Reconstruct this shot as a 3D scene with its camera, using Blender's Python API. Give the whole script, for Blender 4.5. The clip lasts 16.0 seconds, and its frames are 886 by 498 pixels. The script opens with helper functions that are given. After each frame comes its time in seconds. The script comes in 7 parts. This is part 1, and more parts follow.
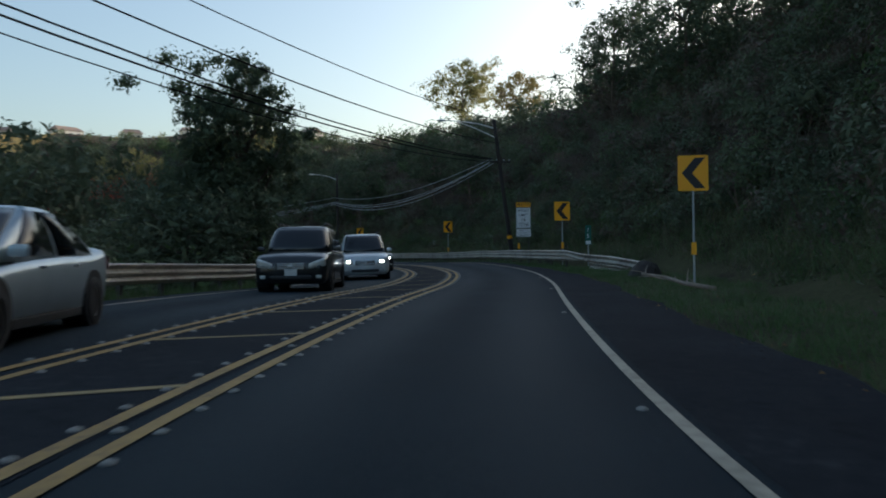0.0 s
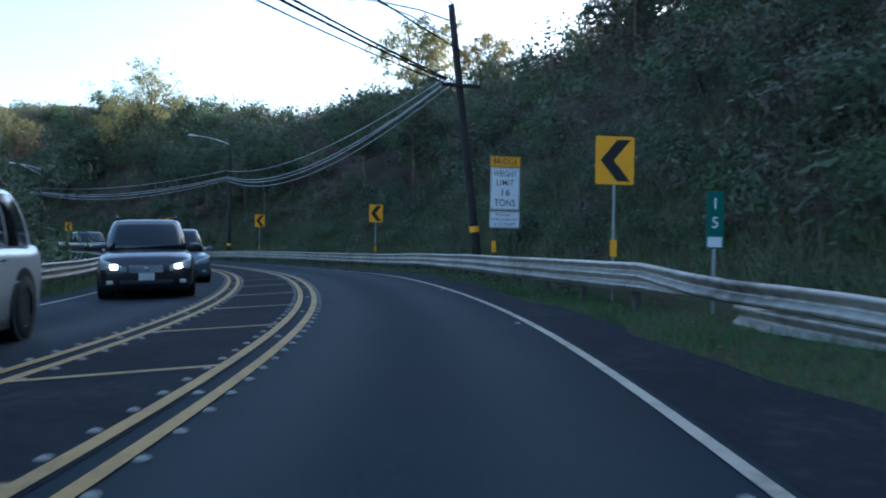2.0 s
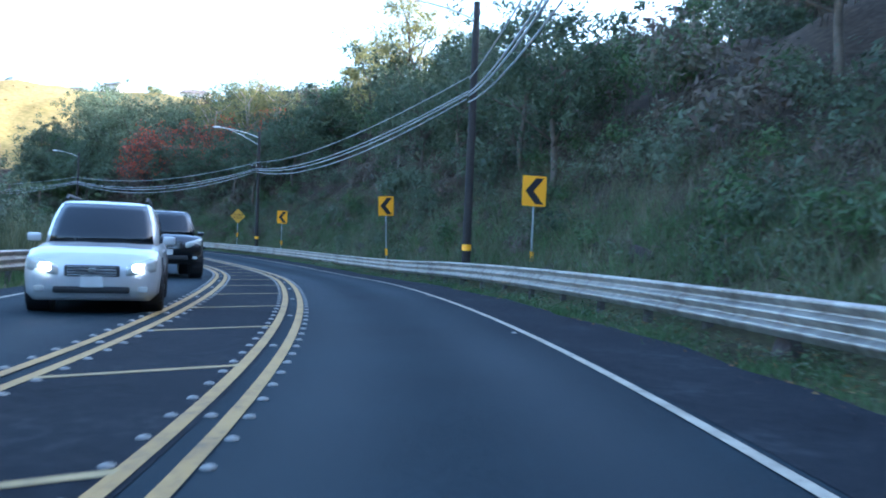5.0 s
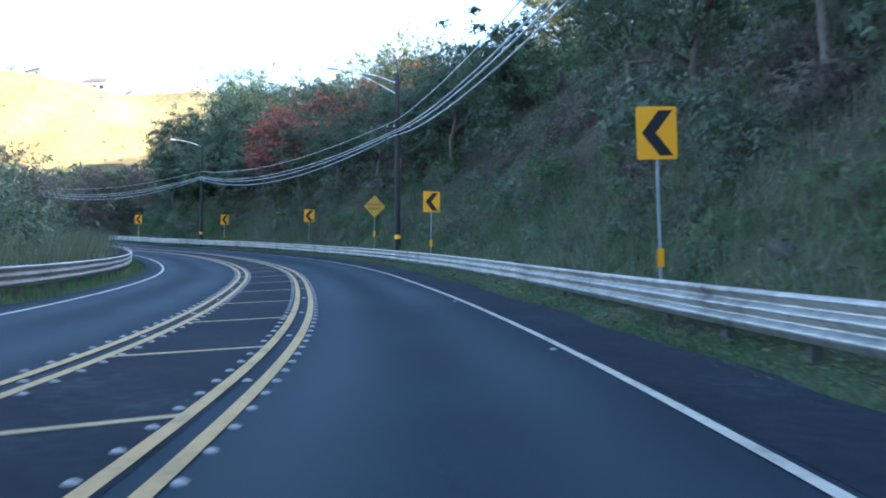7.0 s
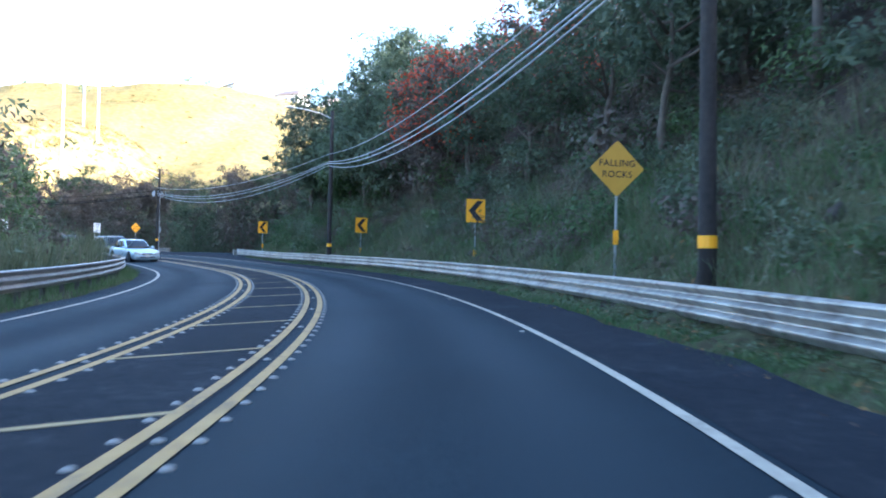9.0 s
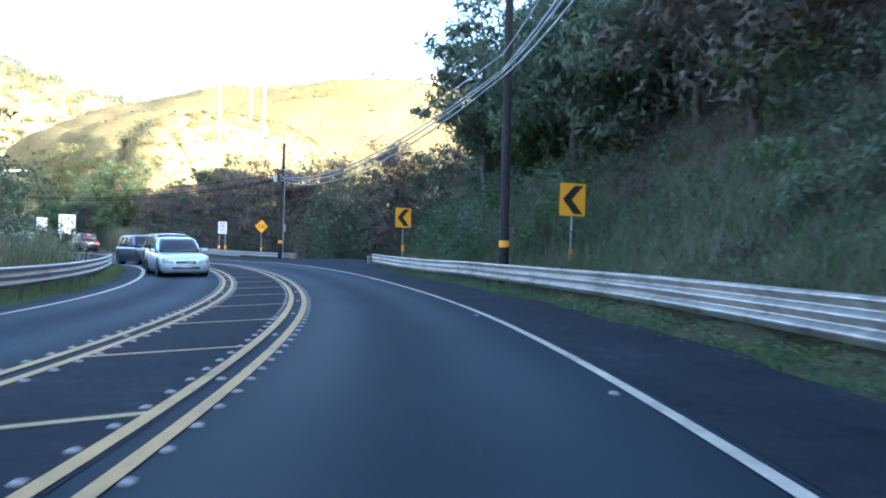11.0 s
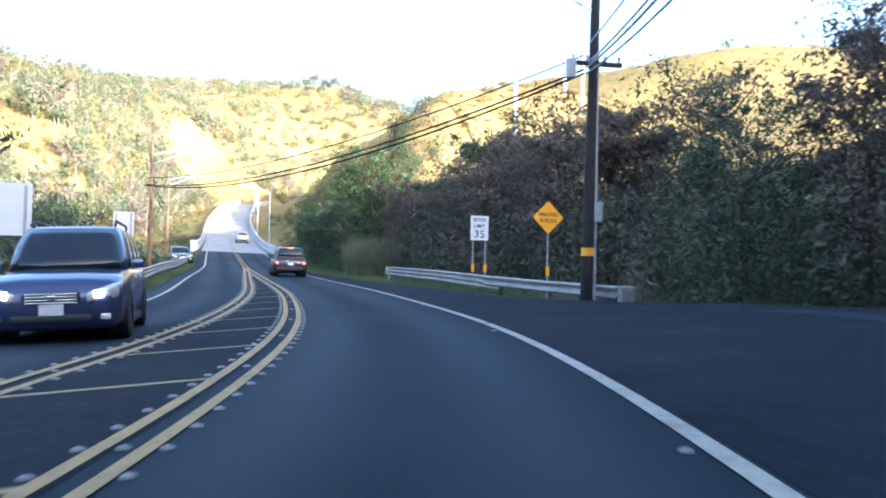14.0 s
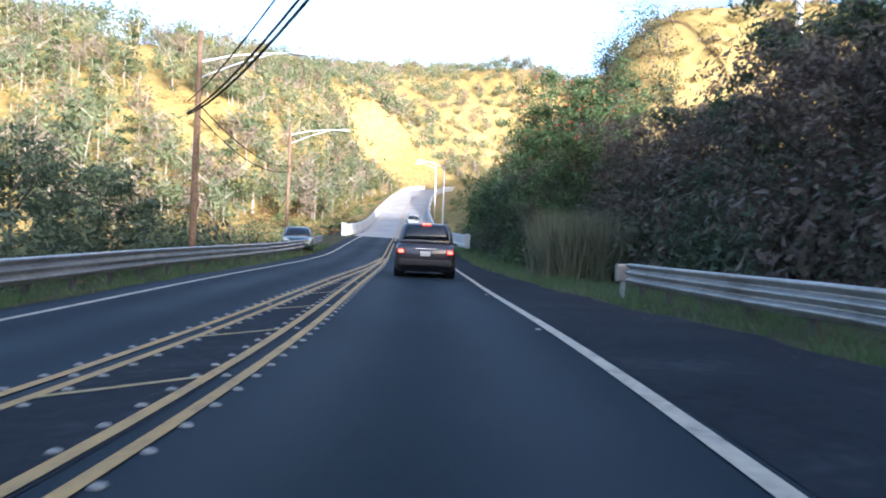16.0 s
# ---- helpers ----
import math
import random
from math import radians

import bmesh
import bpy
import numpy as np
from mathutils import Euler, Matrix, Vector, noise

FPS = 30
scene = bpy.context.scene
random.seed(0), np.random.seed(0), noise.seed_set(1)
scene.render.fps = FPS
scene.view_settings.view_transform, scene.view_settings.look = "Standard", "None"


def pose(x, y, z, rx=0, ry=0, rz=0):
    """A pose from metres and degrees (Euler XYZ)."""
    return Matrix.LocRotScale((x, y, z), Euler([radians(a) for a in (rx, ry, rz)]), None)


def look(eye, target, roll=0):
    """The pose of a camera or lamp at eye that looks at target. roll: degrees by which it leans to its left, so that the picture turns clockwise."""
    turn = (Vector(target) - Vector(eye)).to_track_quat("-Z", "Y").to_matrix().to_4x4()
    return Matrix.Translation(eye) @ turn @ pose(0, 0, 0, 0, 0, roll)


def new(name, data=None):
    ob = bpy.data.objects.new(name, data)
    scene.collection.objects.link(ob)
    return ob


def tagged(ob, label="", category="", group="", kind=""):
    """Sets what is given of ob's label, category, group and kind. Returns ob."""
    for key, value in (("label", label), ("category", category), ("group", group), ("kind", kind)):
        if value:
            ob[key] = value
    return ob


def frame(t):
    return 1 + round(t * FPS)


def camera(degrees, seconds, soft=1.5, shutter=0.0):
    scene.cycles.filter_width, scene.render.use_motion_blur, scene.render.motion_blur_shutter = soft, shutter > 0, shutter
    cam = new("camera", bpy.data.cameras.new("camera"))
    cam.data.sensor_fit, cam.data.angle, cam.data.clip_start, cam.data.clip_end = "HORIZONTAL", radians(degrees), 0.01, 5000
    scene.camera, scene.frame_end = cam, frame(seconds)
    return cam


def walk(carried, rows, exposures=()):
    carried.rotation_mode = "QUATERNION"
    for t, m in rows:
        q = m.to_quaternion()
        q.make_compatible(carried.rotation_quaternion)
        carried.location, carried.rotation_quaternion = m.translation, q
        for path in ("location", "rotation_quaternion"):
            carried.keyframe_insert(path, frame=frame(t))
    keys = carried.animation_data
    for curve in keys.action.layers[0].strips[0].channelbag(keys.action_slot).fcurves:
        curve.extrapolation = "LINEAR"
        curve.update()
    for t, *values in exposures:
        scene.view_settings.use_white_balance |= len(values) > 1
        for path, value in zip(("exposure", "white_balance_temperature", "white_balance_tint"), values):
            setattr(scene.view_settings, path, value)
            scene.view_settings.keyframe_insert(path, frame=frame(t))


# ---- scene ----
cam = camera(58.15, 16.0, soft=1.9, shutter=0.2)
PATH = [
    (0, (1.316, -1.864, 1.199), (1.751, 8.126, 1.182), -0.86),
    (0.5, (1.839, 3.886, 1.197), (2.720, 13.847, 1.209), -0.55),
    (1, (2.523, 9.753, 1.223), (3.752, 19.677, 1.264), 0.01),
    (1.5, (3.338, 15.641, 1.202), (4.607, 25.560, 1.195), 0.41),
    (2, (4.128, 21.677, 1.181), (5.086, 31.631, 1.161), 1.04),
    (2.5, (4.588, 27.627, 1.181), (5.046, 37.617, 1.185), 1.45),
    (3, (4.662, 33.648, 1.158), (4.478, 43.644, 1.371), 1.65),
    (3.5, (4.274, 40.071, 1.238), (3.222, 50.015, 1.328), 2.39),
    (4, (3.471, 46.342, 1.210), (1.681, 56.180, 1.179), 2.90),
    (4.2, (2.995, 48.638, 1.176), (0.956, 58.428, 1.096), 2.96),
    (4.72, (1.589, 54.344, 1.156), (-1.038, 63.993, 1.099), 2.64),
    (5.25, (-0.216, 59.877, 1.125), (-3.391, 69.359, 1.069), 2.44),
    (5.78, (-2.415, 65.261, 1.083), (-6.097, 74.559, 1.028), 2.16),
    (6.3, (-5.013, 70.541, 1.030), (-9.167, 79.637, 0.982), 1.59),
    (6.5, (-6.039, 72.708, 1.033), (-10.438, 81.688, 0.929), 1.45),
    (7, (-9.014, 78.167, 0.951), (-13.982, 86.845, 0.842), 0.76),
    (7.5, (-12.571, 83.794, 0.818), (-18.076, 92.142, 0.725), 0.62),
    (8, (-16.425, 89.353, 0.732), (-22.419, 97.357, 0.805), 0.55),
    (8.5, (-20.609, 94.646, 0.714), (-27.078, 102.271, 0.711), 1.04),
    (9, (-25.127, 99.698, 0.745), (-32.052, 106.910, 0.847), 1.38),
    (9.2, (-26.990, 101.591, 0.736), (-34.093, 108.629, 0.790), 1.52),
    (9.72, (-32.028, 106.382, 0.745), (-39.559, 112.960, 0.821), 1.51),
    (10.25, (-37.315, 110.780, 0.770), (-45.254, 116.859, 0.868), 1.55),
    (10.78, (-42.826, 114.763, 0.807), (-51.150, 120.303, 0.927), 1.56),
    (11.3, (-48.538, 118.317, 0.856), (-57.219, 123.279, 1.005), 1.44),
    (11.5, (-50.770, 119.543, 0.849), (-59.577, 124.277, 1.028), 1.99),
    (12, (-56.477, 122.371, 0.910), (-65.592, 126.480, 1.033), 1.84),
    (12.5, (-62.385, 124.907, 0.960), (-71.772, 128.348, 1.162), 1.87),
    (13, (-68.256, 126.944, 1.023), (-77.847, 129.773, 1.160), 1.90),
    (13.5, (-74.320, 128.720, 1.121), (-84.082, 130.887, 1.234), 1.03),
    (14, (-80.131, 129.973, 1.221), (-90.021, 131.422, 1.499), 1.19),
    (14.5, (-85.960, 130.732, 1.282), (-95.936, 131.400, 1.484), 2.48),
    (15, (-91.690, 131.013, 1.342), (-101.689, 130.970, 1.442), 3.05),
    (15.5, (-97.398, 131.008, 1.346), (-107.382, 130.452, 1.385), 2.79),
    (16, (-102.954, 130.752, 1.392), (-112.911, 129.829, 1.487), 2.21),
]

EXPOSURES = [(0.0, 0.72, 5650, 5), (0.5, 0.82, 5500, 5), (1.0, 1.12, 5300, 5), (1.5, 1.48, 5000, 6), (2.0, 1.87, 4800, 8), (3.0, 2.68, 4680, 9), (4.2, 3.02, 4680, 10), (6.5, 3.12, 4780, 11), (9.2, 3.22, 4900, 14), (11.5, 3.22, 4950, 14), (12.0, 3.22, 4980, 14), (13.0, 3.08, 5000, 15), (14.0, 2.7, 5000, 15), (14.5, 2.5, 5000, 15), (16.0, 2.15, 5100, 16)]
walk(cam, [(t, look(eye, target, roll)) for t, eye, target, roll in PATH], EXPOSURES)

# ------------------------------------------------------------------ light
SUN_AZ = (0.80, 0.60)        # way to the sun, on the plan
SUN_EL = 12.4
world = bpy.data.worlds.new("sky_world")
scene.world = world
world.use_nodes = True
wn, wl = world.node_tree.nodes, world.node_tree.links
sky = wn.new("ShaderNodeTexSky")
sky.sky_type = "NISHITA"
sky.sun_disc = False
sky.sun_elevation = radians(SUN_EL)
sky.sun_rotation = math.atan2(SUN_AZ[0], SUN_AZ[1])
sky.air_density, sky.dust_density, sky.ozone_density = 1.0, 3.4, 0.3
wl.new(sky.outputs["Color"], wn["Background"].inputs["Color"])
wn["Background"].inputs["Strength"].default_value = 0.15
sun_data = bpy.data.lights.new("sun", "SUN")
sun_data.energy, sun_data.angle, sun_data.color = 3.4, radians(0.5), (1.0, 0.88, 0.70)
sun = new("sun", sun_data)
_d = Vector((SUN_AZ[0], SUN_AZ[1], math.tan(radians(SUN_EL)))).normalized()
sun.matrix_world = look(_d * 500, (0, 0, 0))

# ------------------------------------------------------------------ materials


def material(name, colours, rough=0.7, metal=0.0, scale=4.0, bump=0.0, bump_scale=None, island=0.0, leaf=0.0, spec=0.5, big=None, coat=0.0):
    """Noise between the given colours at two scales, with relief; island: how far each loose piece differs; leaf: light let through."""
    m = bpy.data.materials.new(name)
    m.use_nodes = True
    n, l = m.node_tree.nodes, m.node_tree.links
    b = n["Principled BSDF"]
    b.inputs["Roughness"].default_value = rough
    b.inputs["Metallic"].default_value = metal
    b.inputs["Specular IOR Level"].default_value = spec
    b.inputs["Coat Weight"].default_value = coat
    pos = n.new("ShaderNodeTexCoord")
    fine = n.new("ShaderNodeTexNoise")
    fine.inputs["Scale"].default_value = scale
    fine.inputs["Detail"].default_value = 5.0
    l.new(pos.outputs["Object"], fine.inputs["Vector"])
    coarse = n.new("ShaderNodeTexNoise")
    coarse.inputs["Scale"].default_value = big or scale * 0.08
    coarse.inputs["Detail"].default_value = 3.0
    l.new(pos.outputs["Object"], coarse.inputs["Vector"])
    mix = n.new("ShaderNodeMath")
    mix.operation = "MULTIPLY_ADD"
    l.new(fine.outputs["Fac"], mix.inputs[0])
    mix.inputs[1].default_value = 0.5
    half = n.new("ShaderNodeMath")
    half.operation = "MULTIPLY"
    l.new(coarse.outputs["Fac"], half.inputs[0])
    half.inputs[1].default_value = 0.5
    l.new(half.outputs[0], mix.inputs[2])
    fac = mix.outputs[0]
    if island:
        geo = n.new("ShaderNodeNewGeometry")
        sub = n.new("ShaderNodeMath")
        sub.operation = "SUBTRACT"
        l.new(geo.outputs["Random Per Island"], sub.inputs[0])
        sub.inputs[1].default_value = 0.5
        add = n.new("ShaderNodeMath")
        add.operation = "MULTIPLY_ADD"
        l.new(sub.outputs[0], add.inputs[0])
        add.inputs[1].default_value = island
        l.new(fac, add.inputs[2])
        fac = add.outputs[0]
    ramp = n.new("ShaderNodeValToRGB")
    el = ramp.color_ramp.elements
    lo, hi = 0.32, 0.68
    el[0].position, el[1].position = lo, hi
    el[0].color, el[1].color = (*colours[0], 1), (*colours[-1], 1)
    for k, c in enumerate(colours[1:-1], 1):
        e = el.new(lo + (hi - lo) * k / (len(colours) - 1))
        e.color = (*c, 1)
    l.new(fac, ramp.inputs["Fac"])
    l.new(ramp.outputs["Color"], b.inputs["Base Color"])
    if bump:
        bn = n.new("ShaderNodeBump")
        bn.inputs["Strength"].default_value = bump
        bn.inputs["Distance"].default_value = 0.02
        src = fine
        if bump_scale:
            src = n.new("ShaderNodeTexNoise")
            src.inputs["Scale"].default_value = bump_scale
            src.inputs["Detail"].default_value = 4.0
            l.new(pos.outputs["Object"], src.inputs["Vector"])
        l.new(src.outputs["Fac"], bn.inputs["Height"])
        l.new(bn.outputs["Normal"], b.inputs["Normal"])
    if leaf:
        tr = n.new("ShaderNodeBsdfTranslucent")
        l.new(ramp.outputs["Color"], tr.inputs["Color"])
        ms = n.new("ShaderNodeMixShader")
        ms.inputs[0].default_value = leaf
        l.new(b.outputs[0], ms.inputs[1])
        l.new(tr.outputs[0], ms.inputs[2])
        l.new(ms.outputs[0], n["Material Output"].inputs["Surface"])
    return m


def glowing(name, colour, strength):
    m = bpy.data.materials.new(name)
    m.use_nodes = True
    b = m.node_tree.nodes["Principled BSDF"]
    b.inputs["Base Color"].default_value = (*colour, 1)
    b.inputs["Emission Color"].default_value = (*colour, 1)
    b.inputs["Emission Strength"].default_value = strength
    return m


M = {}
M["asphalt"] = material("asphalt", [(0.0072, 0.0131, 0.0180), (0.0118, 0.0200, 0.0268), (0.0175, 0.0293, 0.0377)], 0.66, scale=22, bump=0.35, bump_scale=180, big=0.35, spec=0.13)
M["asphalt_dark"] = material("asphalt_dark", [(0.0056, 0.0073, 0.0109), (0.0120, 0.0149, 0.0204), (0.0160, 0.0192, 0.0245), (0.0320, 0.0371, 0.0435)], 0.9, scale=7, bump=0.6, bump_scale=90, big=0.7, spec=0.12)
M["yellow_paint"] = material("yellow_paint", [(0.1643, 0.1049, 0.0365), (0.3200, 0.1961, 0.0513), (0.3805, 0.2408, 0.0678)], 0.7, scale=14, bump=0.2, bump_scale=150, big=2.0)
M["faded_yellow"] = material("faded_yellow", [(0.1936, 0.1452, 0.0660), (0.3168, 0.2332, 0.0924), (0.3784, 0.2860, 0.1276)], 0.75, scale=14, bump=0.2, bump_scale=150, big=2.0)
M["white_paint"] = material("white_paint", [(0.1830, 0.1649, 0.1245), (0.3523, 0.3087, 0.2318), (0.4392, 0.3891, 0.2941)], 0.7, scale=12, bump=0.2, bump_scale=150, big=2.0)
M["stud"] = material("stud", [(0.1763, 0.1711, 0.1512), (0.2592, 0.2488, 0.2218)], 0.6, scale=30)
M["steel"] = material("steel", [(0.1926, 0.1830, 0.1625), (0.3165, 0.3007, 0.2709), (0.4128, 0.3922, 0.3552)], 0.5, 0.7, scale=7, bump=0.1, big=1.1)
M["old_steel"] = material("old_steel", [(0.1496, 0.1302, 0.1078), (0.3696, 0.3444, 0.3003), (0.5104, 0.4788, 0.4235)], 0.48, 0.68, scale=5, bump=0.12, big=0.9)
M["grey_steel"] = material("grey_steel", [(0.30, 0.31, 0.31), (0.45, 0.46, 0.46)], 0.5, 0.4, scale=9)
M["timber"] = material("timber", [(0.012, 0.010, 0.009), (0.024, 0.019, 0.016), (0.042, 0.033, 0.027)], 0.85, scale=9, bump=0.6, bump_scale=30)
M["timber_brown"] = material("timber_brown", [(0.10, 0.06, 0.035), (0.17, 0.105, 0.06), (0.24, 0.16, 0.10)], 0.85, scale=9, bump=0.6, bump_scale=30)
M["sign_yellow"] = material("sign_yellow", [(0.90, 0.385, 0.006), (0.95, 0.425, 0.008)], 0.45, scale=3)
M["sign_old_yellow"] = material("sign_old_yellow", [(0.52, 0.275, 0.025), (0.62, 0.335, 0.035)], 0.5, scale=4)
M["sign_black"] = material("sign_black", [(0.012, 0.011, 0.013), (0.020, 0.018, 0.02)], 0.5, scale=5)
M["sign_white"] = material("sign_white", [(0.66, 0.67, 0.68), (0.78, 0.78, 0.78)], 0.45, scale=4)
M["sign_green"] = material("sign_green", [(0.01, 0.10, 0.075), (0.02, 0.13, 0.095)], 0.45, scale=4)
M["sign_back"] = material("sign_back", [(0.62, 0.63, 0.63), (0.74, 0.74, 0.74)], 0.45, 0.2, scale=4)
M["cable"] = material("cable", [(0.010, 0.010, 0.011), (0.020, 0.020, 0.021)], 0.95, scale=3, spec=0.1)
# The same cable, with the sky's sheen put into its base grey.
M["cable_sky_sheen"] = material("cable_sky_sheen", [(0.30, 0.31, 0.32), (0.44, 0.45, 0.46)], 0.6, scale=3, spec=0.3)
M["post_dark"] = material("post_dark", [(0.05, 0.045, 0.04), (0.11, 0.10, 0.09)], 0.8, scale=6, bump=0.4, bump_scale=25)
M["concrete"] = material("concrete", [(0.34, 0.33, 0.31), (0.46, 0.45, 0.42), (0.54, 0.53, 0.50)], 0.85, scale=3, bump=0.3, bump_scale=20)
M["ground_soil"] = material("ground_soil", [(0.016, 0.012, 0.009), (0.036, 0.028, 0.020), (0.056, 0.044, 0.030), (0.100, 0.070, 0.052)], 0.95, scale=5.0, bump=1.0, bump_scale=16, big=0.3, spec=0.1)
M["ground_grass"] = material("ground_grass", [(0.026, 0.021, 0.014), (0.046, 0.042, 0.022), (0.060, 0.064, 0.028), (0.085, 0.068, 0.045)], 0.95, scale=7.0, bump=1.0, bump_scale=22, big=0.4, spec=0.1)
M["ground_dry"] = material("ground_dry", [(0.1144, 0.1000, 0.0324), (0.2112, 0.1600, 0.0540), (0.2992, 0.2120, 0.0792), (0.3696, 0.2600, 0.1152)], 0.95, scale=0.9, bump=0.9, bump_scale=1.4, big=0.03, spec=0.1)
M["ground_mixed"] = material("ground_mixed", [(0.040, 0.034, 0.018), (0.080, 0.075, 0.033), (0.135, 0.110, 0.045), (0.190, 0.150, 0.068)], 0.95, scale=0.7, bump=1.0, bump_scale=4, big=0.06, spec=0.1)
M["rock"] = material("rock", [(0.018, 0.014, 0.012), (0.042, 0.031, 0.027), (0.085, 0.062, 0.052)], 0.9, scale=5, bump=0.7, bump_scale=14)
M["leaf_scrub"] = material("leaf_scrub", [(0.050, 0.068, 0.042), (0.096, 0.120, 0.072), (0.160, 0.180, 0.115)], 0.6, scale=0.5, big=0.06, island=0.17, leaf=0.25, spec=0.14)
M["leaf_brown"] = material("leaf_brown", [(0.0760, 0.0598, 0.0484), (0.1283, 0.1012, 0.0810), (0.1425, 0.1338, 0.0898)], 0.65, scale=0.5, big=0.06, island=0.17, leaf=0.2, spec=0.14)
M["leaf_green"] = material("leaf_green", [(0.0423, 0.0722, 0.0288), (0.0773, 0.1214, 0.0456), (0.1325, 0.1742, 0.0792)], 0.55, scale=0.6, big=0.1, island=0.28, leaf=0.3, spec=0.14)
M["leaf_dark"] = material("leaf_dark", [(0.044, 0.062, 0.038), (0.080, 0.106, 0.060), (0.130, 0.156, 0.088)], 0.55, scale=0.6, big=0.1, island=0.17, leaf=0.35, spec=0.14)
M["leaf_gold"] = material("leaf_gold", [(0.1196, 0.1092, 0.0360), (0.2116, 0.1680, 0.0560), (0.3128, 0.2100, 0.0720)], 0.6, scale=0.4, big=0.05, island=0.14, leaf=0.3, spec=0.3)
# Far leaves: air haze put into the colour, pale and low in contrast.
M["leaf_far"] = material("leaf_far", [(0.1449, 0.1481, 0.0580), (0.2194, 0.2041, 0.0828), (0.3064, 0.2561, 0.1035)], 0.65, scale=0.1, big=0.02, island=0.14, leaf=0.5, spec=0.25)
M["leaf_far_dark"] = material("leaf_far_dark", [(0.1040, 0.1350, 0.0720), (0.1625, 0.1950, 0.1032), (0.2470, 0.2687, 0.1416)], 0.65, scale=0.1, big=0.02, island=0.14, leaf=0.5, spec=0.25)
M["leaf_twig"] = material("leaf_twig", [(0.1680, 0.1322, 0.1030), (0.2408, 0.1926, 0.1478), (0.2856, 0.2520, 0.1792)], 0.75, scale=0.1, big=0.02, island=0.14, leaf=0.5, spec=0.15)
M["leaf_pine"] = material("leaf_pine", [(0.040, 0.072, 0.034), (0.070, 0.110, 0.050), (0.110, 0.150, 0.070)], 0.65, scale=0.1, big=0.02, island=0.14, leaf=0.3, spec=0.15)
M["flower_red"] = material("flower_red", [(0.30, 0.030, 0.012), (0.46, 0.06, 0.018), (0.50, 0.12, 0.03)], 0.6, scale=1, island=0.28, leaf=0.25)
M["bridge_deck"] = material("bridge_deck", [(0.22, 0.21, 0.195), (0.30, 0.285, 0.265), (0.37, 0.355, 0.33)], 0.85, scale=6, bump=0.2, bump_scale=60, big=0.3)
M["dry_wood"] = material("dry_wood", [(0.16, 0.12, 0.09), (0.28, 0.22, 0.17), (0.38, 0.32, 0.26)], 0.85, scale=6, bump=0.5, bump_scale=25)
# Scrub leaves lightened in colour to stand in for haze and veiling glare.
M["leaf_pale"] = material("leaf_pale", [(0.075, 0.100, 0.060), (0.125, 0.155, 0.092), (0.190, 0.215, 0.135)], 0.6, scale=0.5, big=0.06, island=0.17, leaf=0.35, spec=0.14)
M["leaf_rust"] = material("leaf_rust", [(0.10, 0.060, 0.026), (0.19, 0.105, 0.042), (0.24, 0.16, 0.06)], 0.65, scale=0.4, big=0.05, island=0.28, leaf=0.25, spec=0.25)
M["grass_blade"] = material("grass_blade", [(0.0574, 0.1000, 0.0345), (0.0902, 0.1480, 0.0529), (0.1476, 0.1600, 0.0943)], 0.7, scale=0.8, big=0.2, island=0.28, leaf=0.25, spec=0.2)
M["grass_tall"] = material("grass_tall", [(0.0765, 0.0945, 0.0473), (0.1215, 0.1350, 0.0714), (0.1890, 0.1710, 0.1155)], 0.75, scale=0.5, big=0.1, island=0.28, leaf=0.25, spec=0.2)
M["bark"] = material("bark", [(0.05, 0.04, 0.03), (0.10, 0.08, 0.06), (0.16, 0.13, 0.10)], 0.9, scale=5, bump=0.6, bump_scale=12)
M["bark_pale"] = material("bark_pale", [(0.22, 0.19, 0.15), (0.34, 0.30, 0.25)], 0.9, scale=4, bump=0.4, bump_scale=9)
M["house_white"] = material("house_white", [(0.62, 0.60, 0.55), (0.74, 0.72, 0.68)], 0.8, scale=0.6)
M["house_roof"] = material("house_roof", [(0.20, 0.14, 0.11), (0.30, 0.22, 0.18)], 0.8, scale=0.6)
M["window_dark"] = material("window_dark", [(0.03, 0.035, 0.04), (0.05, 0.055, 0.06)], 0.2, scale=1)



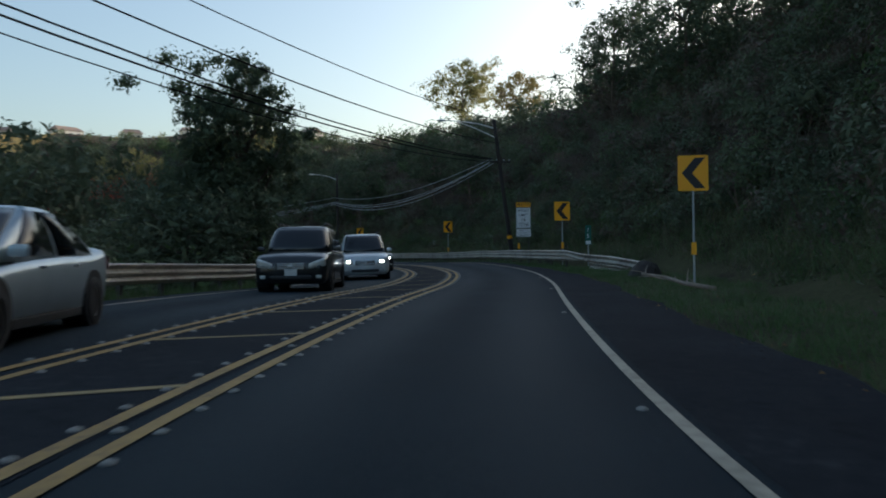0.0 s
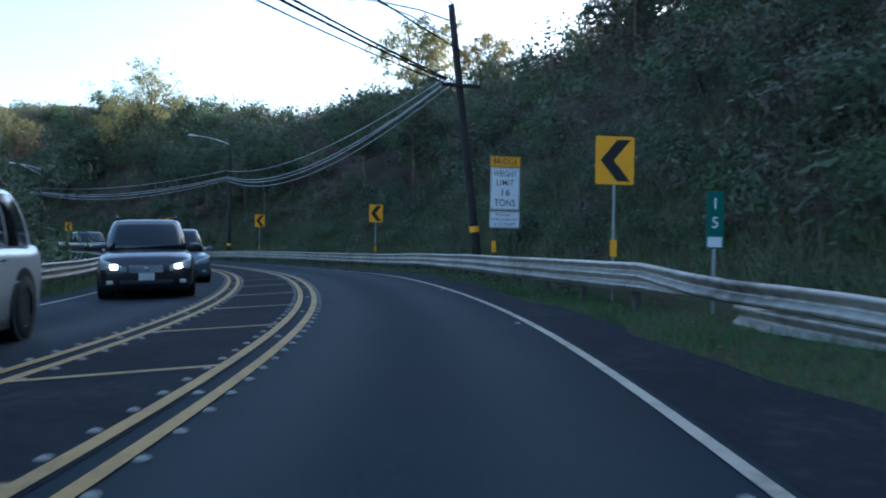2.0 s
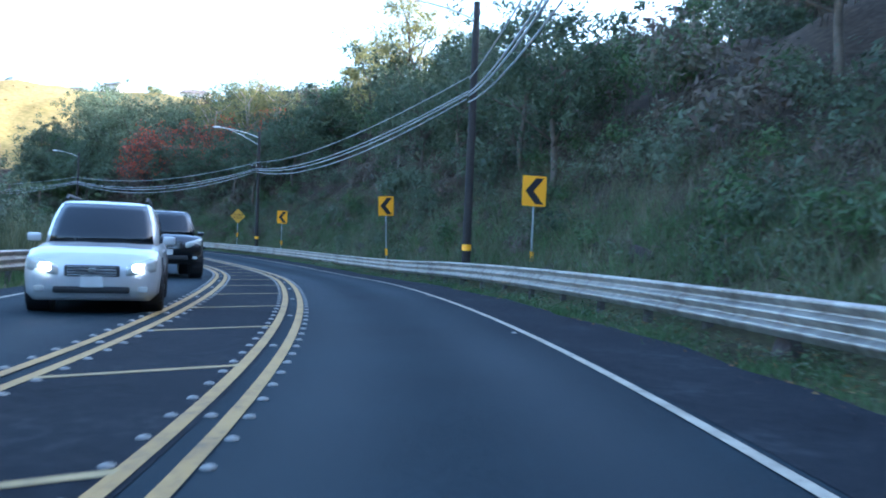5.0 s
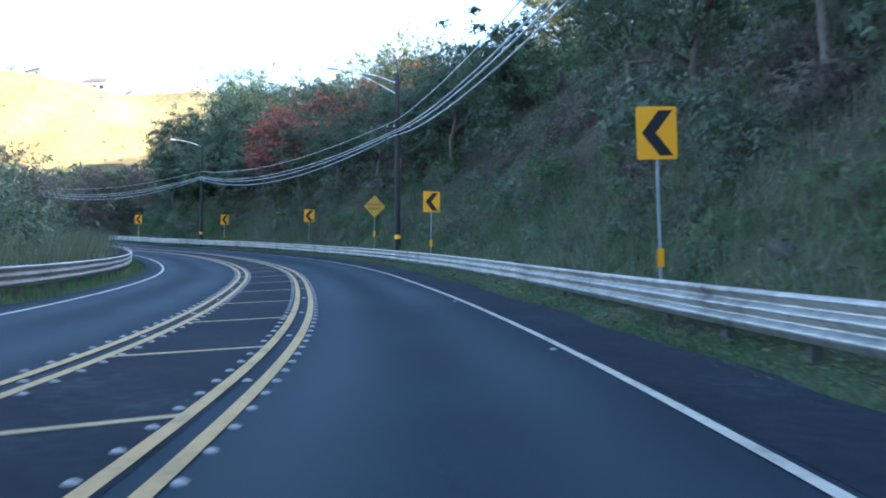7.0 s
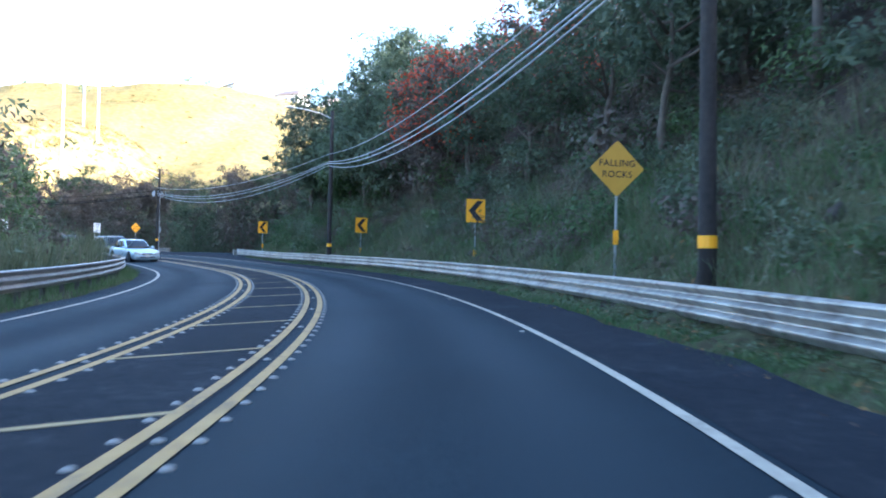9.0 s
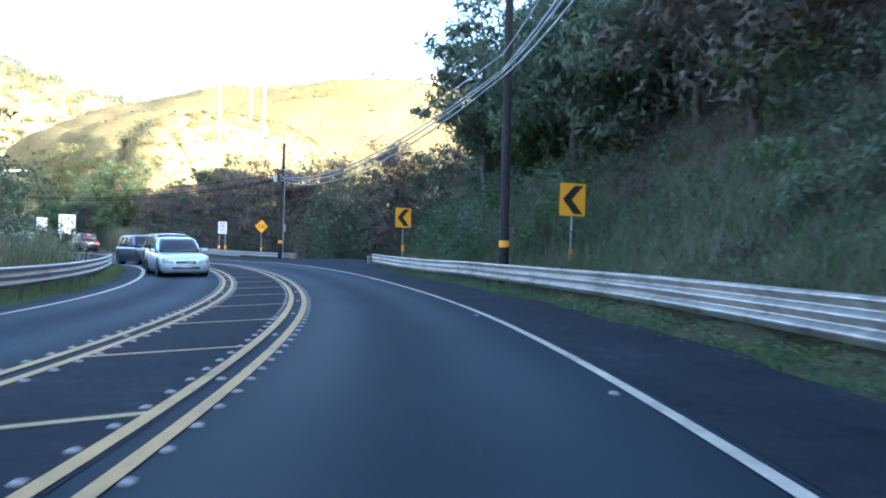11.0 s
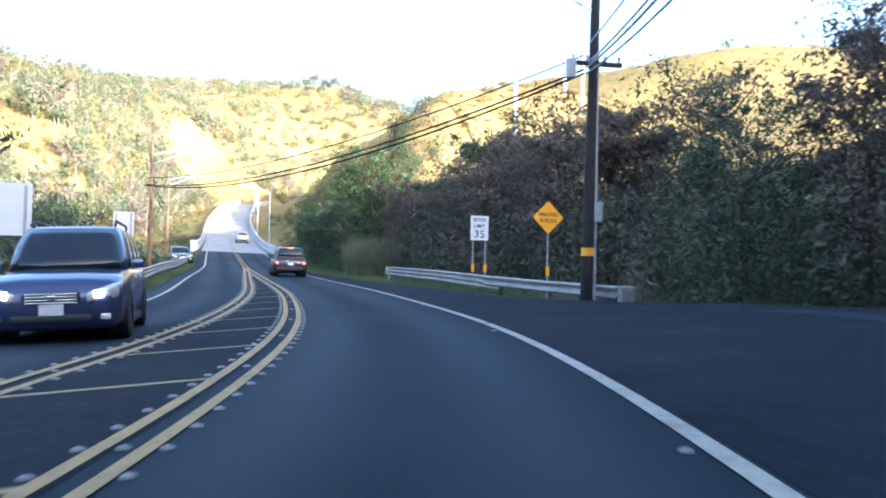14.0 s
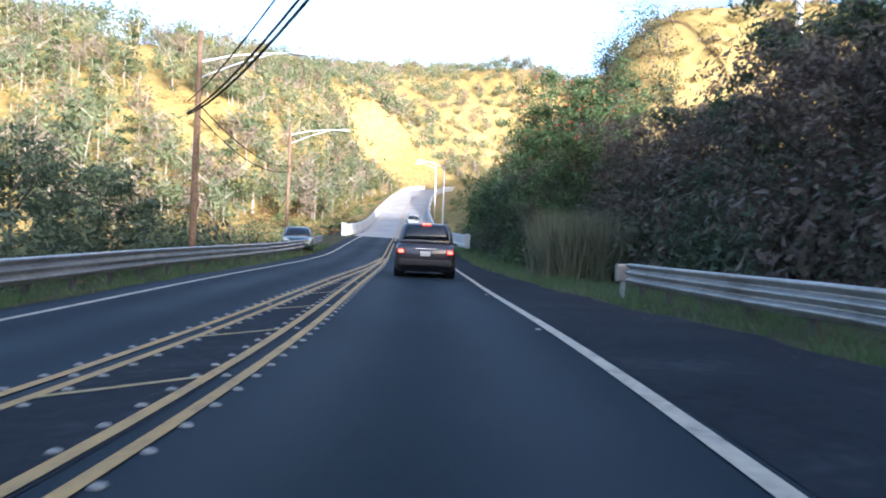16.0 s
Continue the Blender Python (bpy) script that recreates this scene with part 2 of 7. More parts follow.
def worn_by_wheels(m, period, start, amount):
    """Paler, smoother tracks along the lanes where tyres run, read from the metres across the road kept on the mesh."""
    n, l = m.node_tree.nodes, m.node_tree.links
    b = n["Principled BSDF"]
    src = b.inputs["Base Color"].links[0].from_socket
    att = n.new("ShaderNodeAttribute")
    att.attribute_name = "across"
    pos = n.new("ShaderNodeTexCoord")
    wob = n.new("ShaderNodeTexNoise")
    wob.inputs["Scale"].default_value = 0.12
    l.new(pos.outputs["Object"], wob.inputs["Vector"])
    prev = att.outputs["Fac"]
    for op, val in (("SUBTRACT", start), ("MULTIPLY", 2 * math.pi / period), ("COSINE", None), ("MULTIPLY_ADD", None)):
        q = n.new("ShaderNodeMath")
        q.operation = op
        l.new(prev, q.inputs[0])
        if val is not None:
            q.inputs[1].default_value = val
        if op == "MULTIPLY_ADD":
            q.inputs[1].default_value = 0.5
            q.inputs[2].default_value = 0.5
        prev = q.outputs[0]
    amp = n.new("ShaderNodeMath")
    amp.operation = "MULTIPLY"
    l.new(prev, amp.inputs[0])
    l.new(wob.outputs["Fac"], amp.inputs[1])
    mix = n.new("ShaderNodeMixRGB")
    mix.blend_type = "MIX"
    l.new(amp.outputs[0], mix.inputs["Fac"])
    l.new(src, mix.inputs["Color1"])
    mix.inputs["Color2"].default_value = (*amount, 1)
    l.new(mix.outputs["Color"], b.inputs["Base Color"])
    ro = n.new("ShaderNodeMapRange")
    l.new(amp.outputs[0], ro.inputs["Value"])
    ro.inputs["To Min"].default_value = 0.84
    ro.inputs["To Max"].default_value = 0.62
    l.new(ro.outputs["Result"], b.inputs["Roughness"])


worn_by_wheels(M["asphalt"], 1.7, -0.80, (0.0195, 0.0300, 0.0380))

# ------------------------------------------------------------------ mesh helpers


def mesh_of(name, verts, faces, mats, index=None, smooth=False):
    me = bpy.data.meshes.new(name)
    me.from_pydata([tuple(v) for v in verts], [], [tuple(f) for f in faces])
    for m in mats:
        me.materials.append(m)
    if index is not None:
        me.polygons.foreach_set("material_index", np.asarray(index, np.int32))
    if smooth:
        me.polygons.foreach_set("use_smooth", np.ones(len(me.polygons), bool))
    me.update()
    return me


def quads(name, v, mat):
    """A mesh of loose faces from an array of (n, 3 or 4, 3)."""
    n, c = v.shape[:2]
    me = bpy.data.meshes.new(name)
    me.vertices.add(c * n)
    me.vertices.foreach_set("co", np.ascontiguousarray(v, np.float32).ravel())
    me.loops.add(c * n)
    me.loops.foreach_set("vertex_index", np.arange(c * n, dtype=np.int32))
    me.polygons.add(n)
    me.polygons.foreach_set("loop_start", np.arange(0, c * n, c, dtype=np.int32))
    me.polygons.foreach_set("loop_total", np.full(n, c, np.int32))
    me.materials.append(mat)
    me.update(calc_edges=True)
    return me


def from_bm(name, bm, mat, smooth=False):
    me = bpy.data.meshes.new(name)
    bm.to_mesh(me)
    bm.free()
    for m in mat if isinstance(mat, (list, tuple)) else [mat]:
        me.materials.append(m)
    if smooth:
        me.polygons.foreach_set("use_smooth", np.ones(len(me.polygons), bool))
    return me


def part(name, bm, mat, parent, label="", smooth=False):
    ob = new(name, from_bm(name, bm, mat, smooth) if isinstance(bm, bmesh.types.BMesh) else bm)
    ob.parent = parent
    return tagged(ob, label)


def box(bm, cx, cy, cz, sx, sy, sz, bevel=0.0, m=None):
    """A box with softened edges, added to bm."""
    r = bmesh.ops.create_cube(bm, size=1.0, matrix=Matrix.Translation((cx, cy, cz)) @ Matrix.Diagonal((sx, sy, sz, 1)))
    vs = r["verts"]
    if bevel:
        es = list({e for v in vs for e in v.link_edges})
        out = bmesh.ops.bevel(bm, geom=es, offset=bevel, segments=2, affect="EDGES", profile=0.7)
        vs = list({v for f in out["faces"] for v in f.verts} | {v for v in vs if v.is_valid})
    if m is not None:
        bmesh.ops.transform(bm, matrix=m, verts=vs)
    return vs


def tube(bm, pts, radii, seg=8, cap=True):
    """A round tapering bar through the points."""
    rings = []
    pts = [Vector(p) for p in pts]
    for i, p in enumerate(pts):
        d = (pts[min(i + 1, len(pts) - 1)] - pts[max(i - 1, 0)]).normalized()
        side = d.orthogonal().normalized() if abs(d.z) > 0.95 else d.cross(Vector((0, 0, 1))).normalized()
        up = side.cross(d)
        r = radii[i] if hasattr(radii, "__len__") else radii
        rings.append([bm.verts.new(p + r * (math.cos(2 * math.pi * k / seg) * side + math.sin(2 * math.pi * k / seg) * up)) for k in range(seg)])
    for a, b in zip(rings, rings[1:]):
        for k in range(seg):
            bm.faces.new((a[k], a[(k + 1) % seg], b[(k + 1) % seg], b[k]))
    if cap:
        bm.faces.new(rings[0][::-1])
        bm.faces.new(rings[-1])


def prism(bm, outline, y0, y1):
    """A flat plate: the outline (x, z) drawn out from y0 to y1."""
    a = [bm.verts.new((x, y0, z)) for x, z in outline]
    b = [bm.verts.new((x, y1, z)) for x, z in outline]
    n = len(outline)
    bm.faces.new(a)
    bm.faces.new(b[::-1])
    for k in range(n):
        bm.faces.new((a[k], b[k], b[(k + 1) % n], a[(k + 1) % n]))
    bmesh.ops.recalc_face_normals(bm, faces=bm.faces[:])


def thing(name, x, y, z, turn, label, category, group=""):
    ob = new(name)
    ob.empty_display_size = 0.2
    ob.matrix_world = pose(x, y, z, 0, 0, turn)
    return tagged(ob, label, category, group)


# ------------------------------------------------------------------ plan of the road
# The right-hand white edge line: x, y, height of the carriageway, cross fall in degrees.
LINE = [
    (1.20, -45.00, 0.23, -1.15), (2.27, -12.00, 0.21, -1.34), (2.88, 2.58, 0.18, -1.53), (3.67, 8.96, 0.19, -1.12), (4.48, 14.49, 0.17, -0.63),
    (5.44, 20.66, 0.12, 0.25), (6.34, 33.53, 0.15, 1.30), (5.01, 47.10, 0.17, 2.07), (3.15, 55.89, 0.06, 1.05), (-7.97, 80.06, -0.11, 0.34),
    (-11.55, 85.63, -0.24, 0.17), (-19.62, 95.88, -0.31, 1.14), (-28.61, 105.54, -0.29, 1.69), (-51.53, 121.79, -0.15, 1.19), (-62.71, 126.69, -0.08, 1.44),
    (-87.41, 132.37, 0.29, 2.09), (-104.52, 132.05, 0.36, 2.53), (-124.84, 129.72, 0.65, 0.09), (-144.61, 127.18, 1.09, -1.14), (-166.78, 124.10, 2.27, -1.48),
    (-206.48, 118.8, 4.87, -1.27), (-234.84, 115.0, 8.06, -0.81), (-285.93, 110.3, 14.94, -0.38), (-325.00, 108.6, 19.82, -0.06), (-352.00, 110.5, 22.51, 0.21),
]


def spline(points, step):
    p = np.array(points, float)
    t = np.r_[0, np.cumsum(np.hypot(*np.diff(p[:, :2], axis=0).T))]
    h = np.diff(t)
    d = np.diff(p, axis=0) / h[:, None]
    m = np.vstack([d[:1], (d[:-1] * h[1:, None] + d[1:] * h[:-1, None]) / (h[1:] + h[:-1])[:, None], d[-1:]])
    q = np.arange(0, t[-1], step)
    i = np.clip(np.searchsorted(t, q, "right") - 1, 0, len(h) - 1)
    u = ((q - t[i]) / h[i])[:, None]
    hh = h[i][:, None]
    return (2 * u**3 - 3 * u**2 + 1) * p[i] + (u**3 - 2 * u**2 + u) * hh * m[i] + (-2 * u**3 + 3 * u**2) * p[i + 1] + (u**3 - u**2) * hh * m[i + 1]


STEP = 1.0
REF = spline(LINE, STEP)
for _ in range(6):      # a road has no sudden bends
    REF[1:-1] = 0.25 * REF[:-2] + 0.5 * REF[1:-1] + 0.25 * REF[2:]
RS = np.r_[0, np.cumsum(np.hypot(*np.diff(REF[:, :2], axis=0).T))]
RT = np.gradient(REF[:, :2], axis=0)
RT /= np.linalg.norm(RT, axis=1)[:, None]
S_END = RS[-1]
LANE = -1.8             # the cross fall turns about the middle of the lane


def at(s):
    """Place, heading vector, height and cross fall of the edge line at s."""
    return (np.interp(s, RS, REF[:, 0]), np.interp(s, RS, REF[:, 1]), np.interp(s, RS, RT[:, 0]), np.interp(s, RS, RT[:, 1]), np.interp(s, RS, REF[:, 2]), np.tan(np.radians(np.interp(s, RS, REF[:, 3]))))


def on_road(s, u, dz=0.0):
    """World place at distance s along the edge line and u metres to its right."""
    x, y, tx, ty, z, b = at(s)
    return np.stack(np.broadcast_arrays(x + u * ty, y - u * tx, z + (np.clip(u, -14, 6) - LANE) * b + dz), -1)


def plan(x, y):
    """s and u of places on the plan."""
    x, y = np.atleast_1d(np.asarray(x, float)), np.atleast_1d(np.asarray(y, float))
    s, u = np.empty(len(x)), np.empty(len(x))
    for a in range(0, len(x), 4000):
        dx, dy = x[a : a + 4000, None] - REF[:, 0], y[a : a + 4000, None] - REF[:, 1]
        i = np.argmin(dx * dx + dy * dy, axis=1)
        k = np.arange(len(i))
        along = dx[k, i] * RT[i, 0] + dy[k, i] * RT[i, 1]
        s[a : a + 4000] = RS[i] + np.clip(along, -2, 2)
        u[a : a + 4000] = dx[k, i] * RT[i, 1] - dy[k, i] * RT[i, 0]
    return s, u


def heading(s):
    """Degrees by which the road has turned to the left of +y."""
    _, _, tx, ty, _, _ = at(s)
    return math.degrees(math.atan2(-tx, ty))


S_EYE = 43.1                     # where the way begins
S_OPEN = 224.0                   # the rail ends at a side road
S_TAPER0, S_TAPER1 = 247.0, 286.0  # the hatched middle runs out
S_BRIDGE = 318.0


def knots(*pairs):
    return lambda s: np.interp(s, [p[0] for p in pairs], [p[1] for p in pairs])


U_YR = lambda s: np.interp(s, [S_TAPER0, S_TAPER1], [-3.16, -3.36])
U_YL = lambda s: np.interp(s, [S_TAPER0 - 80, S_TAPER0 - 20, S_TAPER1], [-4.92, -4.98, -3.38])
U_WL = lambda s: np.interp(s, [S_TAPER0 - 80, S_TAPER0 - 30, S_TAPER1], [-7.96, -7.92, -6.54])
U_EDGE = knots((30, 2.0), (68, 1.45), (77, 1.05), (84, 0.90), (90, 1.2), (99, 1.65), (110, 1.65), (127, 1.4), (147, 1.25), (162, 1.35), (180, 1.6), (196, 1.85), (212, 1.8), (220, 2.8), (224, 7.5), (227, 11), (232, 11), (236, 5.0), (240, 2.9), (262, 1.9), (290, 1.2), (330, 0.8))
U_RAIL = knots((70, 4.9), (72, 4.3), (74, 3.65), (76, 3.0), (78, 2.45), (80, 2.0), (82, 1.75), (86, 1.6), (90, 1.8), (95, 2.05), (102, 2.4), (115, 2.35), (128, 1.95), (138, 2.1), (148, 2.5), (162, 2.2), (175, 2.3), (196, 2.6), (209, 2.6), (216, 2.75), (220, 3.3), (224, 4.0))
U_HILL = knots((40, 4.6), (70, 5.6), (76, 4.2), (82, 3.3), (95, 3.1), (130, 3.0), (190, 2.9), (205, 3.4), (222, 4.6), (228, 13), (240, 28), (275, 60))
U_LEFT = lambda s: U_WL(s) - 1.4


def bumps(x, y, seed=0.0):
    """Slow uneven ground, about -1 to 1."""
    return (np.sin(x * 0.11 + 1.3 + seed) * np.cos(y * 0.13 + seed) + 0.6 * np.sin(x * 0.31 + y * 0.23 + seed) + 0.35 * np.sin(x * 0.83 - y * 0.71 + 2 * seed)) / 1.95


def ridge(x, y, line):
    """Height of a hill along a crest line of (x, y, height, half width)."""
    best = np.full(len(x), -60.0)
    for (ax, ay, ah, aw), (bx, by, bh, bw) in zip(line, line[1:]):
        dx, dy = bx - ax, by - ay
        k = np.clip(((x - ax) * dx + (y - ay) * dy) / (dx * dx + dy * dy), 0, 1)
        d2 = (x - ax - k * dx) ** 2 + (y - ay - k * dy) ** 2
        best = np.maximum(best, (ah + (bh - ah) * k + 6.0) * np.exp(-0.5 * d2 / (aw + (bw - aw) * k) ** 2) - 6.0)
    return best


# crests of the hills round the valley
GRASSY = [(-292, 160, 40, 26), (-289, 170, 45, 40), (-287, 190, 49, 62), (-258, 206, 47, 72), (-244, 230, 48, 72), (-234, 248, 46, 72), (-226, 272, 49, 72), (-190, 292, 48, 72), (-146, 305, 45, 72), (-108, 335, 48, 80), (-30, 370, 50, 85), (60, 400, 46, 90), (300, 520, 50, 120)]
WOODED = [(-210, -330, 46, 90), (-240, -140, 46, 70), (-252, -46, 44, 58), (-268, 16, 47.5, 50), (-278, 40, 46.5, 46), (-282, 54, 44, 44), (-306, 60, 48, 44), (-352, 57, 58, 46), (-424, 55, 75, 54), (-478, 70, 90, 62), (-511, 94, 97, 66), (-523, 123, 102, 66), (-523, 146, 95, 66), (-530, 183, 88, 70), (-580, 330, 80, 110)]
KNOLL = [(-157, 135.5, 8, 7.5), (-160, 139, 16.5, 8), (-163, 143, 20.0, 9), (-172, 157, 22.5, 14), (-205, 185, 26, 26), (-258, 206, 40, 40)]


def ground_z(x, y, su=None):
    """Height of the ground sheet."""
    x, y = np.atleast_1d(np.asarray(x, float)), np.atleast_1d(np.asarray(y, float))
    s, u = plan(x, y) if su is None else su
    _, _, _, _, rz, b = at(s)
    base = rz + (np.clip(u, -14, 6) - LANE) * b
    edge, foot, left = U_EDGE(s), U_HILL(s), U_LEFT(s)
    n = bumps(x, y)
    # cut slope and hill on the right
    k = np.maximum(u - foot, 0)
    # Steepened up to s 40, out of view, to block sky light.
    steep = np.interp(s, [10, 40, 60, 90, 120, 150, 180, 226], [1.2, 1.0, 0.74, 0.66, 0.56, 0.48, 0.52, 0.50])
    hill = np.where(k > 6.8, 6.46 + steep * (k - 6.8), 0.95 * k)
    crest = np.interp(s, [40, 70, 95, 130, 165, 190, 226], [46, 38, 25, 18, 19, 25, 28])
    hill = np.where(hill > crest - 4, crest - 4 * np.exp(-np.maximum(hill - crest + 4, 0) / 4), hill)
    hill = hill + np.maximum(k - 50, 0) * np.interp(s, [168, 205], [-0.03, 0.06])
    hill = np.minimum(hill, 52) * np.clip(1.25 - np.maximum(k - 140, 0) / 160, 0, 1)
    hill = hill + n * np.clip(k * 0.16, 0, 1.6) + 0.35 * bumps(x * 3, y * 3, 2.0) * np.clip(k * 0.5, 0, 1)
    # bank down to the valley on the left
    d = np.maximum(left - 0.9 - u, 0)
    # Before s 40 it rises instead: unseen hill added to block sky light.
    drop = np.interp(s, [14, 40], [1.0, 0.0]) * np.minimum(0.8 * d, 20) - np.interp(s, [14, 40], [0.0, 1.0]) * np.minimum(0.30 * d, 2.6) - np.clip((d - 16) * 0.25, 0, 3) + n * np.clip(d * 0.1, 0, 1.2)
    near = np.where(u > 0, base + hill, base + drop)
    inside = np.minimum(u - (U_WL(s) - 0.75), edge - u)
    near = near - np.interp(s, [229, 236, 243, 254], [0, 0.42, 0.30, 0]) * np.clip((u - edge) / 1.2, 0, 1) * np.clip((14 - u) / 4, 0, 1)
    near = near - np.where(inside > 0, np.clip(0.05 + 0.4 * inside, 0.05, 0.35), 0.05)
    # far hills
    far = -5.5 + 2.0 * bumps(x * 0.12, y * 0.12, 1.0)
    far = np.maximum(far, np.maximum(ridge(x, y, GRASSY), ridge(x, y, WOODED)))
    rough = np.clip((far + 5) / 20, 0, 1)
    far = np.maximum(far, ridge(x, y, KNOLL))
    far = far + rough * (1.0 * bumps(x * 1.1, y * 1.1, 6.0) + 2.2 * bumps(x * 0.35, y * 0.35, 3.0))
    out = np.where(u > 0, np.clip((u - np.interp(s, [262, 285], [8, 5])) / np.interp(s, [262, 285], [26, 8]), 0, 1), np.clip((left - 6 - u) / 26, 0, 1))
    out = out * out * (3 - 2 * out)
    blend = near * (1 - out) + np.where(u > 0, np.maximum(near, far), far) * out
    # the ground falls away beside the bridge
    low = base - 0.4 + 0.46 * np.maximum(u - 4, 0) + np.interp(s, [318, 334], [40, 0]) + np.interp(u, [17, 46], [0, 40])
    blend = np.where((u > 0) & (s > 318), np.minimum(blend, low), blend)
    return np.where(s >= S_END - 2.5, far, blend)

# ------------------------------------------------------------------ ground, road and markings


def spread(lo, hi, a, b, step, grow):
    """Grid lines: even between a and b, ever wider out to lo and hi."""
    mid = list(np.arange(a, b, step))
    left, right, d = [], [], step
    v = a
    while v > lo:
        d *= grow
        v -= d
        left.append(v)
    d, v = step, mid[-1]
    while v < hi:
        d *= grow
        v += d
        right.append(v)
    return np.array(left[::-1] + mid + right)


def build_ground():
    gx, gy = spread(-2600, 2600, -180, 36, 1.6, 1.07), spread(-2600, 2600, -15, 160, 1.6, 1.07)
    X, Y = np.meshgrid(gx, gy)
    x, y = X.ravel(), Y.ravel()
    su = plan(x, y)
    z = ground_z(x, y, su)
    nx, ny = len(gx), len(gy)
    i = np.arange(nx * ny).reshape(ny, nx)
    f = np.stack([i[:-1, :-1], i[:-1, 1:], i[1:, 1:], i[1:, :-1]], -1).reshape(-1, 4)
    c = f[:, 0]
    s, u = su[0][c], su[1][c]
    dist = np.hypot(x[c] + 60, y[c] - 60)
    kind = np.zeros(len(f), int)
    kind[(u < U_HILL(s) + 1.2) & (u > U_LEFT(s) - 2.5)] = 1
    kind[(dist > 165 + 14 * bumps(x[c] * 0.5, y[c] * 0.5, 4.0)) & ((u < -34) | (s > 250))] = 2
    kind[(dist > 260)] = 2
    kind[(s > 288) & (u > 9)] = 2
    rim = x[c] + 112 + 22 * bumps(x[c] * 0.6, y[c] * 0.6, 2.0) + 8 * bumps(x[c] * 2.2, y[c] * 2.2, 5.0)
    bank = u < -18 + 4 * bumps(x[c], y[c], 7.0)
    kind[(rim < 16) & bank] = 3
    kind[(rim < -8) & bank] = 2
    kind[(kind == 0) & (u < -14) & (bumps(x[c] * 0.8, y[c] * 0.8, 11.0) > -0.1)] = 1
    me = mesh_of("ground", np.stack([x, y, z], -1), f, [M["ground_soil"], M["ground_grass"], M["ground_dry"], M["ground_mixed"]], kind, smooth=True)
    return tagged(new("ground", me), "uneven hillside and valley ground of soil and grass", "ground", kind="structure")


def ribbon(name, s, ul, ur, dz, mat, cols=2, skirt=0.0):
    """A strip along the road from ul to ur, which may change with s."""
    n = len(s)
    k = np.linspace(0, 1, cols)
    u = ul[:, None] * (1 - k) + ur[:, None] * k
    v = np.stack([on_road(s, u[:, j], dz) for j in range(cols)], 1)
    if skirt:
        a, b = v[:, :1].copy(), v[:, -1:].copy()
        a[..., 2] -= skirt
        b[..., 2] -= skirt
        v = np.concatenate([a, v, b], 1)
    m = v.shape[1]
    i = np.arange(n * m).reshape(n, m)
    f = np.stack([i[:-1, :-1], i[:-1, 1:], i[1:, 1:], i[1:, :-1]], -1).reshape(-1, 4)
    me = mesh_of(name, v.reshape(-1, 3), f, [mat], smooth=True)
    if not skirt:
        return me
    across = me.attributes.new("across", "FLOAT", "POINT")
    across.data.foreach_set("value", np.concatenate([u[:, :1], u, u[:, -1:]], 1).astype(np.float32).ravel())
    return me


build_ground()
sv = np.arange(0, S_END - 2, 1.0)
edge_r = U_EDGE(sv) + 0.10 * np.sin(sv * 0.9) + 0.07 * np.sin(sv * 2.3)
edge_l = U_WL(sv) - 0.75 + 0.06 * np.sin(sv * 1.3)
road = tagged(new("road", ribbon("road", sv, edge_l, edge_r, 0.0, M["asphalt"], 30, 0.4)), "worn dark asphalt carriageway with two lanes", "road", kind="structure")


def surface(name, s, ul, ur, dz, mat, label, cols=2):
    o = new(name, ribbon(name, s, ul, ur, dz, mat, cols))
    return tagged(o, label, "road marking" if "line" in name or "hatch" in name else "pavement", kind="structure")


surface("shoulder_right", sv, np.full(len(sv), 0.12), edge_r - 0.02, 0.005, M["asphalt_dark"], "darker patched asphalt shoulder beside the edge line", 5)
sm = sv[sv < S_TAPER1]
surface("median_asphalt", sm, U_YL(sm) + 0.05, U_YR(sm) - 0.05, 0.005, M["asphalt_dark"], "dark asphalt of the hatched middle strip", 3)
sx = sv[sv > S_BRIDGE - 1]
surface("bridge_pavement", sx, U_WL(sx) - 0.7, 0 * sx + 0.75, 0.006, M["bridge_deck"], "pale concrete deck of the bridge", 6)
W2 = 0.052
for name, pos, mat, half in (("edge_line_right", lambda s: 0 * s, "white_paint", 0.049), ("edge_line_left", U_WL, "white_paint", 0.052)):
    half = half * np.interp(sv, [200, 216], [1.0, 1.35])
    surface(name, sv, pos(sv) - half, pos(sv) + half, 0.010, M[mat], "white painted edge line on the asphalt")
for name, pos, off in (("centre_line_outer", U_YR, 0.135), ("centre_line_inner", U_YR, -0.135), ("far_line_inner", U_YL, 0.13), ("far_line_outer", U_YL, -0.13)):
    ss = sv if pos is U_YR else sm
    surface(name, ss, pos(ss) + off - W2, pos(ss) + off + W2, 0.011, M["yellow_paint"], "yellow painted line of a double centre line")

# slanting bars of the hatched middle
BAR_NO = [-13, 0, 1, 7, 10, 13, 21, 23, 27, 30, 41, 42, 48, 51, 55, 57, 66]
BAR_S = [3.0, 48.6, 52.0, 73.8, 85.1, 96.7, 124.5, 132.2, 147.8, 159.7, 201.4, 205.0, 226.4, 235.7, 248.8, 256.0, 288.0]
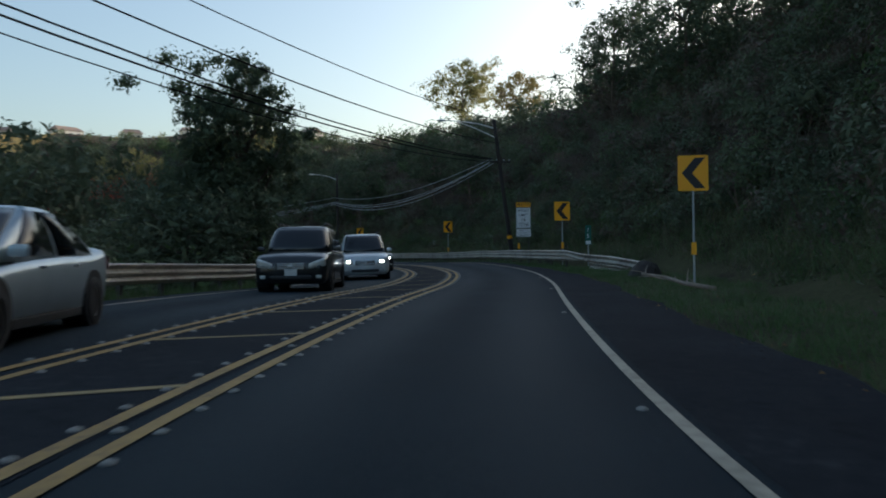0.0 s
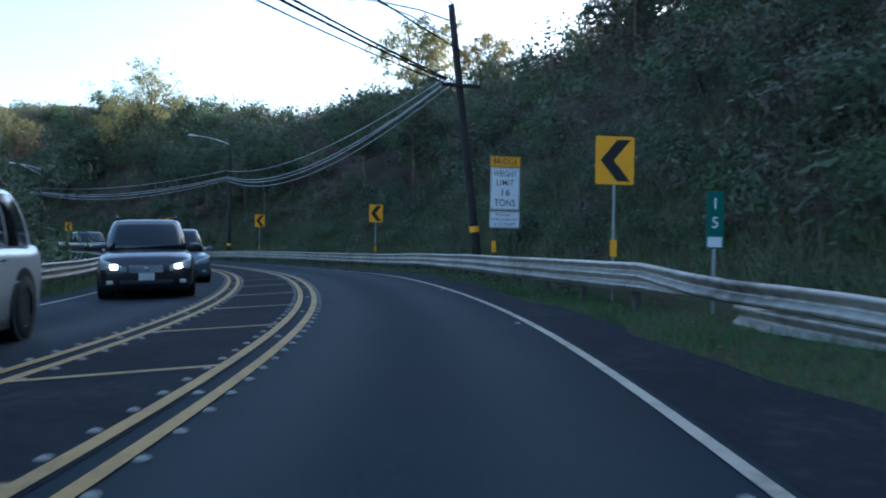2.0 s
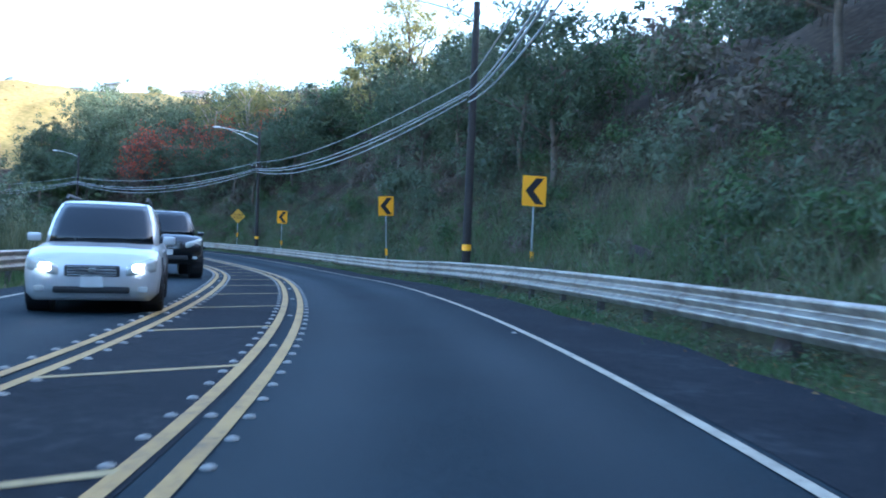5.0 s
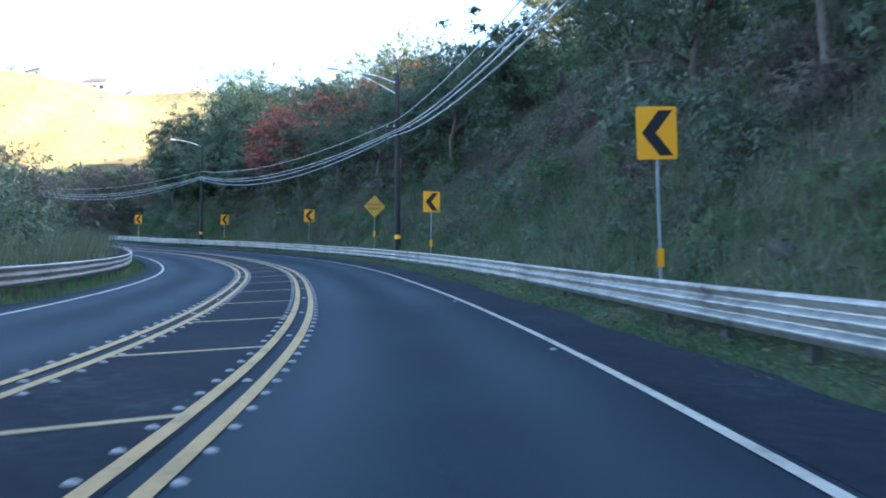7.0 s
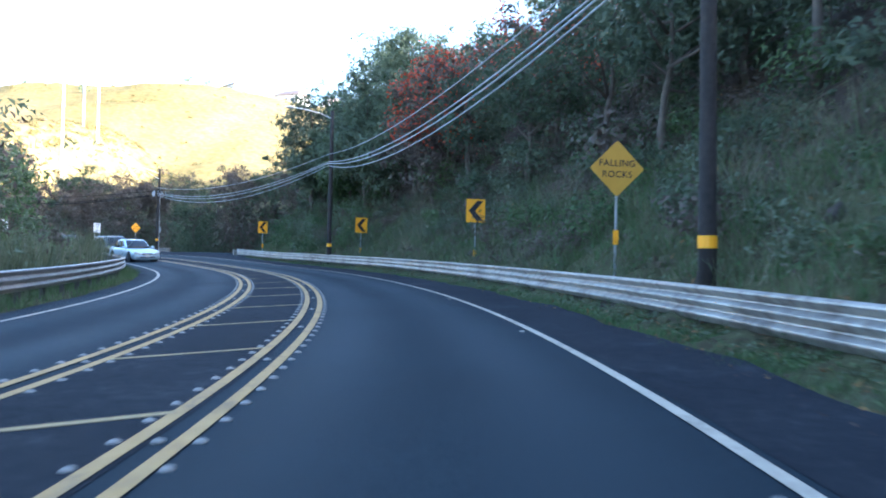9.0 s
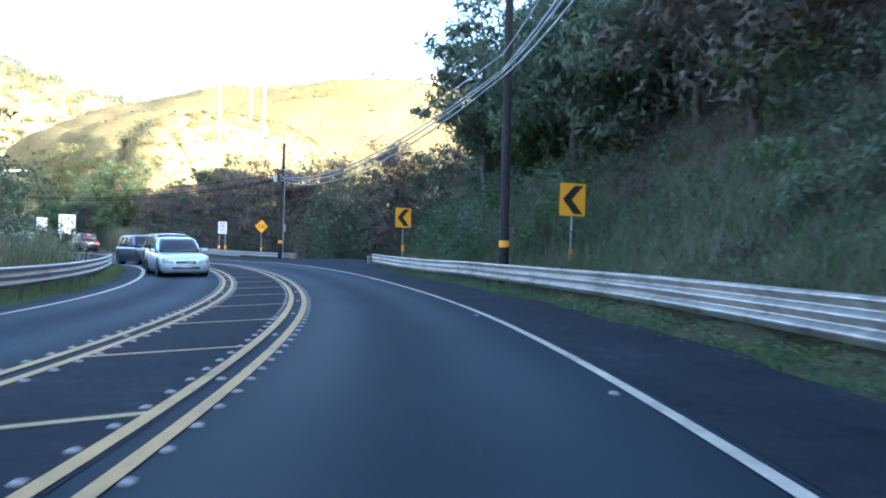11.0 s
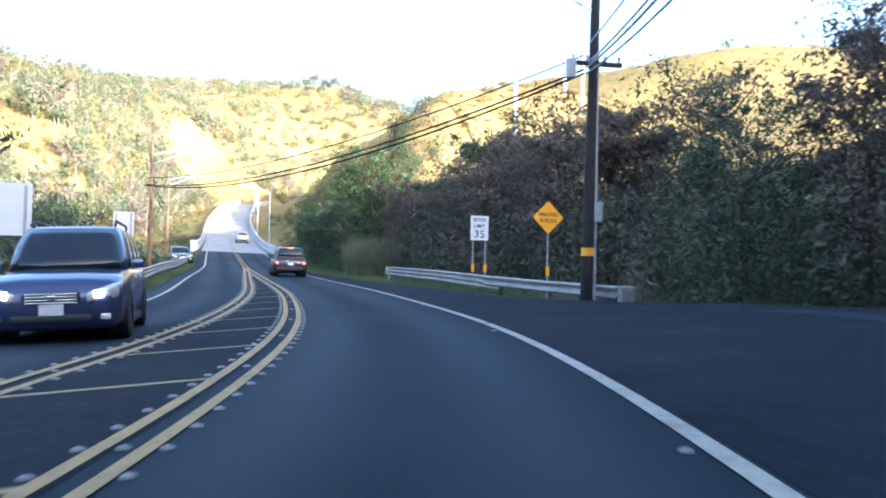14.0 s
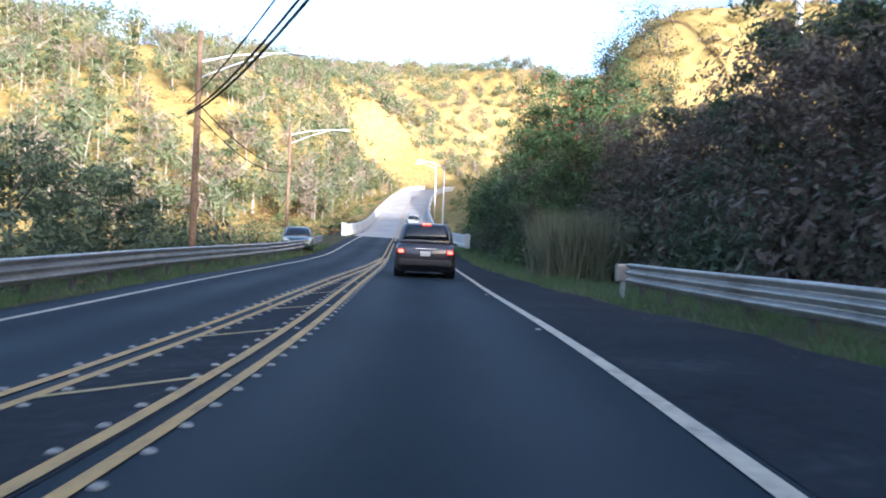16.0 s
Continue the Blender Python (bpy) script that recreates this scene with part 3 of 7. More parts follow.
for s0 in np.interp(np.arange(-13, 66), BAR_NO, BAR_S):
    if s0 > S_TAPER1 - 6:
        continue
    a = on_road(s0 - 0.86, U_YL(s0) + 0.16, 0.012), on_road(s0 - 0.74, U_YL(s0) + 0.16, 0.012)
    b = on_road(s0 + 0.12, U_YR(s0) - 0.16, 0.012), on_road(s0, U_YR(s0) - 0.16, 0.012)
    me = mesh_of("hatch_bar", [a[0], b[1], b[0], a[1]], [(0, 1, 2, 3)], [M["faded_yellow"]])
    tagged(new("hatch_bar", me), "slanting yellow painted bar across the middle strip", "road marking", kind="structure")


def stud_mesh():
    bm = bmesh.new()
    r = [(0.043, 0.0), (0.039, 0.010), (0.018, 0.019)]
    rings = [[bm.verts.new((q * math.cos(k * math.pi / 3.5), q * math.sin(k * math.pi / 3.5), z)) for k in range(7)] for q, z in r]
    for a, b in zip(rings, rings[1:]):
        for k in range(7):
            bm.faces.new((a[k], a[(k + 1) % 7], b[(k + 1) % 7], b[k]))
    bm.faces.new(rings[-1])
    return from_bm("road_stud", bm, M["stud"], True)


STUD = stud_mesh()


def studs():
    """Round ceramic studs on both sides of the double lines; the nearest single, the rest as one."""
    places = []
    for s in np.arange(S_EYE - 3, S_TAPER1, 0.60):
        for pos, off in ((U_YR, 0.238), (U_YR, -0.245), (U_YL, 0.238), (U_YL, -0.238)):
            places.append(on_road(s, pos(s) + off, 0.003))
        if int(s / 0.60) % 6 == 0:
            places.append(on_road(s, U_YR(s), 0.006))
            places.append(on_road(s, U_YL(s), 0.006))
    for s in np.arange(S_EYE - 2.2, S_TAPER1, 7.3):
        places.append(on_road(s, -0.16, 0.003))
    v0 = np.array([v.co for v in STUD.vertices])
    f0 = [tuple(p.vertices) for p in STUD.polygons]
    vs, fs = [], []
    for p in places:
        fs += [tuple(i + len(vs) * len(v0) for i in f) for f in f0]
        vs.append(v0 + p)
    me = mesh_of("road_studs", np.concatenate(vs), fs, [M["stud"]], smooth=True)
    tagged(new("road_studs", me), "rows of small round white studs along the yellow lines", "road studs", kind="stuff")


studs()

# ------------------------------------------------------------------ guardrails
THRIE = [(0.010, 0.812), (0.030, 0.812), (0.078, 0.790), (0.083, 0.770), (0.078, 0.752), (0.006, 0.698), (0.0, 0.685), (0.006, 0.668), (0.078, 0.618), (0.083, 0.600), (0.078, 0.582), (0.006, 0.528), (0.0, 0.515), (0.006, 0.498), (0.078, 0.448), (0.083, 0.430), (0.078, 0.410), (0.03, 0.345), (0.01, 0.34)]
WBEAM = [(0.010, 0.722), (0.030, 0.722), (0.078, 0.700), (0.083, 0.675), (0.078, 0.652), (0.006, 0.585), (0.0, 0.565), (0.006, 0.545), (0.078, 0.482), (0.083, 0.46), (0.078, 0.435), (0.03, 0.405), (0.01, 0.40)]


def guardrail(name, s, u, profile, side, label, post_gap=1.9, lift=None, mat="steel", posts=True):
    """A ribbed beam on posts; side: the way its face looks (-1: towards the left)."""
    root = tagged(new(name), label, "guardrail", "guardrails beside the road")
    p0 = on_road(s[0], u[0])
    root.location = p0
    up = np.zeros(len(s)) if lift is None else lift
    rows = []
    for k in range(len(s)):
        rows.append([on_road(s[k], u[k] + side * w, h + up[k]) - p0 for w, h in profile] + [on_road(s[k], u[k] + side * (w - 0.006), h + up[k]) - p0 for w, h in profile[::-1]])
    m = len(rows[0])
    v = np.array(rows).reshape(-1, 3)
    i = np.arange(len(s) * m).reshape(len(s), m)
    j = np.roll(i, -1, axis=1)
    f = np.stack([i[:-1], j[:-1], j[1:], i[1:]], -1).reshape(-1, 4)
    part("beam", mesh_of("beam", v, f, [M[mat]]), None, root)
    bm = bmesh.new()
    box(bm, 0, 0, 0.30, 0.10, 0.15, 0.92, 0.008)
    post = from_bm("post", bm, M["post_dark"])
    bm = bmesh.new()
    box(bm, 0, 0, 0, 0.09, 0.15, 0.3, 0.006)
    block = from_bm("block", bm, M["post_dark"])
    k = 0.4
    mid = (profile[0][1] + profile[-1][1]) / 2
    while posts and s[0] + k < s[-1]:
        q = s[0] + k
        uu, ll = float(np.interp(q, s, u)), float(np.interp(q, s, up))
        h = heading(q)
        ob = part("post", post, None, root)
        ob.matrix_local = Matrix.Translation(Vector(on_road(q, uu - side * 0.16, ll - 0.05) - p0)) @ pose(0, 0, 0, 0, 0, h)
        ob = part("block", block, None, root)
        ob.matrix_local = Matrix.Translation(Vector(on_road(q, uu - side * 0.06, mid + ll) - p0)) @ pose(0, 0, 0, 0, 0, h)
        k += post_gap
    return root


def buffer_end(s, u, lift, label):
    """The flat flared end plate of a rail."""
    root = tagged(new("rail_end_plate"), label, "guardrail end", "guardrails beside the road")
    root.matrix_world = Matrix.Translation(Vector(on_road(s, u, lift))) @ pose(0, 0, 0, 0, 0, heading(s))
    bm = bmesh.new()
    box(bm, 0, 0, 0.56, 0.34, 0.22, 0.42, 0.05)
    part("plate", bm, M["steel"], root)
    bm = bmesh.new()
    box(bm, 0, 0, 0.2, 0.1, 0.14, 0.9, 0.01)
    part("post", bm, M["grey_steel"], root)
    return root


def transition(s0, s1, u, lift0, lift1, mat):
    """The tapered plate between a two-ribbed and a three-ribbed beam."""
    two = WBEAM + [WBEAM[-1]] * (len(THRIE) - len(WBEAM))
    root = tagged(new("guardrail_transition"), "tapered steel plate joining two guardrail profiles", "guardrail", "guardrails beside the road")
    p0 = on_road(s0, float(u(s0)))
    root.location = p0
    rows = []
    for k in np.linspace(0, 1, 7):
        q = s0 + (s1 - s0) * k
        prof = [(a[0] * (1 - k) + b[0] * k, a[1] * (1 - k) + b[1] * k + lift0 * (1 - k) + lift1 * k) for a, b in zip(two, THRIE)]
        rows.append([on_road(q, float(u(q)) - w, h) - p0 for w, h in prof] + [on_road(q, float(u(q)) - w + 0.006, h) - p0 for w, h in prof[::-1]])
    m = len(rows[0])
    i = np.arange(len(rows) * m).reshape(len(rows), m)
    j = np.roll(i, -1, axis=1)
    part("beam", mesh_of("beam", np.array(rows).reshape(-1, 3), np.stack([i[:-1], j[:-1], j[1:], i[1:]], -1).reshape(-1, 4), [M[mat]]), None, root)


sb = np.arange(79.2, S_OPEN + 0.5, 0.95)
guardrail("guardrail", sb, U_RAIL(sb), THRIE, -1, "three-ribbed weathered guardrail below the hillside", mat="old_steel", lift=np.interp(sb, [79, 82, 86, 93, 98, 110, 130, 138, 147, 172, 194, 207, 212, 220, 224], [-0.06, -0.07, -0.11, -0.15, -0.09, -0.09, -0.10, -0.13, -0.22, -0.19, -0.13, -0.15, -0.22, -0.25, -0.25]))
transition(77.9, 79.2, U_RAIL, -0.09, -0.06, "old_steel")
sb = np.linspace(72.2, 77.9, 8)
guardrail("guardrail", sb, U_RAIL(sb), WBEAM, -1, "two-ribbed guardrail running out into the bushes", mat="old_steel", lift=np.interp(sb, [70.4, 72.2, 72.8, 74.4, 75, 76, 77, 77.9], [-0.62, -0.46, -0.40, -0.27, -0.21, -0.17, -0.15, -0.09]))
sb = np.linspace(74.0, 77.2, 5)
guardrail("guardrail", sb, U_RAIL(sb) + np.interp(sb, [76.2, 77.2], [0.0, 0.12]), WBEAM, -1, "lower second guardrail half sunk in the grass", mat="old_steel", posts=False, lift=np.interp(sb, [72.6, 74.4, 75, 76, 77.2], [-0.72, -0.60, -0.55, -0.51, -0.46]))
u_sc = knots((237, 4.3), (246, 3.5), (254, 3.2), (261, 3.2))
sc = np.arange(244.6, 261.5, 0.95)
guardrail("guardrail", sc, u_sc(sc), THRIE, -1, "short galvanised guardrail past the side road", lift=np.interp(sc, [244, 252, 261], [-0.36, -0.16, -0.04]))
sc = np.arange(237.0, 246.2, 0.90)
guardrail("guardrail", sc, u_sc(sc) - 0.02, WBEAM, -1, "low end of a galvanised guardrail by the side road", lift=np.interp(sc, [237, 242, 246], [-0.36, -0.30, -0.22]))
buffer_end(224.2, 4.02, -0.32, "pale flat steel end plate of a guardrail")
buffer_end(236.8, 4.35, -0.40, "pale flat steel end plate of a guardrail")
buffer_end(261.3, 3.2, -0.02, "pale flat steel end plate of a guardrail")
sd = np.arange(2.0, 297.0, 0.95)
guardrail("guardrail", sd, U_LEFT(sd), THRIE, 1, "long galvanised guardrail along the valley side", lift=np.full(len(sd), -0.10))

# ------------------------------------------------------------------ signs


def words(text, size, mat, parent, x, y, z, name="lettering", bold=0.0, width=0.0):
    """Raised flat letters on a sign, centred at x, z, in front of the face; width: narrowed to fit."""
    c = bpy.data.curves.new("lettering", "FONT")
    c.body, c.size, c.align_x, c.align_y, c.extrude, c.offset = text, size, "CENTER", "CENTER", 0.0015, bold
    c.space_character = 1.08
    tmp = bpy.data.objects.new("tmp", c)
    scene.collection.objects.link(tmp)
    bpy.context.view_layer.update()
    me = bpy.data.meshes.new_from_object(tmp.evaluated_get(bpy.context.evaluated_depsgraph_get()))
    bpy.data.objects.remove(tmp)
    me.materials.clear()
    me.materials.append(mat)
    if width:
        span = [v.co.x for v in me.vertices]
        me.transform(Matrix.Diagonal((width / (max(span) - min(span)), 1, 1, 1)))
    ob = new(name, me)
    ob.parent = parent
    ob.matrix_local = pose(x, y, z, 90, 0, 0)
    return ob


def rounded(w, h, r=0.04, seg=4):
    out = []
    for cx, cz, a0 in ((w / 2 - r, h / 2 - r, 0), (-w / 2 + r, h / 2 - r, 90), (-w / 2 + r, -h / 2 + r, 180), (w / 2 - r, -h / 2 + r, 270)):
        for k in range(seg + 1):
            a = radians(a0 + 90 * k / seg)
            out.append((cx + r * math.cos(a), cz + r * math.sin(a)))
    return out


def moved(outline, x, z):
    return [(a + x, b + z) for a, b in outline]


def plate(parent, name, outline, mat, y=0.0, thick=0.004, label=""):
    bm = bmesh.new()
    prism(bm, outline, y - thick, y)
    return part(name, bm, mat, parent, label)


def border(parent, w, h, r, x, z, inset=0.016, line=0.013):
    """A thin dark line round a sign's face."""
    a = moved(rounded(w - 2 * inset, h - 2 * inset, r), x, z)
    b = moved(rounded(w - 2 * inset - 2 * line, h - 2 * inset - 2 * line, max(r - line, 0.006)), x, z)
    n = len(a)
    v = [(p, -0.0055, q) for p, q in a + b]
    f = [(i, (i + 1) % n, n + (i + 1) % n, n + i) for i in range(n)]
    part("border", mesh_of("border", v, f, [M["sign_black"]]), None, parent, "thin black border line")


def sign_post(parent, x, top, marker=True, marker_z=0.95, mat="grey_steel"):
    bm = bmesh.new()
    prism(bm, [(x - 0.024, -0.5), (x + 0.024, -0.5), (x + 0.024, top), (x - 0.024, top)], 0.004, 0.03)
    part("post", bm, M[mat], parent)
    if marker:
        plate(parent, "marker", moved(rounded(0.13, 0.32, 0.015, 2), x, marker_z), M["sign_yellow"], -0.001, 0.004, "small yellow reflective plate")


CHEV = [(0.06, 0.43), (0.40, 0.43), (-0.03, 0.0), (0.40, -0.43), (0.06, -0.43), (-0.37, 0.0)]
chevron_group = "chevron signs along the bend"


def chevron(s, u, bottom, turn=0.0, lean=0.0, marker_z=0.95):
    w, h = 0.76, 0.91
    x, y, z = on_road(s, u)
    z = float(ground_z(x, y)[0])
    road_z = float(on_road(s, u)[2])
    root = thing("chevron_sign", x, y, z, 0, "yellow sign with a black arrowhead on a thin steel post", "road sign", chevron_group)
    root.matrix_world = Matrix.Translation((x, y, z)) @ pose(0, 0, 0, 0, lean, 0) @ pose(0, 0, 0, 0, 0, heading(s) + turn) if not lean else Matrix.Translation((x, y, z)) @ pose(0, 0, 0, 0, 0, heading(s) + turn) @ pose(0, 0, 0, 0, lean, 0)
    b = bottom + road_z - z
    plate(root, "panel", moved(rounded(w, h), 0, b + h / 2), M["sign_yellow"])
    plate(root, "arrowhead", [(px * w, pz * h + b + h / 2) for px, pz in CHEV], M["sign_black"], -0.0055, 0.002)
    sign_post(root, 0.0, b + h - 0.1, True, marker_z + road_z - z)
    return root


# distance along, right of the line, lower edge, turn, lean
for row in ((63.9, 3.50, 2.42, 0, 0), (81.45, 2.53, 2.15, 0, 0), (107.9, 3.72, 2.36, 0, 0), (126.4, 4.05, 2.47, 0, 0), (140.4, 3.02, 2.65, 4, -3), (161.6, 3.22, 2.32, 0, 0), (184.7, 3.80, 2.18, -4, 0), (202.4, 4.32, 2.02, 0, 1), (217.7, 3.35, 1.92, 0, 0)):
    chevron(*row)


def weight_sign(s, u):
    x, y, _ = on_road(s, u)
    z = float(ground_z(x, y)[0])
    up = float(on_road(s, u)[2]) - z + 1.41
    root = thing("weight_limit_sign", x, y, z, heading(s), "tall white bridge weight limit sign with yellow header on posts", "road sign")
    plate(root, "header_panel", moved(rounded(0.87, 0.29, 0.025), 0, up + 1.85), M["sign_yellow"])
    words("BRIDGE", 0.235, M["sign_black"], root, 0, -0.006, up + 1.85, bold=0.003, width=0.70)
    border(root, 0.87, 0.29, 0.03, 0, up + 1.85)
    main = plate(root, "main_panel", moved(rounded(0.85, 1.17, 0.03), 0, up + 1.10), M["sign_white"])
    for text, size, dz, wide in (("WEIGHT", 0.225, 0.41, 0.68), ("LIMIT", 0.225, 0.16, 0.50), ("16", 0.27, -0.11, 0.23), ("TONS", 0.27, -0.40, 0.60)):
        words(text, size, M["sign_black"], main, 0, -0.006, up + 1.10 + dz, bold=0.0012, width=wide)
    border(main, 0.85, 1.17, 0.04, 0, up + 1.10)
    low = plate(root, "lower_panel", moved(rounded(0.87, 0.46, 0.03), 0, up + 0.245), M["sign_white"])
    for text, dz, wide in (("EMERGENCY", 0.13, 0.52), ("VEHICLES AND CITY", 0.0, 0.75), ("BUSES EXEMPT", -0.13, 0.62)):
        words(text, 0.105, M["sign_black"], low, 0, -0.006, up + 0.245 + dz, width=wide)
    border(low, 0.87, 0.46, 0.04, 0, up + 0.245)
    for px in (-0.30, 0.30):
        sign_post(root, px, up + 1.95, px < 0, 0.95, "post_dark")
    return root


weight_sign(88.5, 2.37)


def diamond_sign(s, u, mid, side, mat, lines, size, turn=0.0, label=""):
    x, y, _ = on_road(s, u)
    z = float(ground_z(x, y)[0])
    c = mid + float(on_road(s, u)[2]) - z
    root = thing("rock_fall_sign", x, y, z, heading(s) + turn, label, "road sign", "falling rocks signs")
    d = [((px - pz) / math.sqrt(2), (px + pz) / math.sqrt(2) + c) for px, pz in rounded(side, side, 0.05)]
    plate(root, "panel", d, mat)
    words(lines[0], size, M["sign_black"], root, 0, -0.006, c + size * 0.55, bold=0.002)
    words(lines[1], size, M["sign_black"], root, 0, -0.006, c - size * 0.65, bold=0.002)
    sign_post(root, 0.0, c + 0.3, True, 0.95)
    return root


diamond_sign(171.5, 3.4, 2.90, 0.89, M["sign_old_yellow"], ("FALLING", "ROCKS"), 0.205, label="faded yellow falling rocks sign on a steel post")
diamond_sign(244.1, 5.02, 2.36, 0.76, M["sign_yellow"], ("FALLING", "ROCKS"), 0.17, turn=4, label="yellow falling rocks sign on a leaning steel post")


def speed_sign(s, u):
    x, y, _ = on_road(s, u)
    z = float(ground_z(x, y)[0])
    up = float(on_road(s, u)[2]) - z + 1.88
    root = thing("speed_limit_sign", x, y, z, heading(s), "white speed limit sign on two thin steel posts", "road sign")
    plate(root, "panel", moved(rounded(0.78, 1.02, 0.04), 0, up + 0.51), M["sign_white"])
    for text, size, dz in (("SPEED", 0.20, 0.33), ("LIMIT", 0.20, 0.08), ("35", 0.44, -0.27)):
        words(text, size, M["sign_black"], root, 0, -0.006, up + 0.51 + dz, bold=0.004)
    for px in (-0.27, 0.27):
        sign_post(root, px, up + 0.9, True, 0.85)


speed_sign(251.6, 4.97)


def mile_post(s, u):
    x, y, _ = on_road(s, u)
    z = float(ground_z(x, y)[0])
    root = thing("mile_marker", x, y, z, heading(s), "narrow green mile marker plate on a low post", "road sign")
    up = float(on_road(s, u)[2]) - z + 0.98
    plate(root, "panel", moved(rounded(0.27, 0.86, 0.02, 2), 0, up + 0.43), M["sign_green"])
    plate(root, "lower_label", moved(rounded(0.22, 0.15, 0.01, 2), 0, up + 0.1), M["sign_white"], -0.0055, 0.002)
    words("1", 0.24, M["sign_white"], root, 0, -0.006, up + 0.66)
    words("5", 0.24, M["sign_white"], root, 0, -0.006, up + 0.38)
    sign_post(root, 0.0, up + 0.8, False)


mile_post(78.3, 2.95)


def sign_from_behind(s, u, w, h, low):
    x, y, _ = on_road(s, u)
    z = float(ground_z(x, y)[0])
    up = float(on_road(s, u)[2]) - z + low
    root = thing("sign_back", x, y, z, heading(s), "pale metal back of a sign for oncoming traffic", "road sign", "signs seen from behind")
    plate(root, "panel", moved(rounded(w, h, 0.04), 0, up + h / 2), M["sign_back"], 0.03)
    for px in (-w * 0.36, w * 0.36):
        bm = bmesh.new()
        prism(bm, [(px - 0.03, -0.5), (px + 0.03, -0.5), (px + 0.03, up + h * 0.95), (px - 0.03, up + h * 0.95)], -0.02, 0.024)
        part("post", bm, M["grey_steel"], root)


sign_from_behind(252.0, -8.95, 0.74, 0.98, 2.0)
sign_from_behind(239.6, -9.6, 0.98, 1.22, 1.85)

# ------------------------------------------------------------------ poles and cables


def utility_pole(s, u, top, lean=(0.0, 0.0), mat="timber", radius=0.15, arm=None, lamp=None, band=1.35, arm_half=0.65, label="", name="utility_pole", double=False, conduit=False):
    """top: height over the road; lean: shift of the top to the right and along; arm: height of the crossarm; lamp: (height, reach to the right)."""
    x, y, rz = on_road(s, u)
    z = float(ground_z(x, y)[0]) - 0.3
    root = thing(name, x, y, z, heading(s), label, "utility pole", "poles along the road")
    t = top + rz - z
    f = lambda h: Vector((lean[0] * h / t, lean[1] * h / t, h))
    bm = bmesh.new()
    tube(bm, [f(t * k / 6) for k in range(7)], [radius * (1 - 0.28 * k / 6) for k in range(7)], 12)
    part("shaft", bm, M[mat], root, smooth=True)
    if band:
        bm = bmesh.new()
        h = band + rz - z
        tube(bm, [f(h - 0.1), f(h + 0.1)], radius + 0.006, 12)
        part("band", bm, M["sign_yellow"], root, "yellow reflective band")
    if arm:
        bm = bmesh.new()
        p = f(arm + rz - z)
        box(bm, p.x, p.y - radius - 0.02, p.z, arm_half * 2, 0.09, 0.11, 0.01)
        part("crossarm", bm, M[mat], root)
        for k in (-0.9, -0.35, 0.35, 0.9):
            bm = bmesh.new()
            q = Vector((p.x + k * arm_half, p.y - radius - 0.02, p.z))
            tube(bm, [q + Vector((0, 0, 0.05)), q + Vector((0, 0, 0.10)), q + Vector((0, 0, 0.13)), q + Vector((0, 0, 0.19))], [0.012, 0.045, 0.03, 0.045], 8)
            part("insulator", bm, M["grey_steel"], root)
    if conduit:
        bm = bmesh.new()
        tube(bm, [(radius + 0.05, -0.05, 0.0), (radius + 0.05, -0.05, t * 0.8)], 0.035, 8)
        part("conduit", bm, M["grey_steel"], root)
        bm = bmesh.new()
        box(bm, radius + 0.1, -0.06, 2.55, 0.2, 0.16, 0.5, 0.02)
        part("meter_box", bm, M["grey_steel"], root)
        bm = bmesh.new()
        tube(bm, [(-0.55, -0.2, 5.75), (-0.55, -0.2, 6.2)], 0.13, 12)
        part("transformer", bm, M["grey_steel"], root, "small grey transformer can")
    if lamp:
        h, reach = lamp[0] + rz - z, lamp[1]
        sg = 1 if reach > 0 else -1
        p = f(h)
        bm = bmesh.new()
        tube(bm, [p, p + Vector((reach * 0.35, 0, 0.28)), p + Vector((reach * 0.75, 0, 0.42)), p + Vector((reach, 0, 0.45))], [0.035, 0.03, 0.028, 0.028], 8)
        if double:
            tube(bm, [p + Vector((0, 0, -0.55)), p + Vector((reach * 0.45, 0, 0.05)), p + Vector((reach * 0.8, 0, 0.40))], [0.03, 0.026, 0.024], 8)
        arm_ob = part("lamp_arm", bm, M["sign_back"], root)
        bm = bmesh.new()
        e = p + Vector((reach, 0, 0.45))
        tube(bm, [e - Vector((sg * 0.05, 0, 0)), e + Vector((sg * 0.1, 0, 0.0)), e + Vector((sg * 0.4, 0, -0.01)), e + Vector((sg * 0.62, 0, -0.04))], [0.04, 0.10, 0.13, 0.03], 10)
        for v in bm.verts:
            v.co.z = e.z + (v.co.z - e.z) * 0.6
        part("lamp_head", bm, M["sign_back"], arm_ob, smooth=True)
    return root, f, (x, y, z, rz)


POLES = {}
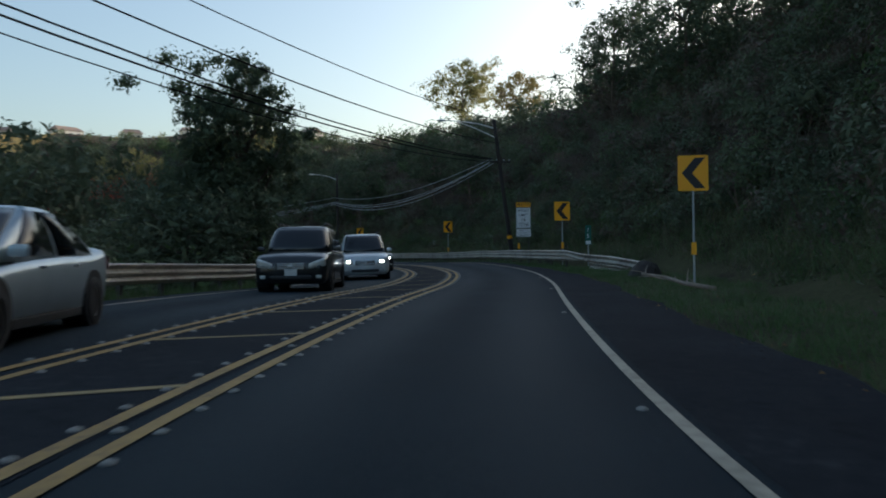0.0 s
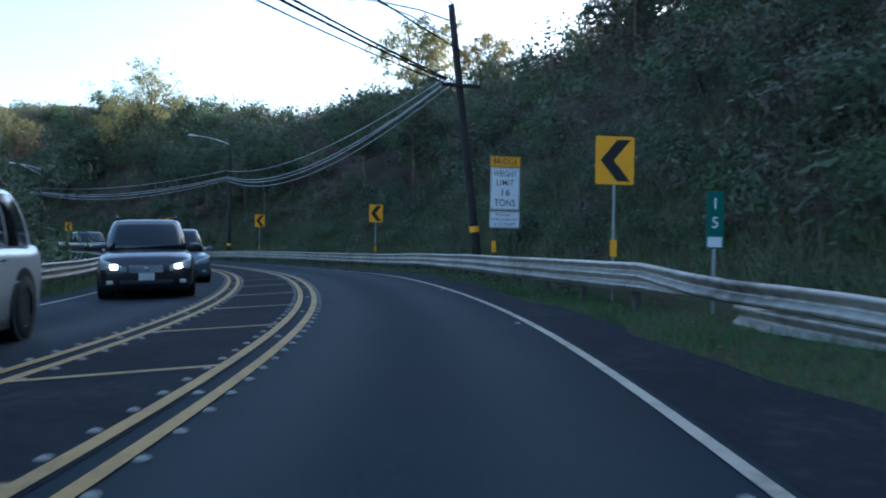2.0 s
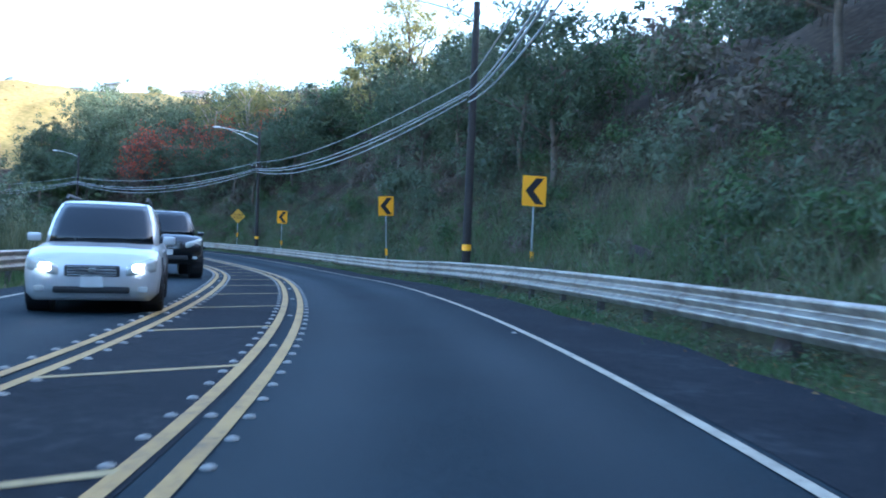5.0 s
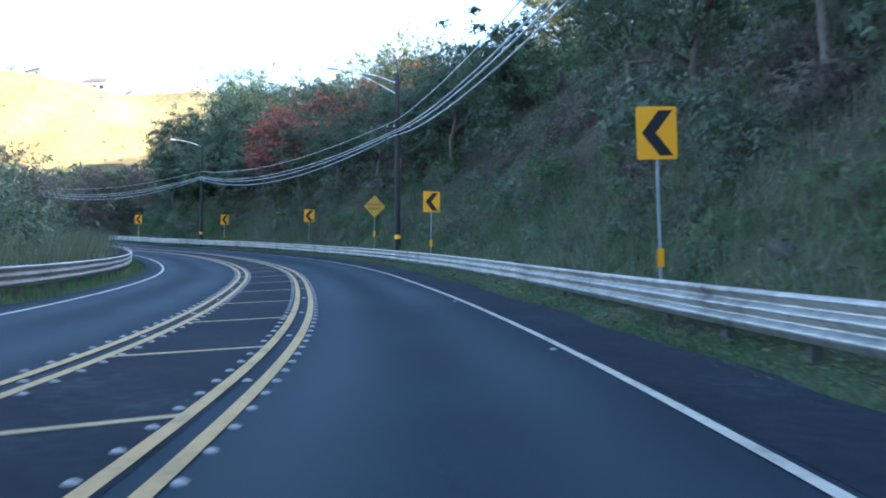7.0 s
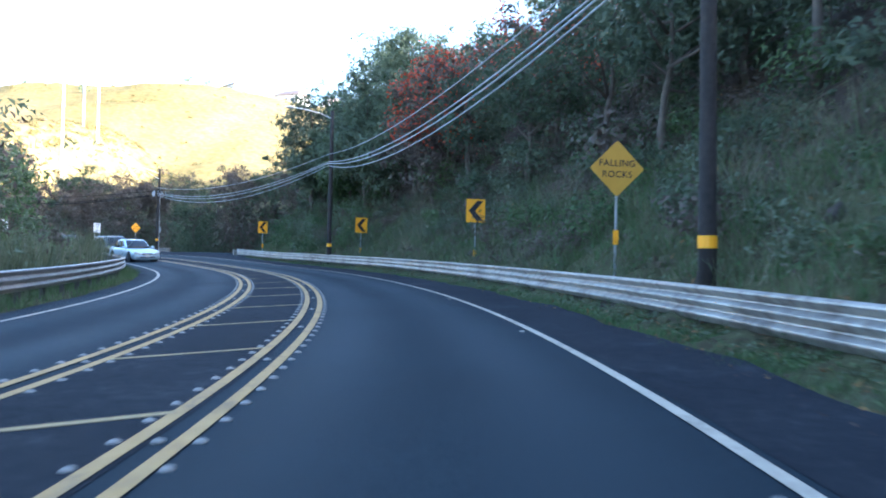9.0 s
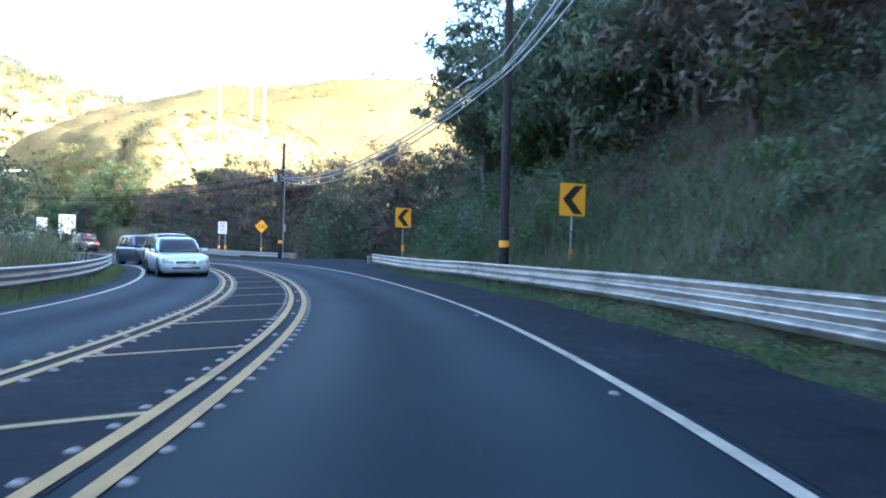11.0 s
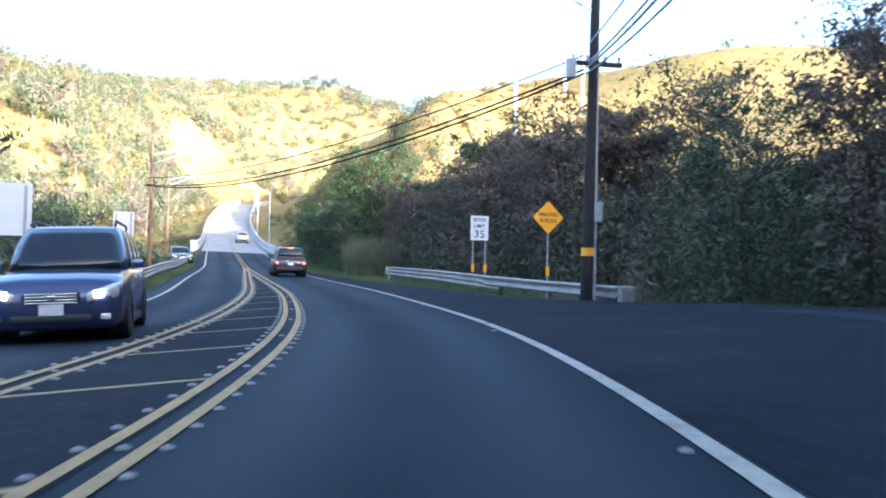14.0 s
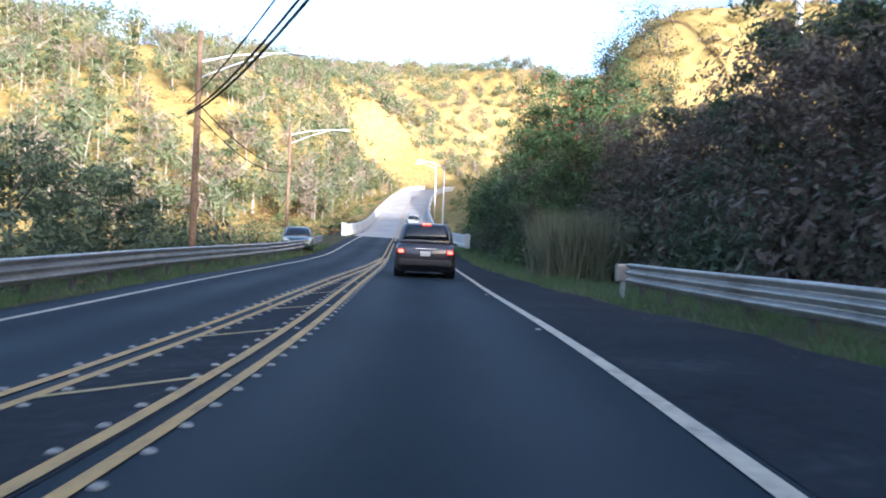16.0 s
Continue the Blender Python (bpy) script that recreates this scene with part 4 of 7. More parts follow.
for key, args in {
    "a": dict(s=92.7, u=2.98, top=8.8, lean=(-1.15, 0.0), arm=6.15, lamp=(8.25, -3.1), double=True, band=1.47, label="dark leaning timber utility pole with crossarm and lamp"),
    "b": dict(s=128.9, u=2.75, top=9.2, arm=None, lamp=(8.6, -2.6), band=1.2, label="dark timber utility pole with a street lamp arm"),
    "c": dict(s=166.7, u=3.17, top=9.4, lean=(-0.15, 0), arm=6.6, lamp=(8.9, -3.0), double=True, band=1.21, label="dark timber utility pole with a street lamp arm"),
    "d": dict(s=204.3, u=3.0, top=9.6, arm=None, lamp=(9.1, -2.4), band=1.24, label="dark timber utility pole with a street lamp arm"),
    "e": dict(s=238.0, u=3.85, top=8.1, lean=(0.15, 0.0), arm=5.75, lamp=(7.6, -2.8), double=True, band=1.18, conduit=True, label="dark timber utility pole with conduit, meter box and lamp"),
    "f": dict(s=270.4, u=-9.5, top=8.1, mat="timber_brown", radius=0.13, arm=None, lamp=(7.0, 3.1), double=True, band=None, label="brown timber pole with a long double lamp arm"),
    "g": dict(s=293.1, u=-9.8, top=7.7, mat="timber_brown", radius=0.13, arm=None, lamp=(7.0, 3.1), double=True, band=None, label="brown timber pole with a long double lamp arm"),
    "z": dict(s=38.0, u=-20.0, top=10.8, band=None, arm=9.2, label="dark timber utility pole among valley trees"),
}.items():
    args.setdefault("radius", 0.15)
    POLES[key] = utility_pole(args.pop("s"), args.pop("u"), args.pop("top"), **args)


def cable(key_a, key_b, za, zb, sag, r=0.014, off=0.0, off_b=None, mat="cable_sky_sheen"):
    """A hanging cable between two poles at heights over the road."""
    ends = []
    for key, h, o in ((key_a, za, off), (key_b, zb, off if off_b is None else off_b)):
        root, f, (x, y, z, rz) = POLES[key]
        q = f(h + rz - z) + Vector((o, -0.17, 0))
        ends.append(root.matrix_world @ q)
    a, b = ends
    bm = bmesh.new()
    tube(bm, [a.lerp(b, k / 18) - Vector((0, 0, sag * 4 * (k / 18) * (1 - k / 18))) for k in range(19)], r * 1.45, 5)
    ob = new("overhead_cable", from_bm("overhead_cable", bm, M[mat], True))
    return tagged(ob, "thin dark overhead cable hung between poles" if mat == "cable" else "thin overhead cable, paled by painted sky sheen, hung between poles", "cable", "overhead cables")


for za, zb, sag, r, o in ((8.8, 10.4, 1.5, 0.014, 0.0), (7.3, 9.6, 1.6, 0.018, 0.1), (6.35, 9.0, 1.6, 0.020, -0.45), (6.30, 8.7, 1.65, 0.022, -0.5), (6.15, 8.3, 1.8, 0.014, -0.4)):
    cable("a", "z", za, zb, sag, r, o, mat="cable")
for za, zb, sag, r, o in ((6.4, 6.65, 0.95, 0.014, -0.45), (6.25, 6.2, 1.25, 0.016, -0.45), (6.2, 6.1, 1.35, 0.018, -0.5), (6.1, 5.9, 1.45, 0.014, -0.4)):
    cable("a", "b", za, zb, sag, r, o, -0.2)
for p, q, z0, z1, slack in (("b", "c", 6.25, 6.5, 0.8), ("c", "d", 6.5, 6.4, 1.1), ("d", "e", 6.4, 5.75, 1.15)):
    for k, (dz, sag, r) in enumerate(((0.48, 0.8, 0.013), (0.0, 0.95, 0.016), (-0.1, 1.05, 0.018), (-0.25, 1.2, 0.015))):
        cable(p, q, z0 + dz, z1 + dz, sag * slack, r, -0.2 - 0.02 * k)
for k, (z0, z1, sag, r) in enumerate(((5.95, 5.6, 0.8, 0.013), (5.6, 5.2, 0.95, 0.018), (5.5, 5.15, 1.05, 0.02))):
    cable("e", "f", z0, z1, sag, r, -0.3, mat="cable")
for z0, z1, sag in ((5.5, 5.0, 0.6), (5.1, 4.7, 0.7)):
    cable("f", "g", z0, z1, sag, 0.016, 0.1, mat="cable")


def mast(x, y, top, r, label):
    z = float(ground_z(x, y)[0]) - 0.5
    root = thing("transmission_pole", x, y, z, 0, label, "transmission pole", "tall pale poles on the far hillside")
    bm = bmesh.new()
    tube(bm, [(0, 0, 0), (0, 0, top * 0.5), (0, 0, top)], [r, r * 0.75, r * 0.5], 12)
    part("shaft", bm, M["sign_back"], root, smooth=True)
    for h in (top * 0.93, top * 0.84):
        bm = bmesh.new()
        tube(bm, [(-1.6, 0, h + 0.4), (0, 0, h), (1.6, 0, h + 0.4)], [0.05, 0.09, 0.05], 6)
        part("crossarm", bm, M["grey_steel"], root)


for mx, my, mt in ((-152.0, 147.0, 25), (-169.5, 157.0, 24), (-164.5, 157.5, 23)):
    mast(mx, my, mt, 0.24, "tall pale steel transmission pole on a grassy slope")

# ------------------------------------------------------------------ plants


def unit(v):
    return v / (np.linalg.norm(v, axis=-1, keepdims=True) + 1e-9)


def leaf_quads(rng, centres, outward, size, slim=0.5, loose=0.45):
    """A pointed leaf at each centre, facing roughly outward."""
    n = len(centres)
    nrm = unit(outward + loose * rng.normal(size=(n, 3)) + (0, 0, 0.25))
    t = unit(np.cross(nrm, rng.normal(size=(n, 3))))
    w = np.cross(nrm, t)
    a = (size * rng.uniform(0.6, 1.4, n))[:, None]
    return np.stack([centres - t * a, centres + w * a * slim + t * a * 0.3, centres + t * a - w * a * slim * 0.6], 1)


def shrub_kind(rng, n, lobes, size, dome=True, core=1.7):
    """Leaves of one shrub of radius 1: several uneven lobes, hollow inside."""
    c = unit(rng.normal(size=(lobes, 3))) * rng.uniform(0.25, 0.75, (lobes, 1))
    if dome:
        c[:, 2] = np.abs(c[:, 2]) * 0.9
    r = rng.uniform(0.28, 0.52, lobes)
    k = rng.integers(0, lobes, n)
    d = unit(rng.normal(size=(n, 3)))
    inner = rng.uniform(size=n) < 0.25
    f = np.where(inner, rng.uniform(0.2, 0.7, n), rng.uniform(0.55, 1.12, n) ** 0.6)
    p = c[k] + d * (r[k] * f)[:, None]
    p[:, 2] = np.where(p[:, 2] < -0.15, -p[:, 2] * 0.5, p[:, 2])
    return p, leaf_quads(rng, p, unit(p) * 0.6 + d * 0.6, np.where(inner, core, 1.0) * size) - p[:, None]


def placed(rng, kinds, xyz, radius, tall):
    """Copies of the shrub kinds, turned and scaled, in one array."""
    out = []
    pick = rng.integers(0, len(kinds), len(xyz))
    turn = rng.uniform(0, 2 * np.pi, len(xyz))
    for i in range(len(xyz)):
        p, q = kinds[pick[i]]
        q = p[:, None] * np.array([1, 1, tall[i]]) + q
        c, s = np.cos(turn[i]), np.sin(turn[i])
        v = np.stack([q[..., 0] * c - q[..., 1] * s, q[..., 0] * s + q[..., 1] * c, q[..., 2]], -1) * radius[i] + xyz[i]
        out.append(v)
    return np.concatenate(out) if out else np.zeros((0, 3, 3))


def zone(name, label, category, seed, n, s_range, u_fun, radius, tall, mix, leaves=170, leaf=0.11, lobes=7, sink=0.2, keep=None, lift=None):
    """Scatter shrubs over a stretch of the roadside; one loose mass for each leaf colour."""
    rng = np.random.default_rng(seed)
    s = rng.uniform(*s_range, n)
    lo, hi = u_fun(s)
    u = lo + (hi - lo) * rng.uniform(0, 1, n)
    p = on_road(s, u)
    su = plan(p[:, 0], p[:, 1])
    ok = np.abs(su[1] - u) < 1.5
    if keep is not None:
        ok &= keep(p[:, 0], p[:, 1], s, u)
    p, s, u = p[ok], s[ok], u[ok]
    p[:, 2] = ground_z(p[:, 0], p[:, 1], (s, u)) - sink
    r = rng.uniform(*radius, len(p))
    t = rng.uniform(*tall, len(p))
    which = rng.choice(len(mix), len(p), p=np.array([m[1] for m in mix]) / sum(m[1] for m in mix))
    if lift:            # crowns held up on bare stems
        foot = p.copy()
        p[:, 2] += rng.uniform(*lift, len(p)) * r
        stems = []
        for _ in range(4):
            a = foot + np.c_[rng.normal(size=(len(p), 2)) * 0.12, np.zeros(len(p))]
            b = p + rng.normal(size=(len(p), 3)) * np.array([0.35, 0.35, 0.1]) * r[:, None] + np.c_[np.zeros((len(p), 2)), 0.45 * r * t]
            w = unit(np.cross(b - a, rng.normal(size=(len(p), 3)))) * (0.012 + 0.016 * r)[:, None]
            stems += [np.stack([a - w, a + w, b], 1), np.stack([a + np.roll(w, 1, 1), a - np.roll(w, 1, 1), b], 1)]
        tagged(new(name + "_stems", quads(name + "_stems", np.concatenate(stems), M["bark"])), "thin grey stems below the leaf canopy", "stems", kind="stuff")
    for k, (mat, _) in enumerate(mix):
        sel = which == k
        if sel.any():
            kinds = [shrub_kind(rng, leaves, lobes, leaf, core=1.55) for _ in range(6)]
            me = quads(name, placed(rng, kinds, p[sel], r[sel], t[sel]), M[mat])
            tagged(new(name, me), label, category, kind="stuff")


SCRUB = [("leaf_scrub", 0.50), ("leaf_brown", 0.24), ("leaf_green", 0.18), ("leaf_dark", 0.08)]
hill_in = lambda a, b: (lambda s: (U_HILL(s) + a, U_HILL(s) + b))
left_in = lambda a, b: (lambda s: (U_LEFT(s) - b, U_LEFT(s) - a))

HILL = "dense grey-green scrub covering the cut hillside"
zone("hillside_scrub", HILL, "shrubs", 11, 330, (44, 224), hill_in(3.0, 14), (1.0, 2.2), (0.8, 1.3), SCRUB, 440, 0.058, 11, 0.3, lift=(0.25, 0.9))
zone("hillside_scrub", HILL, "shrubs", 12, 620, (30, 226), hill_in(12, 42), (1.6, 3.1), (0.9, 1.5), SCRUB, 220, 0.075, 11, 0.4, lift=(0.3, 0.9))
zone("hillside_scrub", HILL, "shrubs", 13, 240, (60, 226), hill_in(38, 85), (2.0, 3.6), (0.8, 1.2), SCRUB, 110, 0.11)
zone("hillside_saplings", "slender leafy saplings standing out of the scrub", "saplings", 24, 120, (60, 224), hill_in(5.0, 22), (0.8, 1.5), (1.4, 2.4), [("leaf_scrub", 0.4), ("leaf_green", 0.35), ("leaf_brown", 0.25)], 420, 0.055, 12, 0.2, lift=(0.8, 1.6))
zone("slope_bushes", "rounded leafy bushes hanging over the foot of the slope", "bushes", 26, 520, (60, 224), hill_in(0.9, 6.0), (0.45, 1.25), (0.8, 1.4), [("leaf_scrub", 0.42), ("leaf_green", 0.22), ("leaf_brown", 0.20), ("leaf_dark", 0.16)], 330, 0.062, 9, 0.1, lift=(0.1, 0.6))
zone("slope_bushes", "dark tangled bushes and vines on the steep slope", "bushes", 28, 210, (46, 86), hill_in(1.2, 11), (0.8, 1.9), (0.8, 1.5), [("leaf_dark", 0.45), ("leaf_brown", 0.30), ("leaf_scrub", 0.25)], 330, 0.06, 9, 0.1, lift=(0.15, 0.7))
zone("slope_undergrowth", "low leafy undergrowth at the foot of the hillside", "undergrowth", 14, 420, (44, 224), hill_in(0.6, 6.0), (0.35, 0.95), (0.6, 1.2), [("leaf_green", 0.40), ("leaf_scrub", 0.36), ("leaf_brown", 0.24)], 210, 0.060, 7, 0.06)
zone("valley_bushes", "dark dense bushes below the valley-side guardrail", "bushes", 15, 260, (40, 130), left_in(2.2, 20), (2.0, 3.6), (1.1, 1.9), [("leaf_dark", 0.25), ("leaf_pale", 0.60), ("leaf_green", 0.15)], 280, 0.061, 9)
zone("valley_bushes", "grey-green bushes below the valley-side guardrail", "bushes", 16, 220, (126, 262), left_in(6.0, 20), (1.7, 2.9), (1.0, 1.7), [("leaf_dark", 0.15), ("leaf_pale", 0.6), ("leaf_green", 0.25)], 220, 0.070, 9)
zone("bank_bushes", "dense grey-green bushes standing behind the valley-side guardrail", "bushes", 27, 190, (138, 240), left_in(2.0, 7.5), (1.4, 2.5), (1.2, 1.9), [("leaf_pale", 0.65), ("leaf_dark", 0.15), ("leaf_green", 0.20)], 400, 0.052, 10, 0.1)
zone("valley_bushes", "sunlit golden and rusty bushes in the valley", "bushes", 17, 380, (262, 400), left_in(4.0, 44), (1.6, 3.2), (0.8, 1.4), [("leaf_gold", 0.30), ("leaf_rust", 0.25), ("leaf_far", 0.25), ("leaf_green", 0.20)], 170, 0.078, 8)
zone("valley_bushes", "dark leafy bushes behind the guardrail", "bushes", 21, 85, (250, 284), left_in(2.4, 9), (1.7, 2.8), (1.2, 1.9), [("leaf_dark", 0.6), ("leaf_scrub", 0.4)], 480, 0.050, 9)
zone("roadside_thicket", "tall dark thicket behind the short guardrail", "thicket", 18, 260, (236, 278), lambda s: (np.interp(s, [236, 242, 276], [13, 7.2, 5.4]), np.interp(s, [236, 276], [24, 20])), (1.5, 2.3), (2.4, 3.4), [("leaf_brown", 0.45), ("leaf_dark", 0.38), ("leaf_scrub", 0.17)], 500, 0.050, 12)
zone("roadside_thicket", "tall leafy thicket on the bank above the bridge approach", "thicket", 25, 150, (282, 322), lambda s: (np.interp(s, [282, 322], [4.0, 3.0]), np.interp(s, [282, 322], [11, 8])), (1.1, 1.9), (1.5, 2.4), [("leaf_green", 0.4), ("leaf_dark", 0.35), ("leaf_brown", 0.25)], 420, 0.05, 10)
zone("roadside_thicket", "dark leafy thicket beside the road to the bridge", "thicket", 19, 140, (270, 313), lambda s: (np.interp(s, [270, 322], [4.4, 3.8]), np.interp(s, [270, 322], [15, 13])), (1.3, 2.2), (1.8, 2.8), [("leaf_dark", 0.45), ("leaf_green", 0.3), ("leaf_brown", 0.25)], 480, 0.048, 10)
zone("bridge_bushes", "golden and rusty bushes below the bridge approach", "bushes", 22, 300, (282, 470), left_in(1.6, 15), (0.8, 1.9), (0.8, 1.3), [("leaf_gold", 0.4), ("leaf_rust", 0.25), ("leaf_green", 0.35)], 130, 0.085, 8)
# Sun on the green is put into the paler leaves.
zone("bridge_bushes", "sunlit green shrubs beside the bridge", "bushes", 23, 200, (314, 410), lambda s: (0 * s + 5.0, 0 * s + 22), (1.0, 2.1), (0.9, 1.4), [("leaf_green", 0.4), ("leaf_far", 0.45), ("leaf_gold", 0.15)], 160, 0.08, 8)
zone("corner_bushes", "leafy green bushes on the corner of the side road", "bushes", 20, 130, (206, 228), hill_in(0.5, 9), (0.9, 1.8), (0.9, 1.5), [("leaf_green", 0.45), ("leaf_pale", 0.55)], 420, 0.05, 9)


def grass(name, label, seed, n, s_range, u_fun, height, mat, blades=9, spread_r=0.10, lean=0.45):
    rng = np.random.default_rng(seed)
    s = rng.uniform(*s_range, n)
    lo, hi = u_fun(s)
    u = lo + (hi - lo) * rng.uniform(0, 1, n)
    p = on_road(s, u)
    p[:, 2] = ground_z(p[:, 0], p[:, 1], (s, u)) - 0.02
    p = np.repeat(p, blades, 0)
    m = len(p)
    p[:, :2] += rng.normal(size=(m, 2)) * spread_r
    h = rng.uniform(*height, m)[:, None]
    d = np.c_[rng.normal(size=(m, 2)) * lean, np.ones(m)]
    tip = p + d * h
    side = unit(np.c_[rng.normal(size=(m, 2)), np.zeros(m)]) * (0.006 + 0.010 * h)
    me = quads(name, np.stack([p - side, p + side, tip], 1), M[mat])
    tagged(new(name, me), label, "grass", kind="stuff")


grass("verge_grass", "green grass on the verge beside the shoulder", 31, 3400, (46, 84), lambda s: (U_EDGE(s) + 0.12, U_HILL(s) + 0.6), (0.05, 0.2), "grass_blade")
grass("verge_grass", "weedy grass under the guardrail", 32, 8000, (80, 224), lambda s: (U_EDGE(s) + 0.03, U_RAIL(s) + 0.5), (0.04, 0.17), "grass_blade")
grass("verge_grass", "green grass strip below the valley-side guardrail", 33, 3600, (44, 297), lambda s: (U_LEFT(s) - 0.8, U_WL(s) - 0.85), (0.08, 0.34), "grass_blade")
grass("verge_grass", "green grass strip past the side road", 34, 2000, (236, 320), lambda s: (U_EDGE(s) + 0.15, U_EDGE(s) + 2.6), (0.08, 0.36), "grass_blade")
grass("slope_grass", "long dry and green grass on the foot of the slope", 35, 6000, (40, 223), hill_in(0.1, 4.5), (0.25, 0.8), "grass_tall", 11, 0.14, 0.45)
grass("slope_grass", "fresh green grass draping the foot of the slope", 37, 4000, (40, 223), hill_in(0.1, 3.0), (0.2, 0.7), "grass_blade", 10, 0.14, 0.5)
# Tall grass whose pale blades also lighten the bank as haze would.
grass("bank_grass", "pale feathery tall grass on the valley bank", 38, 1500, (126, 214), left_in(1.0, 5.5), (0.9, 2.3), "grass_tall", 14, 0.22, 0.25)
grass("tall_grass", "pale tall grass clump beside the road", 36, 300, (271.5, 277), lambda s: (np.full(len(s), 3.5), np.full(len(s), 5.6)), (1.0, 3.0), "grass_tall", 14, 0.26, 0.22)


def tree(x, y, height, crown, seed, mats=("bark", "leaf_green"), base=0.35, leaves=2600, leaf=0.11, label="", flowers=0, flat=1.0, open_=0.5, name="tree", lean=(0, 0)):
    """A tapering trunk that forks into limbs, and a crown of many leaves in uneven clumps round the limbs' ends."""
    rng = np.random.default_rng(seed)
    z = float(ground_z(x, y)[0]) - 0.2
    root = thing(name, x, y, z, 0, label, "tree")
    bm = bmesh.new()
    r0 = 0.014 * height + 0.04
    top = np.array([lean[0], lean[1], height * 0.72])
    tube(bm, [tuple(top * k / 5 + np.array([*(rng.normal(size=2) * 0.05 * height * 0.25 * (k > 0)), 0])) for k in range(6)], [r0 * (1 - 0.14 * k) for k in range(6)], 8)
    ends = []
    for k in range(11):
        h = rng.uniform(base, 0.72) * height
        a = k * 2.4 + rng.uniform(-0.5, 0.5)
        reach = crown * rng.uniform(0.45, 0.95) * (1.0 if flat <= 1 else 0.9)
        rise = rng.uniform(0.10, 0.34) * height * (1.0 if flat >= 1 else 0.4)
        p0 = top * (h / top[2])
        p2 = p0 + np.array([math.cos(a) * reach, math.sin(a) * reach, rise])
        p1 = (p0 + p2) / 2 + np.array([0, 0, -0.12 * reach])
        tube(bm, [tuple(p0), tuple(p1), tuple(p2)], [r0 * 0.45, r0 * 0.28, r0 * 0.08], 6)
        ends.append(p2)
        ends.append((p1 + p2) / 2 + rng.normal(size=3) * 0.2 * crown * np.array([1, 1, 0.5]))
    ends.append(top + (0, 0, height * 0.2))
    ends.append(top + np.array([*(rng.normal(size=2) * 0.25 * crown), height * 0.1]))
    part("trunk", bm, M[mats[0]], root, smooth=True)
    ends = np.array(ends)
    more = ends[rng.integers(0, len(ends), 40)] + rng.normal(size=(40, 3)) * crown * np.array([0.30, 0.30, 0.30])
    ends = np.concatenate([ends, more])
    leaves = int(leaves * 1.2)
    shell = unit(rng.normal(size=(56, 3))) * rng.uniform(0.55, 0.9, (56, 1))
    shell[:, 2] *= np.where(shell[:, 2] > 0, 1.0, 0.8)
    mid_z = height * (0.5 + 0.5 * base) if flat >= 1 else height * 0.78
    taper = 1.0 - 0.35 * np.clip(shell[:, 2], 0, 1)
    shell = np.array([lean[0] * 0.6, lean[1] * 0.6, mid_z]) + shell * np.stack([crown * taper, crown * taper, np.full(56, (height - mid_z) * min(flat, 1.0))], -1)
    ends = np.concatenate([ends, shell])
    rr = rng.uniform(0.20, 0.40, len(ends)) * crown
    k = rng.integers(0, len(ends), leaves)
    d = unit(rng.normal(size=(leaves, 3)))
    inner = rng.uniform(size=leaves) < (0.15 if open_ >= 0.8 else 0.36)
    p = ends[k] + d * (rr[k] * np.where(inner, rng.uniform(0.1, 0.6, leaves), rng.uniform(0.2, 1.0, leaves) ** open_))[:, None] * np.array([1, 1, 0.7 * flat])
    p[:, 2] = np.maximum(p[:, 2], 0.1 * height * rng.uniform(0, 1, leaves))
    p[:, 2] = np.minimum(p[:, 2], height * rng.uniform(0.93, 1.02, leaves))
    part("crown", quads("crown", leaf_quads(rng, p, d, leaf * np.where(inner, 1.8, 1.3)), M[mats[1]]), None, root)
    if flowers:
        flowers *= 2
        k = rng.choice(np.argsort(ends[:, 2])[len(ends) // 3:], flowers)
        d = unit(rng.normal(size=(flowers, 3)) + (0, 0, 0.6))
        p = ends[k] + d * (rr[k] * rng.uniform(0.75, 1.08, flowers))[:, None] * np.array([1, 1, 0.8])
        part("blossom", quads("blossom", leaf_quads(rng, p, d, leaf * 1.0, 0.8), M["flower_red"]), None, root, "clusters of red-orange blossom")
    return root


def tree_at(s, u, *args, **kw):
    x, y, _ = on_road(s, u)
    return tree(float(x), float(y), *args, **kw)


# valley side
tree_at(80.2, -13.4, 8.6, 2.9, 106, ("bark", "leaf_dark"), 0.05, 7000, 0.10, "dense dark tree behind the guardrail", open_=0.5)
tree_at(81.5, -12.6, 11.9, 2.9, 101, ("bark", "leaf_dark"), 0.10, 13000, 0.10, "tall dark leafy tree behind the guardrail", open_=0.5)
# First two stand unseen behind the start, added to block sky light there.
for k, (s, u, h, c, m) in enumerate(((34, -13, 12, 4.4, "leaf_dark"), (26, -15, 13, 4.5, "leaf_dark"), (96, -15, 6.0, 3.0, "leaf_green"), (62, -14.5, 5.5, 3.2, "leaf_scrub"), (76, -14, 5.5, 3.0, "leaf_scrub"), (112, -14, 6.5, 2.8, "leaf_scrub"), (133, -14, 6.0, 2.8, "leaf_scrub"), (150, -16, 6.5, 3.0, "leaf_scrub"), (158, -16, 7.5, 3.4, "leaf_scrub"), (168, -15, 6.2, 3.2, "leaf_pale"), (176, -18, 8.2, 3.8, "leaf_pale"), (183, -15.5, 8.2, 3.6, "leaf_brown"), (192, -16, 8.6, 3.4, "leaf_pale"), (201, -15, 8.0, 3.0, "leaf_green"))):
    tree_at(s, u, h, c, 170 + k, ("bark", m), 0.12, 3600, 0.10, "dense leafy tree on the valley side")
